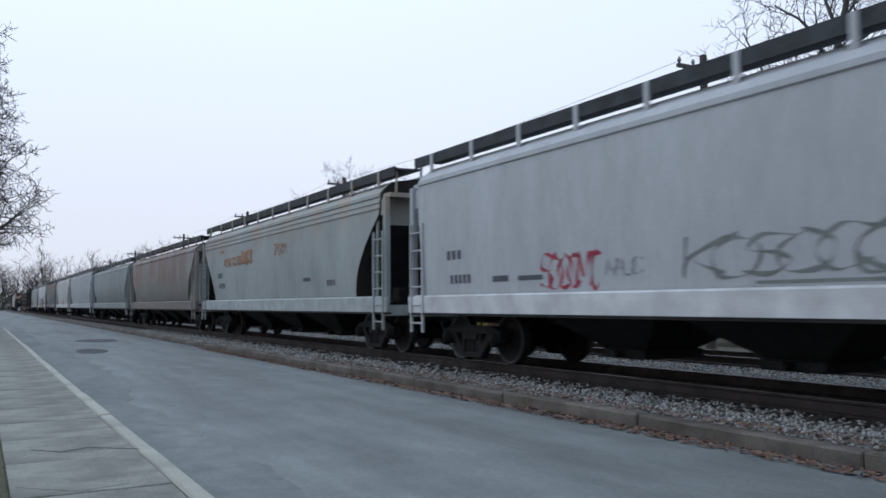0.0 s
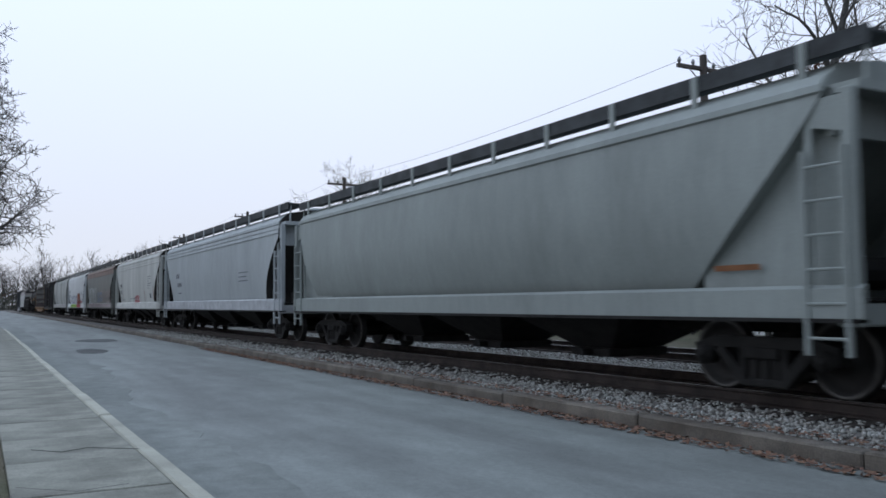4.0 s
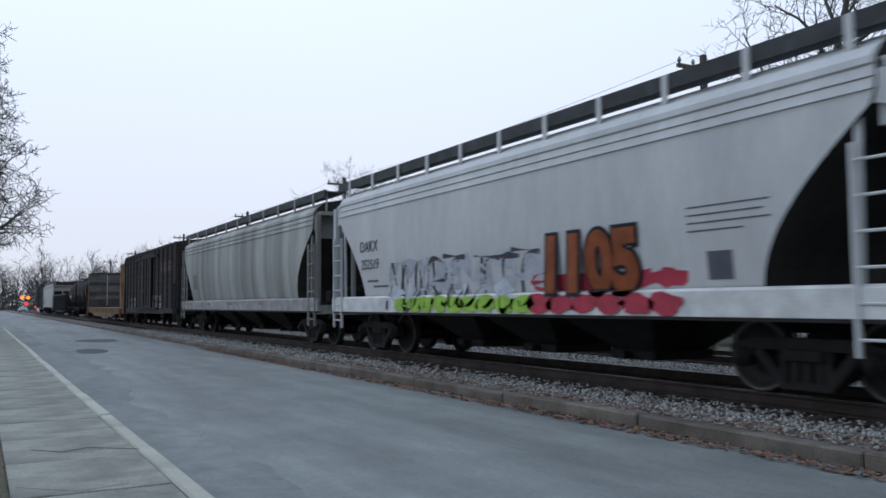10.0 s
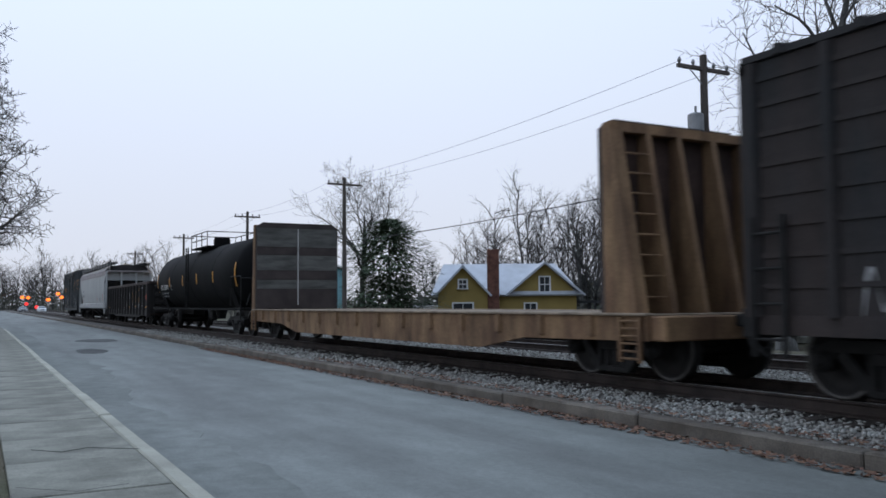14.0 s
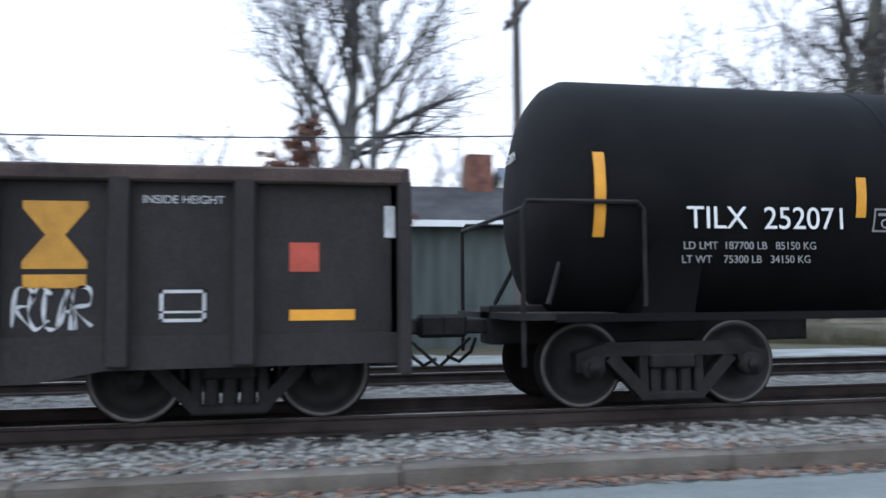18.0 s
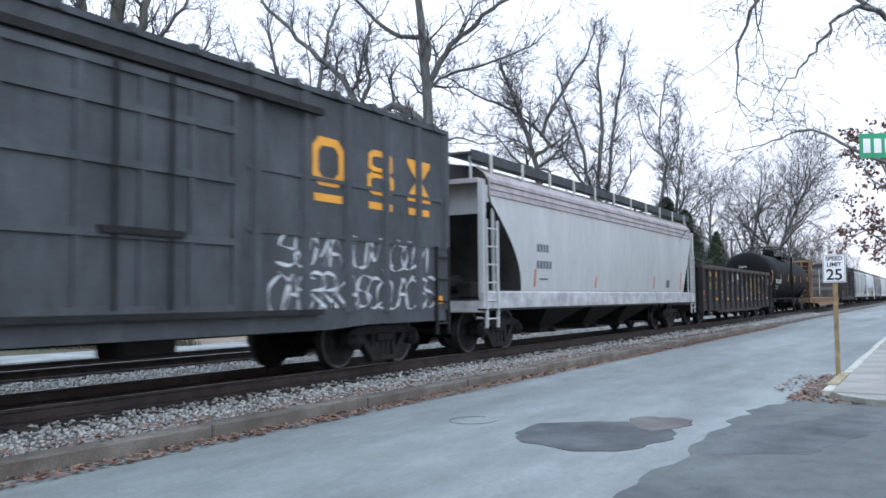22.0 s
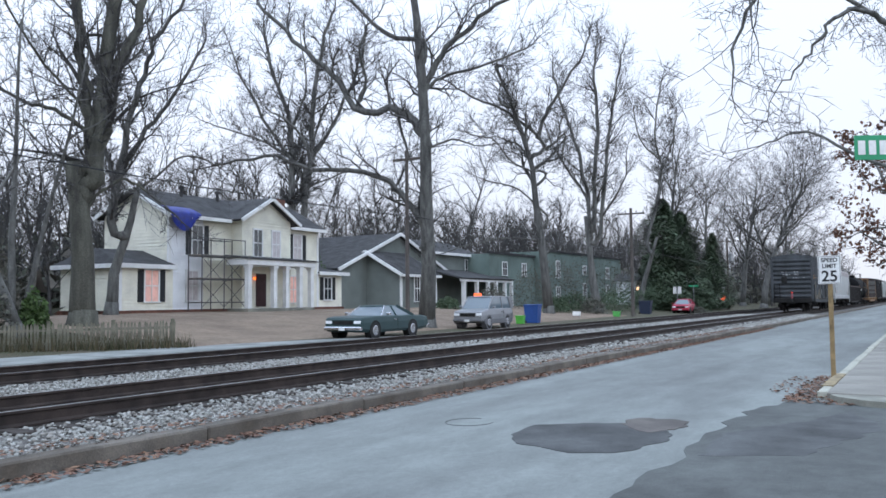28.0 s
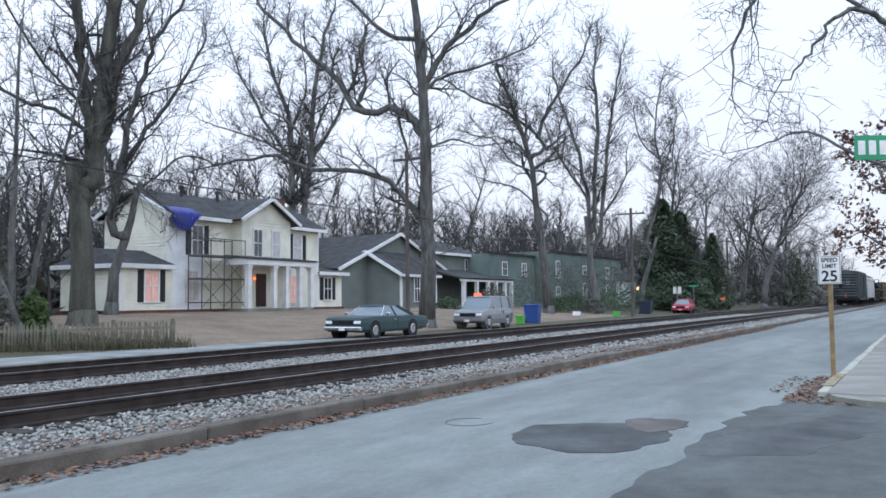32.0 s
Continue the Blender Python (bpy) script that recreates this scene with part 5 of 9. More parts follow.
    lettering(c, "252519", -5.8, 1.92, 0.33, -s(2.05) - 0.012, S_DARK, "dark stencilled number")
    bars(c, "stencil_bar", s, [(-5.5, -4.9, 1.62, 1.67), (-5.2, -4.4, 1.5, 1.54), (4.6, 5.9, 2.3, 2.32), (4.6, 5.8, 2.2, 2.22), (4.6, 5.9, 2.1, 2.12), (4.6, 5.5, 2.0, 2.02), (4.9, 5.3, 1.4, 1.75)], STENCIL)
    g9 = paint("hopper_stained", (0.43, 0.45, 0.42), 0.2, scale=0.8, streak=(1.3, 1, 0.07), col2=(0.16, 0.16, 0.15))
    c, h, s = hopper(8, "grimy grey covered hopper with dark vertical streaks", g9, g9, paint("sill_stained", (0.36, 0.36, 0.35), 0.3), 0.8, (0.7, 0.75))
    bars(c, "placard", s, [(-6.3, -5.6, 1.75, 2.35)], spray("faded_placard", (0.17, 0.18, 0.18)), "faded dark placard patch")
    bars(c, "reflector_stripe", s, [(-6.8, -6.3, 1.12, 1.2), (-3.6, -3.2, 1.12, 1.2), (-0.6, 0.0, 1.12, 1.2), (3.2, 3.7, 1.12, 1.2)], spray("faded_red", (0.34, 0.14, 0.1)), "faded red reflective stripe")
    b1 = paint("boxcar_brown", (0.027, 0.028, 0.03), 0.4, scale=0.9, rough=0.85, col2=(0.052, 0.036, 0.031), streak=(1.4, 1, 0.5))
    b1r = paint("boxcar_roof", (0.03, 0.029, 0.03), 0.4, scale=1.0, rough=0.85)
    c, h, s = boxcar(9, "dark brown boxcar with a closed door and low graffiti", b1, b1r, M_UNDER, 4.2, ribs=(1.3, 1.65, 2.0, 2.35, 2.7, 3.05, 3.4, 3.7))
    scrawl(c, s, -5.9, -3.4, 0.7, 1.5, spray("spray_leaf", (0.12, 0.24, 0.14)), 41, 8, 0.08, label="green and white graffiti")
    scrawl(c, s, -6.2, -3.4, 0.75, 1.55, spray("spray_faded", (0.3, 0.3, 0.3)), 42, 8, 0.03)
    scrawl(c, s, 1.5, 4.3, 0.75, 1.6, spray("spray_sky", (0.19, 0.27, 0.4)), 43, 9, 0.08, label="blue graffiti")
    scrawl(c, s, 1.6, 4.4, 0.8, 1.65, spray("spray_chalk", (0.48, 0.48, 0.5)), 44, 12, 0.035, label="white graffiti")
    scrawl(c, s, 2.2, 2.8, 0.8, 1.6, spray("spray_rose", (0.36, 0.1, 0.15)), 45, 2, 0.07)
    scrawl(c, s, -2.3, -2.0, 0.8, 3.0, S_WHITE, 47, 2, 0.018, label="dripped white paint")
    scrawl(c, s, 3.7, 6.8, 2.6, 3.3, spray("rust_patch", (0.085, 0.036, 0.027)), 46, 9, 0.2, "fill", "rust showing through")
    flat_car(10)
    c, h, s, be, R = tank_car(11)
    c, h, s, be = gondola(12)
    ochre = spray("ochre_letters", (0.5, 0.24, 0.03))
    bay = [be - 0.7] + [be - 1.4 - 1.085 * (k - 0.5) for k in range(1, 14)] + [-be + 0.3]
    for k in (2, 3, 4):
        x = bay[k]
        emblem(c, x, 1.46, 2.06, 0.54, 4 - k, -1.467, ochre)
        bars(c, "logo_bar", s, [(x - 0.26, x + 0.26, 1.29, 1.41)], ochre, "ochre painted bar")
        scrawl(c, s, x - 0.3, x + 0.3, 0.92, 1.3, S_WHITE, 60 + k, 5, 0.02, label="white spray-painted tag")
    for k, tx in ((12, "48"), (11, "53"), (10, "17")):
        lettering(c, tx, bay[k] - 0.26, 1.45, 0.42, -1.466, ochre, "faded ochre stencilled number")
        bars(c, "logo_block", s, [(bay[k] - 0.24, bay[k] - 0.04, 1.95, 2.15), (bay[k] + 0.04, bay[k] + 0.24, 1.95, 2.15)] if k > 10 else [(bay[k] - 0.2, bay[k] + 0.2, 1.28, 1.34)], ochre)
    for k in (0, 3, 5, 7, 9, 11, 14):
        bars(c, "reflector_stripe", s, [(bay[k] - 0.3, bay[k] + 0.3, 0.98, 1.08)], M_YEL, "yellow reflective stripe")
    bars(c, "red_label", s, [(bay[0] - 0.3, bay[0] - 0.03, 1.43, 1.7), (bay[13] - 0.1, bay[13] + 0.15, 1.2, 1.38)], spray("label_red", (0.45, 0.07, 0.04)), "red and orange label")
    x = bay[1]
    bars(c, "stencil_frame", s, [(x - 0.2, x + 0.2, 1.24, 1.27), (x - 0.2, x + 0.2, 0.98, 1.01), (x - 0.2, x - 0.17, 0.98, 1.27), (x + 0.17, x + 0.2, 0.98, 1.27), (x - 0.2, x + 0.2, 1.06, 1.08)], S_WHITE, "white stencilled box")
    lettering(c, "INSIDE HEIGHT", x - 0.36, 2.05, 0.105, -1.466, S_WHITE)
    bars(c, "stencil_bar", s, [(x - 0.3, x + 0.3, 0.68, 0.72), (bay[7] + 0.1, bay[7] + 0.4, 1.9, 2.15), (bay[8] + 0.2, bay[8] + 0.3, 1.8, 2.1), (bay[5] + 0.2, bay[5] + 0.5, 0.65, 0.8)], S_WHITE)
    bars(c, "paint_patch", s, [(be - 0.12, be - 0.02, 1.75, 2.05)], S_WHITE)
    for x0, x1, z0, z1, sd, n in ((bay[9] - 0.4, bay[9] + 0.45, 0.7, 1.9, 51, 2), (bay[8] - 0.42, bay[8] + 0.45, 0.65, 1.95, 52, 2), (bay[7] - 0.42, bay[7] + 0.42, 0.65, 1.9, 53, 2), (bay[10] - 0.4, bay[10] + 0.4, 0.65, 1.3, 50, 2), (bay[6] - 0.35, bay[6] + 0.4, 0.8, 1.6, 54, 5), (bay[5] - 0.35, bay[5] + 0.35, 0.9, 1.9, 55, 6)):
        scrawl(c, s, x0, x1, z0, z1, S_CHALK, sd, n, 0.02, "loop" if sd < 54 else "tag", "white spray-painted loops")
    g13 = paint("hopper_bright", (0.44, 0.45, 0.44), 0.1, scale=0.5, streak=(1, 1, 0.4))
    rust_over(g13, (0.4, 0.27, 0.17), 3.0, 3.6, 0.9, 0.6)
    c, h, s = hopper(13, "clean pale grey covered hopper with orange corner bars", g13, paint("roof_warm", (0.35, 0.31, 0.305), 0.25), paint("sill_bright", (0.5, 0.5, 0.5), 0.3), 0.5, (0.8, 0.5))
    bars(c, "reflector_stripe", s, [(6.68, 6.8, 1.4, 2.0), (3.4, 3.52, 1.4, 1.8), (-6.0, -5.9, 1.4, 1.8), (-2.0, -1.9, 1.4, 1.7)], S_ORANGE, "orange reflective stripe")
    bars(c, "placard", s, [(4.9, 5.3, 1.45, 1.7)], STENCIL)
    bars(c, "stencil_bar", s, [(-5.9, -5.2, 2.2, 2.38), (-5.9, -5.0, 1.82, 2.0), (-5.7, -5.2, 1.56, 1.6)], STENCIL)
    b2 = paint("boxcar_blue_black", (0.085, 0.094, 0.102), 0.3, scale=0.8, rough=0.7, col2=(0.05, 0.056, 0.061))
    c, h, s = boxcar(14, "blue-black boxcar with ochre marks and white and tan graffiti", b2, b2, M_UNDER, 4.5, ribs=(2.1, 2.95))
    be = h - 0.75
    tan = spray("spray_tan", (0.42, 0.33, 0.22))
    bars(c, "ochre_square", s, [(-be + 0.25, -be + 0.6, 1.0, 1.22), (-be + 0.05, -be + 0.35, 2.3, 2.6), (-be + 3.6, -be + 3.9, 0.95, 1.05), (be - 0.5, be - 0.2, 1.05, 1.2), (0.0, 0.25, 0.95, 1.03)], M_YEL, "yellow reflective square")
    for k, x in enumerate((be - 3.6, be - 2.2, be - 1.0)):
        emblem(c, x, 2.86, 3.6, 0.76, k, -1.509, M_YEL)
        bars(c, "logo_bar", s, [(x - 0.34, x + 0.34, 2.62, 2.74)], M_YEL, "ochre painted bar")
    bars(c, "white_strip", lambda z: 1.572, [(-be + 0.04, -be + 0.15, 1.25, 2.2), (-2.3, -2.15, 1.2, 1.8)], S_WHITE, "white reflective strip")
    bars(c, "logo_block", s, [(-be + 0.75, -be + 1.05, 2.55, 2.85), (-be + 1.1, -be + 1.35, 2.55, 2.85), (-be + 1.95, -be + 2.2, 2.55, 2.85), (-be + 2.25, -be + 2.5, 2.55, 2.85)], M_YEL, "ochre painted logo block")
    bars(c, "stencil_bar", s, [(-be + 0.75, -be + 0.85, 1.8, 2.0), (-be + 0.95, -be + 1.12, 1.8, 2.0), (-be + 1.22, -be + 1.4, 1.8, 2.0), (-be + 2.1, -be + 2.3, 1.8, 2.0), (-be + 2.4, -be + 2.6, 1.8, 2.0), (-be + 2.7, -be + 2.9, 1.8, 2.0), (-be + 0.8, -be + 1.5, 1.5, 1.55), (-be + 2.1, -be + 2.8, 1.5, 1.55)], S_WHITE)
    bars(c, "graffiti", s, [(-be + 1.0, -be + 5.2, 0.98, 1.3), (-be + 1.75, -be + 1.95, 1.2, 2.3), (-be + 3.5, -be + 4.6, 1.25, 1.7), (-be + 4.3, -be + 5.0, 1.3, 2.0), (-be + 3.1, -be + 3.35, 1.2, 1.9)], tan, "tan paint fill of a graffiti piece")
    bars(c, "graffiti", s, [(-be + 0.9, -be + 1.7, 1.75, 2.15), (-be + 2.0, -be + 3.0, 1.75, 2.2), (-be + 3.4, -be + 4.7, 1.75, 2.25), (-be + 0.9, -be + 1.7, 1.35, 1.6)], S_DARK, "dark paint block of a graffiti piece")
    scrawl(c, s, -be + 0.8, -be + 6.2, 1.0, 2.35, S_WHITE, 91, 9, 0.035, label="white spray-painted outline")
    scrawl(c, s, -be + 5.0, -be + 6.4, 1.0, 1.8, S_WHITE, 92, 3, 0.06, label="white spray-painted drips")
    scrawl(c, s, 2.4, be - 0.5, 0.98, 1.55, S_WHITE, 93, 15, 0.03, label="white spray-painted tags")
    scrawl(c, s, 2.6, be - 0.8, 1.6, 2.15, S_WHITE, 94, 11, 0.03, label="white spray-painted tags")
    rs = random.Random(17)
    for z, hh in ((3.06, 0.1), (2.83, 0.13), (2.6, 0.07)):
        y = -0.95
        while y < 0.75:
            w = rs.uniform(0.06, 0.2)
            if rs.random() < 0.75:
                part("stencil_bar", Mesh().box(-be - 0.135, -be - 0.125, y, y + w, z + rs.uniform(0, 0.04), z + hh * rs.uniform(0.5, 1.0)), S_CHALK, c, "worn white stencilling")
            y += w + rs.uniform(0.03, 0.12)
    red = mat("marker_red", (0.3, 0.09, 0.1), 0.5, var=0.2, bump=0)
    e = part("rear_marker", Mesh().box(-be - 0.42, -be - 0.3, -0.09, 0.05, 1.0, 1.42, 0.03), red, c, "red rear-end marker unit")
    part("marker_lens", Mesh().tube([(-be - 0.44, -0.02, 1.48), (-be - 0.36, -0.02, 1.48)], 0.06, 12), mat("marker_lens_red", (0.6, 0.04, 0.03), 0.4, var=0, bump=0, emit=0.25), e, "glowing red marker lens")
    return c


LAST = build_train()

# ---------------- trees ----------------


def grow(trunk, crown, p, d, length, rad, level, r, spec):
    """One limb with its side shoots; returns its points. Stout limbs go to the trunk mesh, fine ones to the crown."""
    n = (7, 8, 4, 2, 1)[min(level, 4)]
    pts, radii, q, dd = [Vector(p)], [rad], Vector(p), Vector(d).normalized()
    tip = rad * (0.24 if level else spec.get("taper", 0.22))
    wob = spec.get("wob", 0.2)
    for k in range(n):
        dd = (dd + Vector((r.gauss(0, 1), r.gauss(0, 1), r.gauss(0, 0.8))) * wob * (0.3 if level == 0 else 1.0) + Vector((0, 0, spec.get("lift", 0.07) if level else 0.03))).normalized()
        q = q + dd * (length / n)
        pts.append(q.copy())
        radii.append(rad + (tip - rad) * ((k + 1) / n) ** 0.8)
    (trunk if level <= 1 else crown).tube(pts, radii, 10 if level == 0 else (6 if level == 1 else 3), cap=level <= 1)
    if level >= spec.get("levels", 4):
        return pts
    cnt = spec["kids"][min(level, len(spec["kids"]) - 1)]
    lo = spec.get("clear", 0.35) if level == 0 else 0.15
    a0 = r.uniform(0, 6.28)
    for c in range(cnt):
        u = lo + (1.0 - lo) * (c + r.uniform(0.3, 0.95)) / cnt
        u = min(u, 0.99)
        f = u * n
        i = min(n - 1, int(f))
        pos = pts[i].lerp(pts[i + 1], f - i)
        ax = (pts[i + 1] - pts[i]).normalized()
        o = ax.orthogonal().normalized()
        a = a0 + c * 2.4 + r.uniform(-0.6, 0.6)
        side = (o * math.cos(a) + ax.cross(o) * math.sin(a))
        ang = radians(r.uniform(*spec.get("angle", (30, 60)))) * (0.6 if c == cnt - 1 else 1.0)
        nd = ax * math.cos(ang) + side * math.sin(ang)
        rr = (radii[i] + (radii[i + 1] - radii[i]) * (f - i)) * r.uniform(0.5, 0.78)
        ll = length * r.uniform(0.4, 0.66) * (1.15 - 0.5 * u) * spec.get("reach", 1.0)
        if level == 0:
            ll = spec.get("limb", length * 0.5) * r.uniform(0.75, 1.15) * (1.2 - 0.5 * u)
        grow(trunk, crown, pos, nd, ll, max(rr, spec.get("fine", 0.012)), level + 1, r, spec)
    return pts


def guided(trunk, crown, pts, r0, r1, r, spec):
    """A stout limb bent through given points, rough and knotted between them, with side shoots all along."""
    pts = [Vector(p) for p in pts]
    path, n = [], len(pts)
    for i in range(n - 1):
        a, b, c, d = pts[max(0, i - 1)], pts[i], pts[i + 1], pts[min(n - 1, i + 2)]
        for k in range(4):
            t = k / 4
            p = 0.5 * (2 * b + (c - a) * t + (2 * a - 5 * b + 4 * c - d) * t * t + (3 * b - a - 3 * c + d) * t ** 3)
            path.append(p + Vector((r.gauss(0, 1), r.gauss(0, 1), r.gauss(0, 1))) * min(0.09, r0 * 0.35) * (1 if path else 0))
    path.append(pts[-1])
    m = len(path) - 1
    radii = [r0 + (r1 - r0) * (k / m) ** 0.8 for k in range(m + 1)]
    trunk.tube(path, radii, 8)
    run = 0.0
    for k in range(1, m + 1):
        ax = path[k] - path[k - 1]
        run += ax.length
        if k < m * spec.get("bare", 0.15):
            continue
        while run > 0:
            run -= r.uniform(0.5, 1.1) / spec.get("shoots", 1.6)
            o = ax.normalized().orthogonal().normalized()
            q = r.uniform(0, 6.28)
            side = o * math.cos(q) + ax.normalized().cross(o) * math.sin(q)
            an = radians(r.uniform(30, 75))
            d = ax.normalized() * math.cos(an) + side * math.sin(an) + Vector((0, 0, 0.25))
            big = r.random() < 0.4
            grow(trunk, crown, path[k], d, r.uniform(2.0, 4.0) if big else r.uniform(0.8, 2.0), max(0.016, radii[k] * (0.5 if big else 0.3)), 2, r, spec)
    grow(trunk, crown, path[-1], path[-1] - path[-2], 2.2, r1, 2, r, spec)


def bare_tree(x, y, h, rad, seed, label, twist=None, limbs=(), forks=(), group="", boughs=(), way=0, **spec):
    """A leafless tree. boughs: stout limbs through points (out, up), or (dx, dy, up), after their radii at root and tip; out runs along way, in degrees. limbs: stout limbs given as (height, way in degrees, climb in degrees, length, radius). forks: further stems (dx, dy, lean x, lean y, height, radius)."""
    spec = {"kids": (9, 7, 6, 4), "levels": 4, **spec}
    r = random.Random(seed)
    z0 = height(x, y) - 0.15
    root = thing("bare_tree", label, "tree", pose(x, y, z0), group)
    trunk, crown = Mesh(), Mesh()
    lean = Vector((r.uniform(-0.04, 0.04), r.uniform(-0.04, 0.04), 1)) if twist is None else Vector((*twist, 1))
    trunk.tube([(0, 0, 0), (0, 0, 0.35), Vector(lean) * 0.9], [rad * 1.5, rad * 1.15, rad * 1.0], 10)
    stem = grow(trunk, crown, (0, 0, 0.3), lean, h, rad, 0, r, spec)
    for z, way, climb, ln, rr in limbs:
        a, b = radians(way), radians(climb)
        k = max(i for i in range(len(stem) - 1) if stem[i].z <= z)
        pos = stem[k].lerp(stem[k + 1], min(1.0, (z - stem[k].z) / (stem[k + 1].z - stem[k].z)))
        grow(trunk, crown, pos, (math.cos(a) * math.cos(b), math.sin(a) * math.cos(b), math.sin(b)), ln, rr, 1, r, {**spec, "kids": (9, 9, 6, 4)})
    for dx, dy, lx, ly, hh, rr in forks:
        trunk.tube([(dx, dy, 0), (dx, dy, 0.4)], [rr * 1.4, rr], 9)
        grow(trunk, crown, (dx, dy, 0.2), (lx, ly, 1), hh, rr, 0, r, spec)
    ca, sa = math.cos(radians(way)), math.sin(radians(way))
    wood = [a.lerp(b, k / 4) for a, b in zip(stem, stem[1:]) for k in range(4)]
    for r0, r1, *pts in boughs:
        drift, flat = r.uniform(-0.25, 0.25), len(pts[0]) == 2
        if flat:
            # each bough springs from the wood next to it, a little lower down
            o, up = pts[0]
            near = min(wood, key=lambda w: (w.x * ca + w.y * sa - o) ** 2 + (w.z - up + 0.9) ** 2 * 0.5)
            side = near.y * ca - near.x * sa
            pts = [(p[0] * ca - (side + drift * (p[0] - o)) * sa, p[0] * sa + (side + drift * (p[0] - o)) * ca, p[1]) for p in pts]
            if abs(up - near.z) < 3 and near.z < up - 0.2:
                pts = [tuple(near)] + pts
            ends = [Vector(p) for p in pts]
            wood += [a.lerp(b, k / 6) for a, b in zip(ends, ends[1:]) for k in range(1, 6)]
        guided(trunk, crown, pts, r0, r1, r, spec)
    part("trunk", trunk, spec.get("bark", M_BARK), root, smooth=True, tidy=False)
    part("crown", crown, spec.get("twig", M_TWIG), root, tidy=False)
    return root


# beyond the track, along the gardens
M_MOSSY = mat("mossy_bark", (0.125, 0.125, 0.1), 0.95, var=0.4, scale=1.5, fine=14, bump=0.8, bdist=0.04, col2=(0.055, 0.053, 0.045), streak=(2, 2, 0.4))
bare_tree(23.6, 30.3, 6.8, 0.56, 11, "tall bare tree with three mossy stems behind the picket fence", twist=(0.04, -0.03), kids=(0, 6, 8, 6), clear=0.7, limb=2.5, taper=0.6, way=-37, bark=M_MOSSY,
          boughs=((0.36, 0.16, (0.1, 6.4), (0.1, 9.6), (-0.25, 11.7), (-0.55, 15.0), (-0.8, 18.5)), (0.46, 0.2, (0.35, 7.0), (0.7, 10.5), (1.0, 15.0), (1.2, 20.0)), (0.3, 0.14, (0.75, 10.0), (1.6, 12.0), (2.3, 14.4), (3.1, 17.0)),
                  (0.12, 0.05, (0.0, 8.4), (-1.2, 9.2), (-2.3, 9.5), (-3.8, 10.3), (-5.0, 11.6)), (0.09, 0.04, (0.3, 9.0), (-1.6, 11.0), (-3.2, 13.6)), (0.1, 0.04, (0.4, 5.6), (1.6, 6.4), (2.6, 5.8), (3.6, 5.0))))
bare_tree(29.9, 36.2, 7, 0.34, 15, "bare tree with rising limbs behind the mossy tree", kids=(0, 6, 8, 6), clear=0.7, limb=3, taper=0.4, way=-37,
          boughs=((0.26, 0.08, (0.0, 5.5), (0.5, 9.0), (1.2, 12.2), (1.9, 14.6), (3.4, 17.0)), (0.2, 0.07, (0.2, 7.0), (1.6, 10.0), (3.0, 12.0), (4.6, 15.0)), (0.16, 0.06, (0.1, 6.5), (-0.6, 10.0), (-0.4, 14.0), (-0.2, 18.0)),
                  (0.12, 0.04, (0.1, 6.0), (1.8, 7.2), (3.4, 8.6), (4.8, 8.4))))
bare_tree(19.0, 27.7, 11, 0.2, 12, "slim bare tree leaning over the fence corner", twist=(-0.2, 0.22), limb=4.5, kids=(8, 6, 5, 4))
bare_tree(39.75, 23.15, 23, 0.47, 5, "great bare oak with a heavy crooked limb", kids=(8, 8, 8, 6), clear=0.72, limb=5, wob=0.24, angle=(30, 60), twist=(0.02, -0.01), way=-60,
          boughs=((0.3, 0.09, (0.0, 10.3), (-1.5, 11.9), (-3.7, 12.1), (-5.0, 14.0), (-7.1, 16.0), (-9.3, 18.4)), (0.26, 0.06, (0.0, 5.6), (-1.3, 7.4), (-2.5, 8.4), (-6.0, 9.0), (-8.7, 9.6), (-11.4, 9.1)),
                  (0.13, 0.05, (0.0, 12.6), (0.9, 13.4), (2.7, 13.9), (5.4, 14.9)), (0.24, 0.07, (0.0, 12.8), (0.9, 14.6), (2.1, 15.7), (3.8, 17.0), (7.0, 17.9)), (0.2, 0.06, (0.0, 15.2), (-1.9, 15.5), (-3.3, 16.8), (-4.3, 18.6)),
                  (0.12, 0.05, (-3.7, 12.1), (-3.2, 13.6), (-3.5, 15.4), (-2.9, 16.8)), (0.14, 0.05, (-1.5, 11.9), (-1.2, 10.6), (-0.7, 9.0)), (0.1, 0.04, (0.0, 9.5), (1.4, 10.2), (2.6, 9.8)), (0.12, 0.04, (-6.0, 9.0), (-7.0, 11.0), (-8.6, 12.2))))
bare_tree(56.0, 44.5, 12, 0.5, 21, "spreading bare tree behind the white house", kids=(0, 6, 8, 6), clear=0.8, limb=3, taper=0.4, way=-52, fine=0.016,
          boughs=((0.36, 0.1, (-0.6, 0.5), (-0.9, 11.2), (-1.1, 15.5), (-2.4, 19.8), (-3.3, 24.0)), (0.36, 0.1, (0.3, 10.5), (0.8, 16.4), (1.3, 21.0), (2.4, 25.0)), (0.22, 0.07, (-0.3, 11.5), (-3.2, 15.8), (-4.6, 18.5), (-5.8, 21.5)),
                  (0.22, 0.07, (0.4, 12.0), (3.0, 16.6), (4.6, 20.5), (5.2, 23.0)), (0.16, 0.05, (-0.8, 12.8), (-4.0, 14.4), (-7.5, 15.5)), (0.16, 0.05, (0.6, 14.0), (2.4, 19.0), (2.2, 23.0)), (0.14, 0.05, (-1.1, 15.0), (0.2, 18.6), (-0.2, 23.0))))
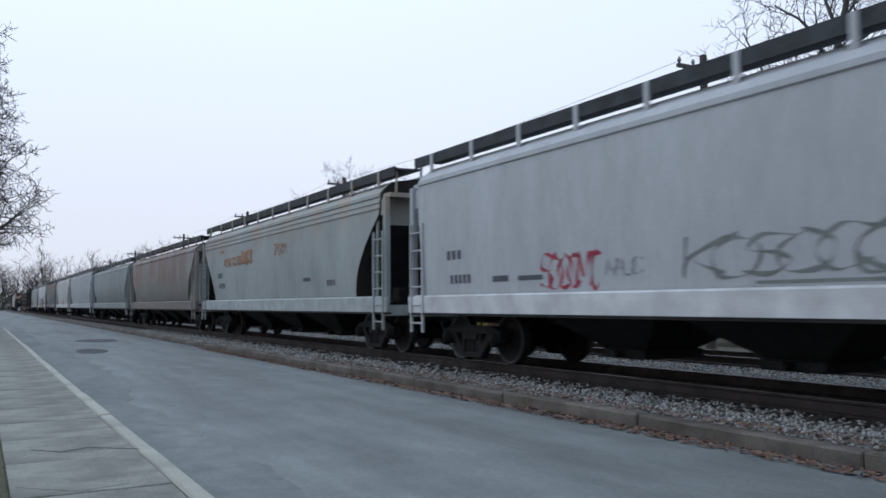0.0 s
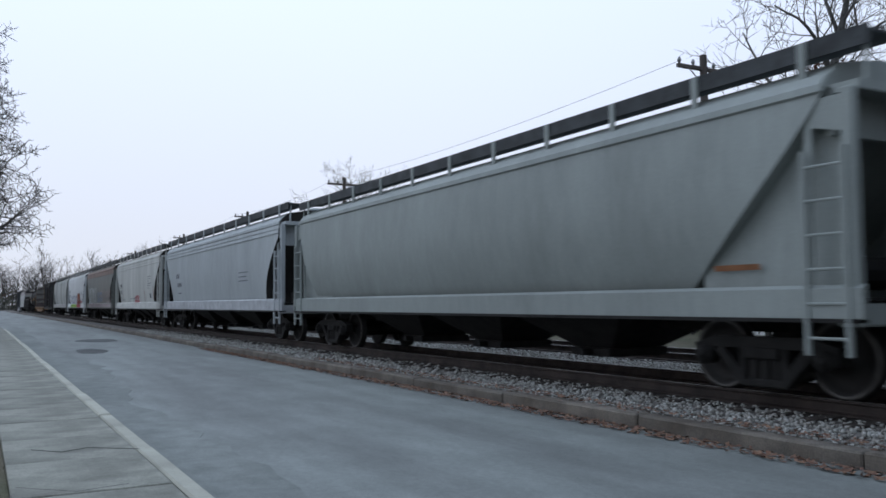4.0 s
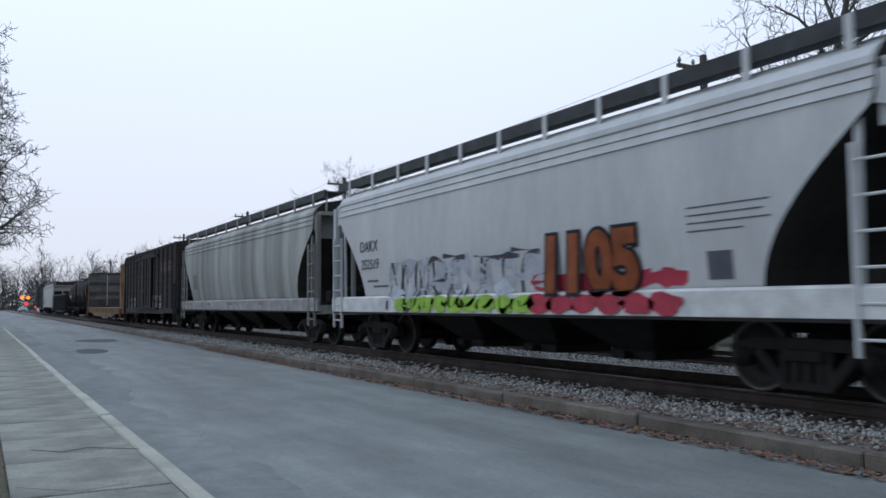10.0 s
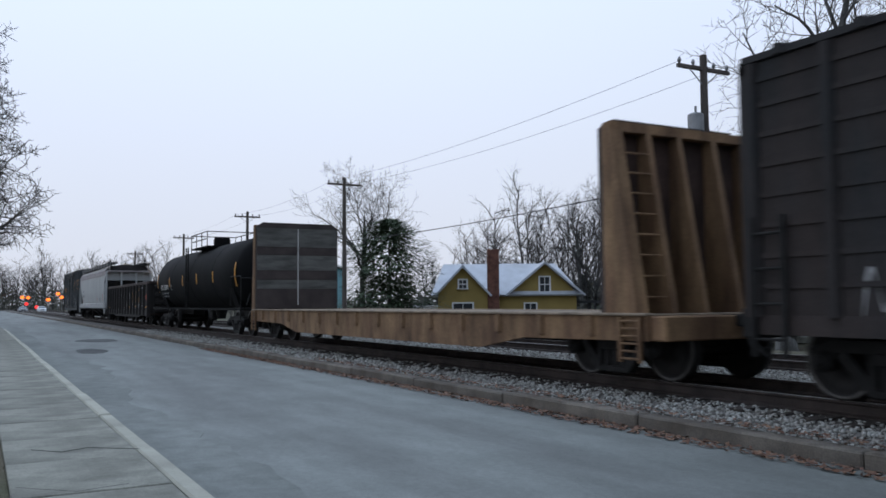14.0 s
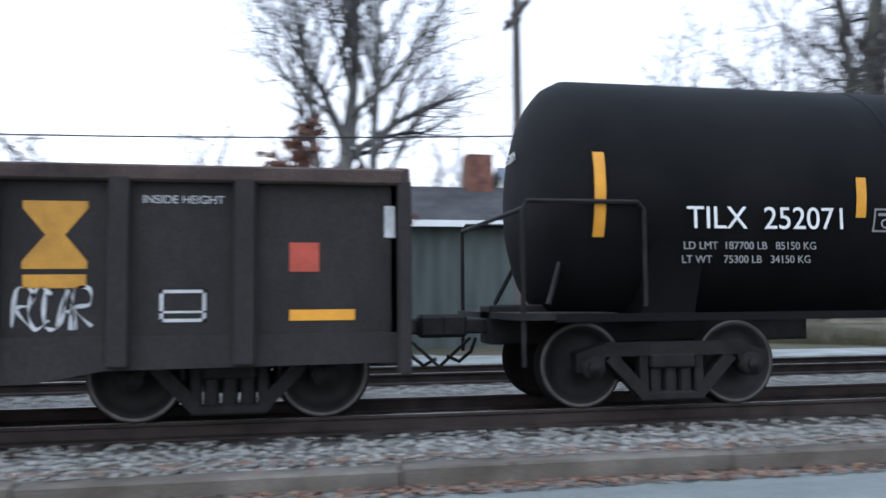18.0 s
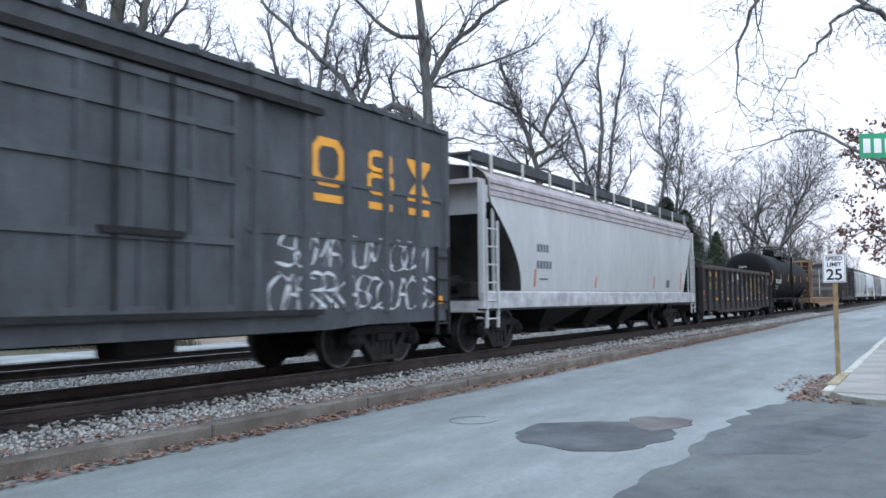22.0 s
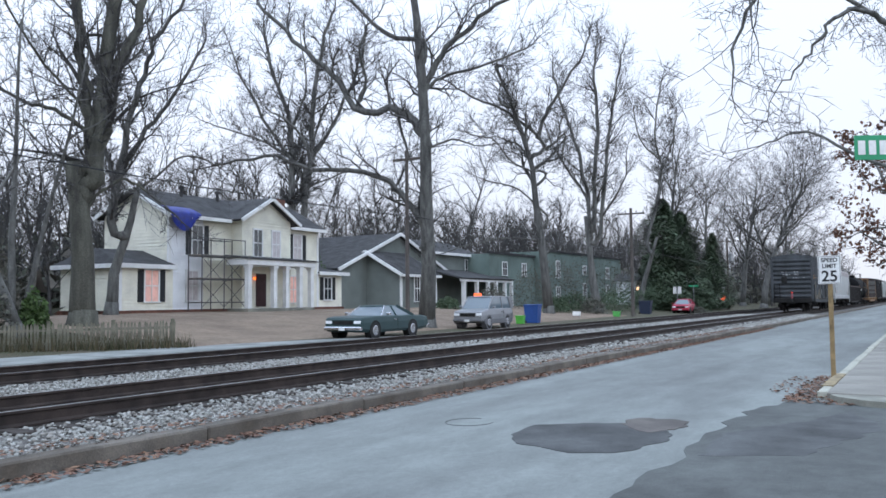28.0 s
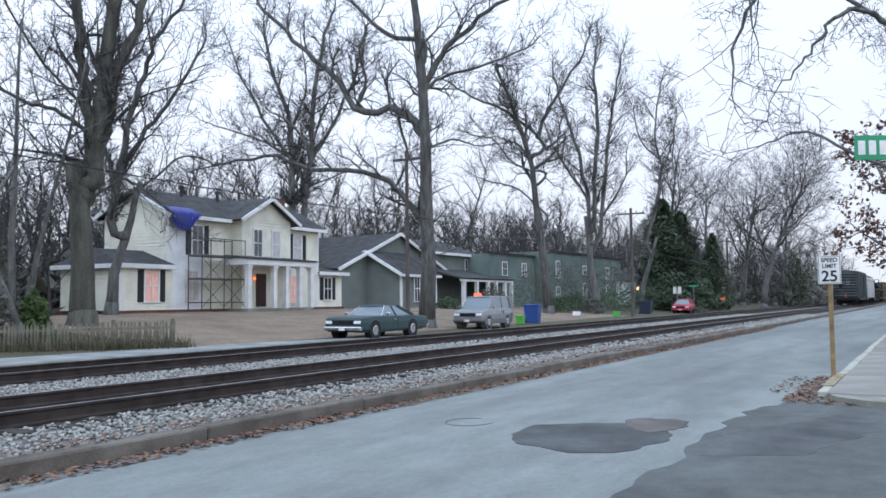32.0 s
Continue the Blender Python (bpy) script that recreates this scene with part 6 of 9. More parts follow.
bare_tree(66.8, 27.0, 21.5, 0.44, 31, "bare tree with rising limbs in front of the green house", kids=(13, 8, 7, 5), clear=0.5, limb=5, wob=0.26, way=-66, fine=0.016,
          boughs=((0.2, 0.06, (-0.3, 14.6), (-3.2, 17.4), (-6.0, 18.8), (-8.8, 20.6)), (0.2, 0.06, (0.0, 17.0), (1.4, 19.4), (3.0, 21.8), (3.8, 24.0)), (0.14, 0.05, (0.0, 8.4), (-2.3, 10.6), (-5.3, 11.6)), (0.14, 0.05, (0.0, 14.0), (1.6, 15.4), (1.4, 13.6), (2.4, 12.6)),
                  (0.14, 0.05, (-0.1, 12.0), (-2.6, 12.8), (-4.6, 15.0), (-6.4, 15.4)), (0.12, 0.04, (0.0, 6.0), (-3.0, 6.6), (-6.5, 6.0), (-9.0, 5.2))))
bare_tree(76.2, 25.9, 9, 0.46, 32, "tall bare tree with several slender stems", kids=(0, 6, 8, 6), clear=0.8, limb=3, taper=0.4, way=-70, fine=0.017,
          boughs=((0.26, 0.08, (-0.5, 8.0), (-1.5, 15.0), (-2.9, 19.6), (-3.8, 23.5)), (0.3, 0.09, (-0.2, 8.5), (0.3, 17.0), (0.1, 22.0), (0.4, 25.5)), (0.26, 0.07, (0.3, 7.6), (1.2, 15.8), (2.0, 21.0), (2.6, 24.5)), (0.14, 0.05, (0.8, 9.5), (2.6, 12.4), (2.9, 15.0)), (0.16, 0.05, (-0.9, 11.0), (-3.6, 15.6), (-4.8, 18.6))))
bare_tree(89.0, 25.6, 8, 0.34, 33, "slim bare tree with a crooked stem by the gate lamp", kids=(0, 6, 8, 6), clear=0.8, limb=3, taper=0.4, twist=(0.05, -0.1), way=-73, fine=0.018,
          boughs=((0.24, 0.07, (0.8, 7.4), (2.0, 11.5), (2.5, 15.6), (1.9, 19.0), (2.7, 24.5)), (0.16, 0.05, (2.4, 14.5), (3.6, 17.5), (4.2, 21.0)), (0.14, 0.05, (2.2, 16.5), (0.4, 18.6), (-0.2, 22.0))))
bare_tree(113, 28.5, 21, 0.4, 34, "bare tree behind the cedars", kids=(13, 8, 6, 4), clear=0.3, limb=8, angle=(25, 50), fine=0.02)
bare_tree(132, 19.5, 19, 0.55, 35, "wide-crowned bare tree by the far street", kids=(14, 9, 7, 5), clear=0.3, limb=12, angle=(35, 60), fine=0.022)
bare_tree(124, 25.0, 18, 0.4, 36, "bare tree among the far houses", kids=(12, 9, 7, 4), limb=8)
bare_tree(2.4, 30.0, 16, 0.42, 39, "bare tree with pale mossy stems beside the railway", kids=(12, 8, 6, 4), limb=6, angle=(20, 45), forks=((0.8, 0.2, 0.06, 0.02, 13, 0.3), (-0.7, 0.3, -0.08, 0.05, 13, 0.25)))
# beside the approach
bare_tree(-26.0, 31.7, 18, 0.42, 51, "dark bare tree beside a utility pole", kids=(13, 8, 7, 4), clear=0.3, limb=6.0, angle=(32, 60), fine=0.016)
bare_tree(-20.0, 40.0, 14, 0.36, 52, "bare tree in a garden", kids=(11, 8, 6, 4), limb=6)
bare_tree(-60.5, 26.0, 8.5, 0.3, 53, "bare tree behind the utility poles", kids=(11, 8, 6, 4), limb=6)
bare_tree(-70, 55, 12, 0.35, 54, "bare tree behind the yellow house", kids=(11, 8, 6, 4), limb=6)
bare_tree(-58, 62, 13, 0.4, 55, "bare tree behind the yellow house", kids=(12, 8, 6, 4), limb=7)
bare_tree(-47, 58, 15, 0.4, 56, "bare tree behind the yellow house", kids=(12, 8, 6, 4), limb=7)
bare_tree(-40.0, -0.9, 11, 0.3, 57, "bare street tree with drooping twigs beside the footway", kids=(14, 10, 8, 5), clear=0.3, limb=3.2, angle=(45, 80), fine=0.017, lift=-0.02)
bare_tree(-54.0, -1.0, 11, 0.3, 58, "bare street tree beside the footway", kids=(14, 10, 8, 5), clear=0.3, limb=3.4, angle=(45, 80), fine=0.017)
bare_tree(-80.0, -1.0, 11, 0.3, 59, "bare street tree far along the footway", kids=(14, 10, 8, 5), clear=0.3, limb=3.6, angle=(45, 80), fine=0.017)
bare_tree(29.5, -1.6, 12.5, 0.3, 61, "bare tree hanging its branches over the street", kids=(15, 9, 7, 4), clear=0.28, limb=4.0, angle=(45, 85), lift=-0.01, wob=0.3, bare=0.45, shoots=0.45,
          boughs=((0.11, 0.02, (0, 0, 7.2), (-1.5, 1.5, 9.2), (-3.0, 2.6, 9.75), (-3.5, 3.2, 9.6), (-3.5, 3.7, 8.9), (-3.5, 4.2, 8.3), (-3.7, 4.8, 7.7)), (0.1, 0.03, (0, 0, 9.0), (-3.2, 3.6, 11.4), (-3.5, 5.2, 10.6), (-3.5, 6.0, 9.3), (-3.5, 6.1, 8.2)),
                  (0.07, 0.02, (0, 0, 4.4), (-2.5, 2.8, 5.6), (-2.5, 3.8, 6.3), (-2.5, 4.6, 6.5), (-2.6, 5.5, 6.2)), (0.08, 0.025, (-1.5, 1.5, 9.2), (-3.5, 4.2, 11.0), (-3.5, 5.4, 11.2), (-3.6, 5.5, 9.6))))
bare_tree(19.9, 29.6, 12.0, 0.17, 40, "young bare forked tree", kids=(6, 5, 4, 3), limb=5, clear=0.45, forks=((0.3, 0, 0.22, -0.2, 11, 0.13),))
bare_tree(141, 24.0, 20, 0.5, 65, "wide-crowned bare tree by the far street", kids=(15, 10, 7, 4), clear=0.3, limb=10, angle=(35, 65))
bare_tree(165, 21.0, 17, 0.4, 67, "bare tree at the far end of the lane", kids=(14, 9, 6, 3), clear=0.2, limb=8, angle=(30, 60))
bare_tree(44, -3.6, 12, 0.3, 62, "bare street tree in the distance", kids=(12, 9, 7, 4), limb=6, angle=(45, 80))


def leafy_oak(x, y, h, seed, label, cols, n=2600, rad=0.28, spread=3.2, low=2.8):
    """A tree that keeps its withered leaves: trunk, limbs and many small curled leaf clumps."""
    r = random.Random(seed)
    root = thing("oak_tree", label, "tree", pose(x, y, height(x, y) - 0.1))
    trunk, crown = Mesh(), Mesh()
    grow(trunk, crown, (0, 0, 0), (0.02, 0.01, 1), h, rad, 0, r, {"kids": (9, 7, 5), "levels": 3, "limb": spread, "clear": 0.3, "angle": (50, 85)})
    part("trunk", trunk, M_BARK, root, smooth=True, tidy=False)
    part("crown", crown, M_TWIG, root, tidy=False)
    leaf = Mesh()
    pts = crown.v
    for k in range(n):
        p = Vector(r.choice(pts))
        if p.z < low:
            continue
        p += Vector((r.gauss(0, 0.14), r.gauss(0, 0.14), r.gauss(0, 0.1) - 0.05))
        s = r.uniform(0.06, 0.14)
        a = Vector((r.gauss(0, 1), r.gauss(0, 1), r.gauss(0, 1))).normalized() * s
        b = Vector((r.gauss(0, 1), r.gauss(0, 1), r.gauss(0, 1))).normalized() * s
        leaf.add([p - a, p + b, p + a, p - b + Vector((0, 0, -0.05))], [(0, 1, 2, 3)])
    tagged(part("leaves", leaf, cols, root, "withered brown leaves", tidy=False), kind="stuff")
    return root


M_DRYLEAF = island_mat("dry_leaves", [(0.13, 0.055, 0.035), (0.2, 0.1, 0.06), (0.09, 0.04, 0.03), (0.17, 0.08, 0.055)])
M_EVERG = island_mat("evergreen_leaves", [(0.06, 0.095, 0.055), (0.1, 0.145, 0.08), (0.075, 0.12, 0.07), (0.12, 0.155, 0.095)])
M_SHRUB = island_mat("shrub_leaves", [(0.05, 0.1, 0.02), (0.08, 0.13, 0.04), (0.045, 0.075, 0.025)])
M_THICKET = island_mat("thicket_leaves", [(0.1, 0.105, 0.085), (0.15, 0.14, 0.115), (0.085, 0.1, 0.075), (0.17, 0.15, 0.13)])
M_LITTER = island_mat("fallen_leaves", [(0.2, 0.1, 0.06), (0.13, 0.065, 0.045), (0.27, 0.16, 0.1), (0.16, 0.085, 0.065)])
leafy_oak(54, -0.8, 9.5, 71, "oak keeping its withered red-brown leaves above the footway", M_DRYLEAF, 3000, spread=4.2, low=3.4)
leafy_oak(-66, -1.0, 5.0, 74, "low oak with withered leaves beside the footway", M_DRYLEAF, 2200, 0.14, 2.6, 1.0)
leafy_oak(0.6, 24.2, 4.4, 72, "small oak with withered russet leaves beside the railway", M_DRYLEAF, 3500, 0.16, 3.0, 1.2)
leafy_oak(-19.5, 27.5, 9.0, 73, "oak with withered leaves before the white house", M_DRYLEAF, 2500, 0.2, 3.5, 3.0)


def conifer(x, y, h, w, seed, label, n=2600, low=0.3, blunt=0.75):
    """An evergreen: a stem and many short drooping sprays, denser towards the middle."""
    r = random.Random(seed)
    root = thing("evergreen_tree", label, "tree", pose(x, y, height(x, y) - 0.1))
    part("trunk", Mesh().tube([(0, 0, 0), (0, 0, h * 0.9)], [0.18, 0.03], 7), M_BARK, root)
    m = Mesh()
    lobes = [(r.uniform(0, 6.28), r.uniform(0.75, 1.15)) for _ in range(7)]
    for k in range(n):
        u = low / h + (1 - low / h) * r.random() ** 1.25
        a = r.uniform(0, 6.28)
        edge = w * (1 - u) ** blunt * min(1.0, 0.45 + u * 5) * (0.8 + 0.2 * math.sin(3 * a + lobes[int(u * 6)][0])) * lobes[int(u * 6)][1]
        rr = edge * math.sqrt(r.uniform(0.15, 1.0))
        p = Vector((rr * math.cos(a), rr * math.sin(a), u * h))
        out = Vector((math.cos(a), math.sin(a), r.uniform(-0.2, 0.7))).normalized()
        s = r.uniform(0.2, 0.42)
        sd = out.cross(Vector((0, 0, 1))).normalized() * s * 0.3
        m.add([p - sd, p + out * s + Vector((0, 0, -0.08)), p + sd, p - out * s * 0.5 + Vector((0, 0, 0.1))], [(0, 1, 2, 3)])
    tagged(part("foliage", m, M_EVERG, root, "dark evergreen foliage", tidy=False), kind="stuff")
    return root


conifer(96.6, 25.0, 12.8, 6.2, 81, "broad dark cedar beside the tracks", 24000, blunt=0.6)
conifer(102.2, 24.2, 11.8, 6.0, 82, "broad dark cedar beside the tracks", 20000, blunt=0.6)
conifer(113, 22.8, 10.0, 4.2, 83, "narrow dark cedar beside the lane", 10000, blunt=0.7)
conifer(150, 16.5, 8.0, 3.0, 84, "dark cedar at the far end of the track", 2000, blunt=0.6)
conifer(162, 19, 10.0, 4.0, 85, "dark cedar at the far end of the track", 2500, blunt=0.6)
conifer(-56.8, 26.6, 8.2, 6.0, 86, "rounded dark evergreen behind the tracks", 11000, blunt=0.45)
conifer(-31.5, 37, 11.5, 4.4, 87, "dark pine beside the utility pole", 20000, 2.5, blunt=0.55)
conifer(-35.5, 39, 10.0, 4.0, 88, "dark pine beside the utility pole", 16000, 2.5, blunt=0.55)
conifer(27.8, 47.0, 12.0, 3.0, 89, "dark pine behind the houses", 3000, 6.0, blunt=0.5)


def sapling(seed):
    """A light leafless tree, 12 m high: stem, limbs, twigs and sprays, as arrays of points and triangles."""
    r = random.Random(seed)
    V, F = [], []

    def spike(p, q, w0, w1, flat):
        d = (q - p).normalized()
        o = d.orthogonal().normalized()
        o = o * math.cos(seed + len(V)) + d.cross(o) * math.sin(seed + len(V))
        k = len(V)
        if flat:
            V.extend([p - o * w0, p + o * w0, q])
            F.append((k, k + 1, k + 2))
            return
        b = d.cross(o)
        ring = [o, -o * 0.5 + b * 0.86, -o * 0.5 - b * 0.86]
        V.extend([p + e * w0 for e in ring] + [q + e * w1 for e in ring])
        for a in range(3):
            c = (a + 1) % 3
            F.extend([(k + a, k + c, k + c + 3), (k + a, k + c + 3, k + a + 3)])

    stem, d = [Vector((0, 0, 0))], Vector((0, 0, 1))
    for k in range(5):
        d = (d + Vector((r.gauss(0, 0.1), r.gauss(0, 0.1), 0))).normalized()
        stem.append(stem[-1] + d * 2.3)
        spike(stem[-2], stem[-1], 0.17 - 0.03 * k, 0.14 - 0.03 * k, False)
    for c in range(13):
        u = 1.0 + 3.9 * c / 12
        i = min(4, int(u))
        p = stem[i].lerp(stem[i + 1], u - i)
        a, b = c * 2.4 + r.uniform(-0.5, 0.5), radians(r.uniform(28, 70))
        d = Vector((math.cos(a) * math.cos(b), math.sin(a) * math.cos(b), math.sin(b)))
        ln = r.uniform(3.0, 5.2) * (1.25 - 0.16 * u)
        for s in range(3):
            d2 = (d + Vector((r.gauss(0, 0.2), r.gauss(0, 0.2), r.gauss(0, 0.15) + 0.06))).normalized()
            q = p + d2 * ln / 3
            spike(p, q, 0.06 - 0.017 * s, 0.043 - 0.014 * s, False)
            for t in range(3):
                e = (d2 + Vector((r.gauss(0, 0.6), r.gauss(0, 0.6), r.gauss(0, 0.4) + 0.2))).normalized()
                g = p.lerp(q, r.random())
                h = g + e * r.uniform(0.8, 1.8)
                spike(g, h, 0.02, 0, True)
                for w in range(3):
                    e2 = (e + Vector((r.gauss(0, 0.6), r.gauss(0, 0.6), r.gauss(0, 0.4) + 0.1))).normalized()
                    g2 = g.lerp(h, r.uniform(0.2, 1))
                    spike(g2, g2 + e2 * r.uniform(0.4, 1.0), 0.014, 0, True)
            p, d = q, d2
    return np.array([tuple(v) for v in V]), np.array(F)


def far_woods():
    """Leafless woods behind the gardens: a few saplings, repeated at random."""
    r = random.Random(99)
    kinds = [sapling(200 + s) for s in range(6)]
    areas = [(330, -10, 200, 53, 85, 1.05), (150, 60, 240, 48, 80, 1.15), (150, 116, 260, 29, 50, 0.95), (70, 145, 300, 20, 30, 0.95), (190, -85, -14, 46, 74, 0.95), (40, -130, -70, 45, 90, 0.8), (120, -400, -290, -30, 60, 1.3),
             (80, -290, -140, 24, 60, 0.95), (25, -290, -90, -40, -8, 0.9), (50, 130, 330, -40, -6, 0.8), (35, 22, 42, 46, 60, 0.8), (12, 18, 27, 36, 46, 0.55)]
    V, F, base = [], [], 0
    for n, x0, x1, y0, y1, big in areas:
        for k in range(n):
            x, y = r.uniform(x0, x1), r.uniform(y0, y1)
            v, f = kinds[r.randrange(6)]
            a, s = r.uniform(0, 6.28), r.uniform(0.75, 1.25) * big
            ca, sa = math.cos(a), math.sin(a)
            w = v @ np.array([(ca, sa, 0), (-sa, ca, 0), (0, 0, 1)]) * (s, s, s * r.uniform(0.8, 1.15)) + (x, y, height(x, y) - 0.2)
            V.append(w)
            F.append(f + base)
            base += len(w)
    me = tri_mesh("far_woods", np.concatenate(V), np.concatenate(F))
    me.materials.append(M_TWIG)
    tagged(new("far_woods", me), "leafless grey-brown woods behind the houses", "woods", kind="stuff")
    # dense evergreen and bramble undergrowth at the wood's foot
    q = np.random.default_rng(5)
    V = []
    for n, x0, x1, y0, y1, h in ((16000, -10, 200, 56, 80, 9.0), (9000, 118, 300, 27, 50, 8.0), (4000, 150, 330, 17, 24, 7.0), (6000, -85, -14, 56, 78, 5.0), (8000, -400, -290, -30, 60, 10.0), (4000, -290, -160, 26, 50, 5.5), (5000, 20, 36, 46, 56, 5.0), (2500, 19, 27, 38, 46, 3.0), (3000, 130, 330, -40, -8, 5.0), (2500, -130, -70, 50, 80, 5.0)):
        x, y = q.uniform(x0, x1, n), q.uniform(y0, y1, n)
        top = h * (0.65 + 0.35 * np.sin(x * 0.21 + y * 0.13) * np.sin(x * 0.057 + 1.3))
        p = np.stack([x, y, q.uniform(0, 1, n) ** 1.3 * top], 1)
        d = q.normal(0, 1, (n, 3, 3)) * 0.42
        V.append(p[:, None] + d)
    V = np.concatenate(V).reshape(-1, 3)
    me = tri_mesh("far_undergrowth", V, np.arange(len(V)).reshape(-1, 3))
    me.materials.append(M_THICKET)
    tagged(new("far_undergrowth", me), "dark thicket at the foot of the far woods", "undergrowth", kind="stuff")


far_woods()


def shrubbery(name, spots, seed, material, label, n=260):
    """Low bushes: upright shoots with small leaves, uneven in outline."""
    r = random.Random(seed)
    m = Mesh()
    for x, y, w, h in spots:
        for k in range(n):
            a, q = r.uniform(0, 6.28), math.sqrt(r.random())
            zz = r.random() ** 0.8
            p = Vector((x + w * q * math.cos(a) * (1 - 0.4 * zz), y + w * q * math.sin(a) * (1 - 0.4 * zz), height(x, y) + h * zz * (1 - 0.35 * q) * r.uniform(0.8, 1.1)))
            s = r.uniform(0.035, 0.1)
            b, c = Vector((r.gauss(0, 1), r.gauss(0, 1), r.gauss(0, 1))).normalized() * s, Vector((r.gauss(0, 1), r.gauss(0, 1), r.gauss(0, 1))).normalized() * s
            m.add([p - b, p + c, p + b, p - c], [(0, 1, 2, 3)])
    return tagged(part(name, m, material, None, label, tidy=False), category="shrubs", kind="stuff")


shrubbery("green_shrubs", [(19.6, 27.8, 0.7, 1.9), (54, 41.5, 2.0, 4.6), (56.5, 43, 2.2, 4.4)], 5, M_SHRUB, "fresh green shrubs by the house", 1300)
shrubbery("dark_shrubs", [(0.8, 27, 1.6, 3.4), (10.5, 27.5, 2.2, 3.6), (-2, 28, 2.5, 3.6), (82, 27, 3, 2.4), (87, 26.5, 3.5, 3.2), (92, 24.5, 3.5, 3.5), (97, 22.5, 3, 2.4), (70, 27.5, 1.5, 1.6), (60, 33, 1.3, 1.2), (78, 29, 2, 2), (102, 22.5, 3, 3)], 6, M_EVERG, "dark overgrown shrubs at the garden edge", 1700)
shrubbery("brown_shrubs", [(15.6, 27.0, 1.4, 1.8), (17.4, 28.6, 1.5, 2.6), (18.6, 31.0, 1.8, 3.6), (20.5, 34, 2.2, 4.6), (22.5, 37.5, 2.4, 5.4), (25.5, 41, 2.6, 6.0), (71, 31.5, 2.5, 4.6), (76, 31, 2.6, 5.6), (81, 30.5, 3, 6), (86, 30, 3, 5.6), (91, 29.5, 3, 5.6), (62, 31, 1.6, 2.4), (12, 30, 3, 2.4), (1, 35, 3, 2), (72.5, 26.2, 1.4, 1.7), (90, 21.5, 1.5, 0.8), (-48, 52, 4, 3), (-40, 46, 3, 2.5), (-66, 50, 4, 3)], 7, M_THICKET, "bare brown undergrowth", 1300)


def litter(name, areas, n, seed, label):
    """Fallen leaves, lying flat."""
    r = random.Random(seed)
    m = Mesh()
    for x0, x1, y0, y1, w in areas:
        for k in range(int(n * w)):
            x, y = r.uniform(x0, x1), r.uniform(y0, y1)
            z = (0.0 if ROAD0 < y < ROAD1 else (height(x, y) if y > 17 else (0.18 if y > ROAD1 else 0.0))) + r.uniform(0.008, 0.03)
            a, s = r.uniform(0, 6.28), r.uniform(0.02, 0.05)
            ca, sa = math.cos(a) * s, math.sin(a) * s
            m.add([(x - ca, y - sa, z), (x + sa * 0.6, y - ca * 0.6, z + r.uniform(0, 0.02)), (x + ca, y + sa, z + r.uniform(0, 0.02)), (x - sa * 0.6, y + ca * 0.6, z)], [(0, 1, 2, 3)])
    return tagged(part(name, m, M_LITTER, None, label, tidy=False), category="leaves", kind="stuff")


litter("fallen_leaves_kerb", [(-30, 45, 6.72, 7.06, 3.2), (-20, 40, 7.2, 7.5, 0.9), (13.3, 14.6, 1.0, 2.0, 0.1), (13.4, 19.0, -1.2, 0.2, 0.1), (14.6, 17.6, 1.7, 2.4, 0.06), (13.6, 18.0, 1.62, 1.95, 0.1)], 3500, 3, "brown fallen leaves along the kerb")
litter("fallen_leaves_garden", [(22, 48, 22, 36, 1.6), (48, 75, 22, 34, 0.6), (12, 22, 20, 24, 0.1)], 5000, 4, "brown fallen leaves over the garden slope")
structure("yard_litter", Mesh().add([(x, y, height(x, y) + 0.1 * (y > 22.3)) for y in (21.9, 22.8, 24, 26, 28, 31, 34, 37, 38.3) for x in (21.3, 24, 27, 30, 34, 38, 42, 46, 50, 56, 64, 74)],
                                    [(j * 12 + i, j * 12 + i + 1, j * 12 + i + 13, j * 12 + i + 12) for j in range(8) for i in range(11)]), M_LEAF, "garden slope strewn with dry brown leaves", True)
structure("far_street_branch", Mesh().prism([(2, 27.0), (9, 26.0), (15.8, 24.4), (21.4, 22.9), (25.7, 22.0), (31, 20.5), (31, 20.38), (2, 20.38)], -0.4, 0.012, "z"), mat("pale_lane", (0.28, 0.295, 0.28), 0.95, var=0.3, scale=0.8, fine=40, bump=0.4), "pale lane widening beside the picket fence")
structure("far_street", Mesh().box(-420, 420, 17.3, 20.4, -0.3, -0.03), mat("pale_gravel", (0.42, 0.42, 0.41), 0.95, var=0.3, scale=0.6, fine=40, bump=0.4), "pale narrow lane beyond the tracks")

# ---------------- houses ----------------
M_CLAP = mat("cream_clapboard", (0.84, 0.82, 0.7), 0.8, var=0.15, scale=0.8, fine=18, bump=0.1)
M_CLAPW = mat("white_clapboard", (0.84, 0.86, 0.88), 0.8, var=0.12, scale=0.8, fine=18, bump=0.1)
M_TRIM = mat("white_trim", (0.74, 0.75, 0.74), 0.7, var=0.1, scale=2, fine=30, bump=0.05)
M_SHING = mat("dark_shingles", (0.06, 0.06, 0.062), 0.95, var=0.35, scale=1.5, fine=22, bump=0.6, bdist=0.02)
M_SHUT = mat("black_shutter", (0.02, 0.022, 0.025), 0.7, var=0.2, scale=4, fine=30, bump=0.1)
M_GLASS = mat("dark_window_glass", (0.035, 0.04, 0.045), 0.08, var=0.1, scale=2, fine=10, bump=0, spec=0.8)
M_GLOW = mat("lit_curtain", (0.85, 0.5, 0.42), 0.8, var=0.15, scale=3, fine=10, bump=0, emit=0.08)
M_CURT = mat("pale_curtain", (0.6, 0.55, 0.55), 0.8, var=0.15, scale=3, fine=10, bump=0)
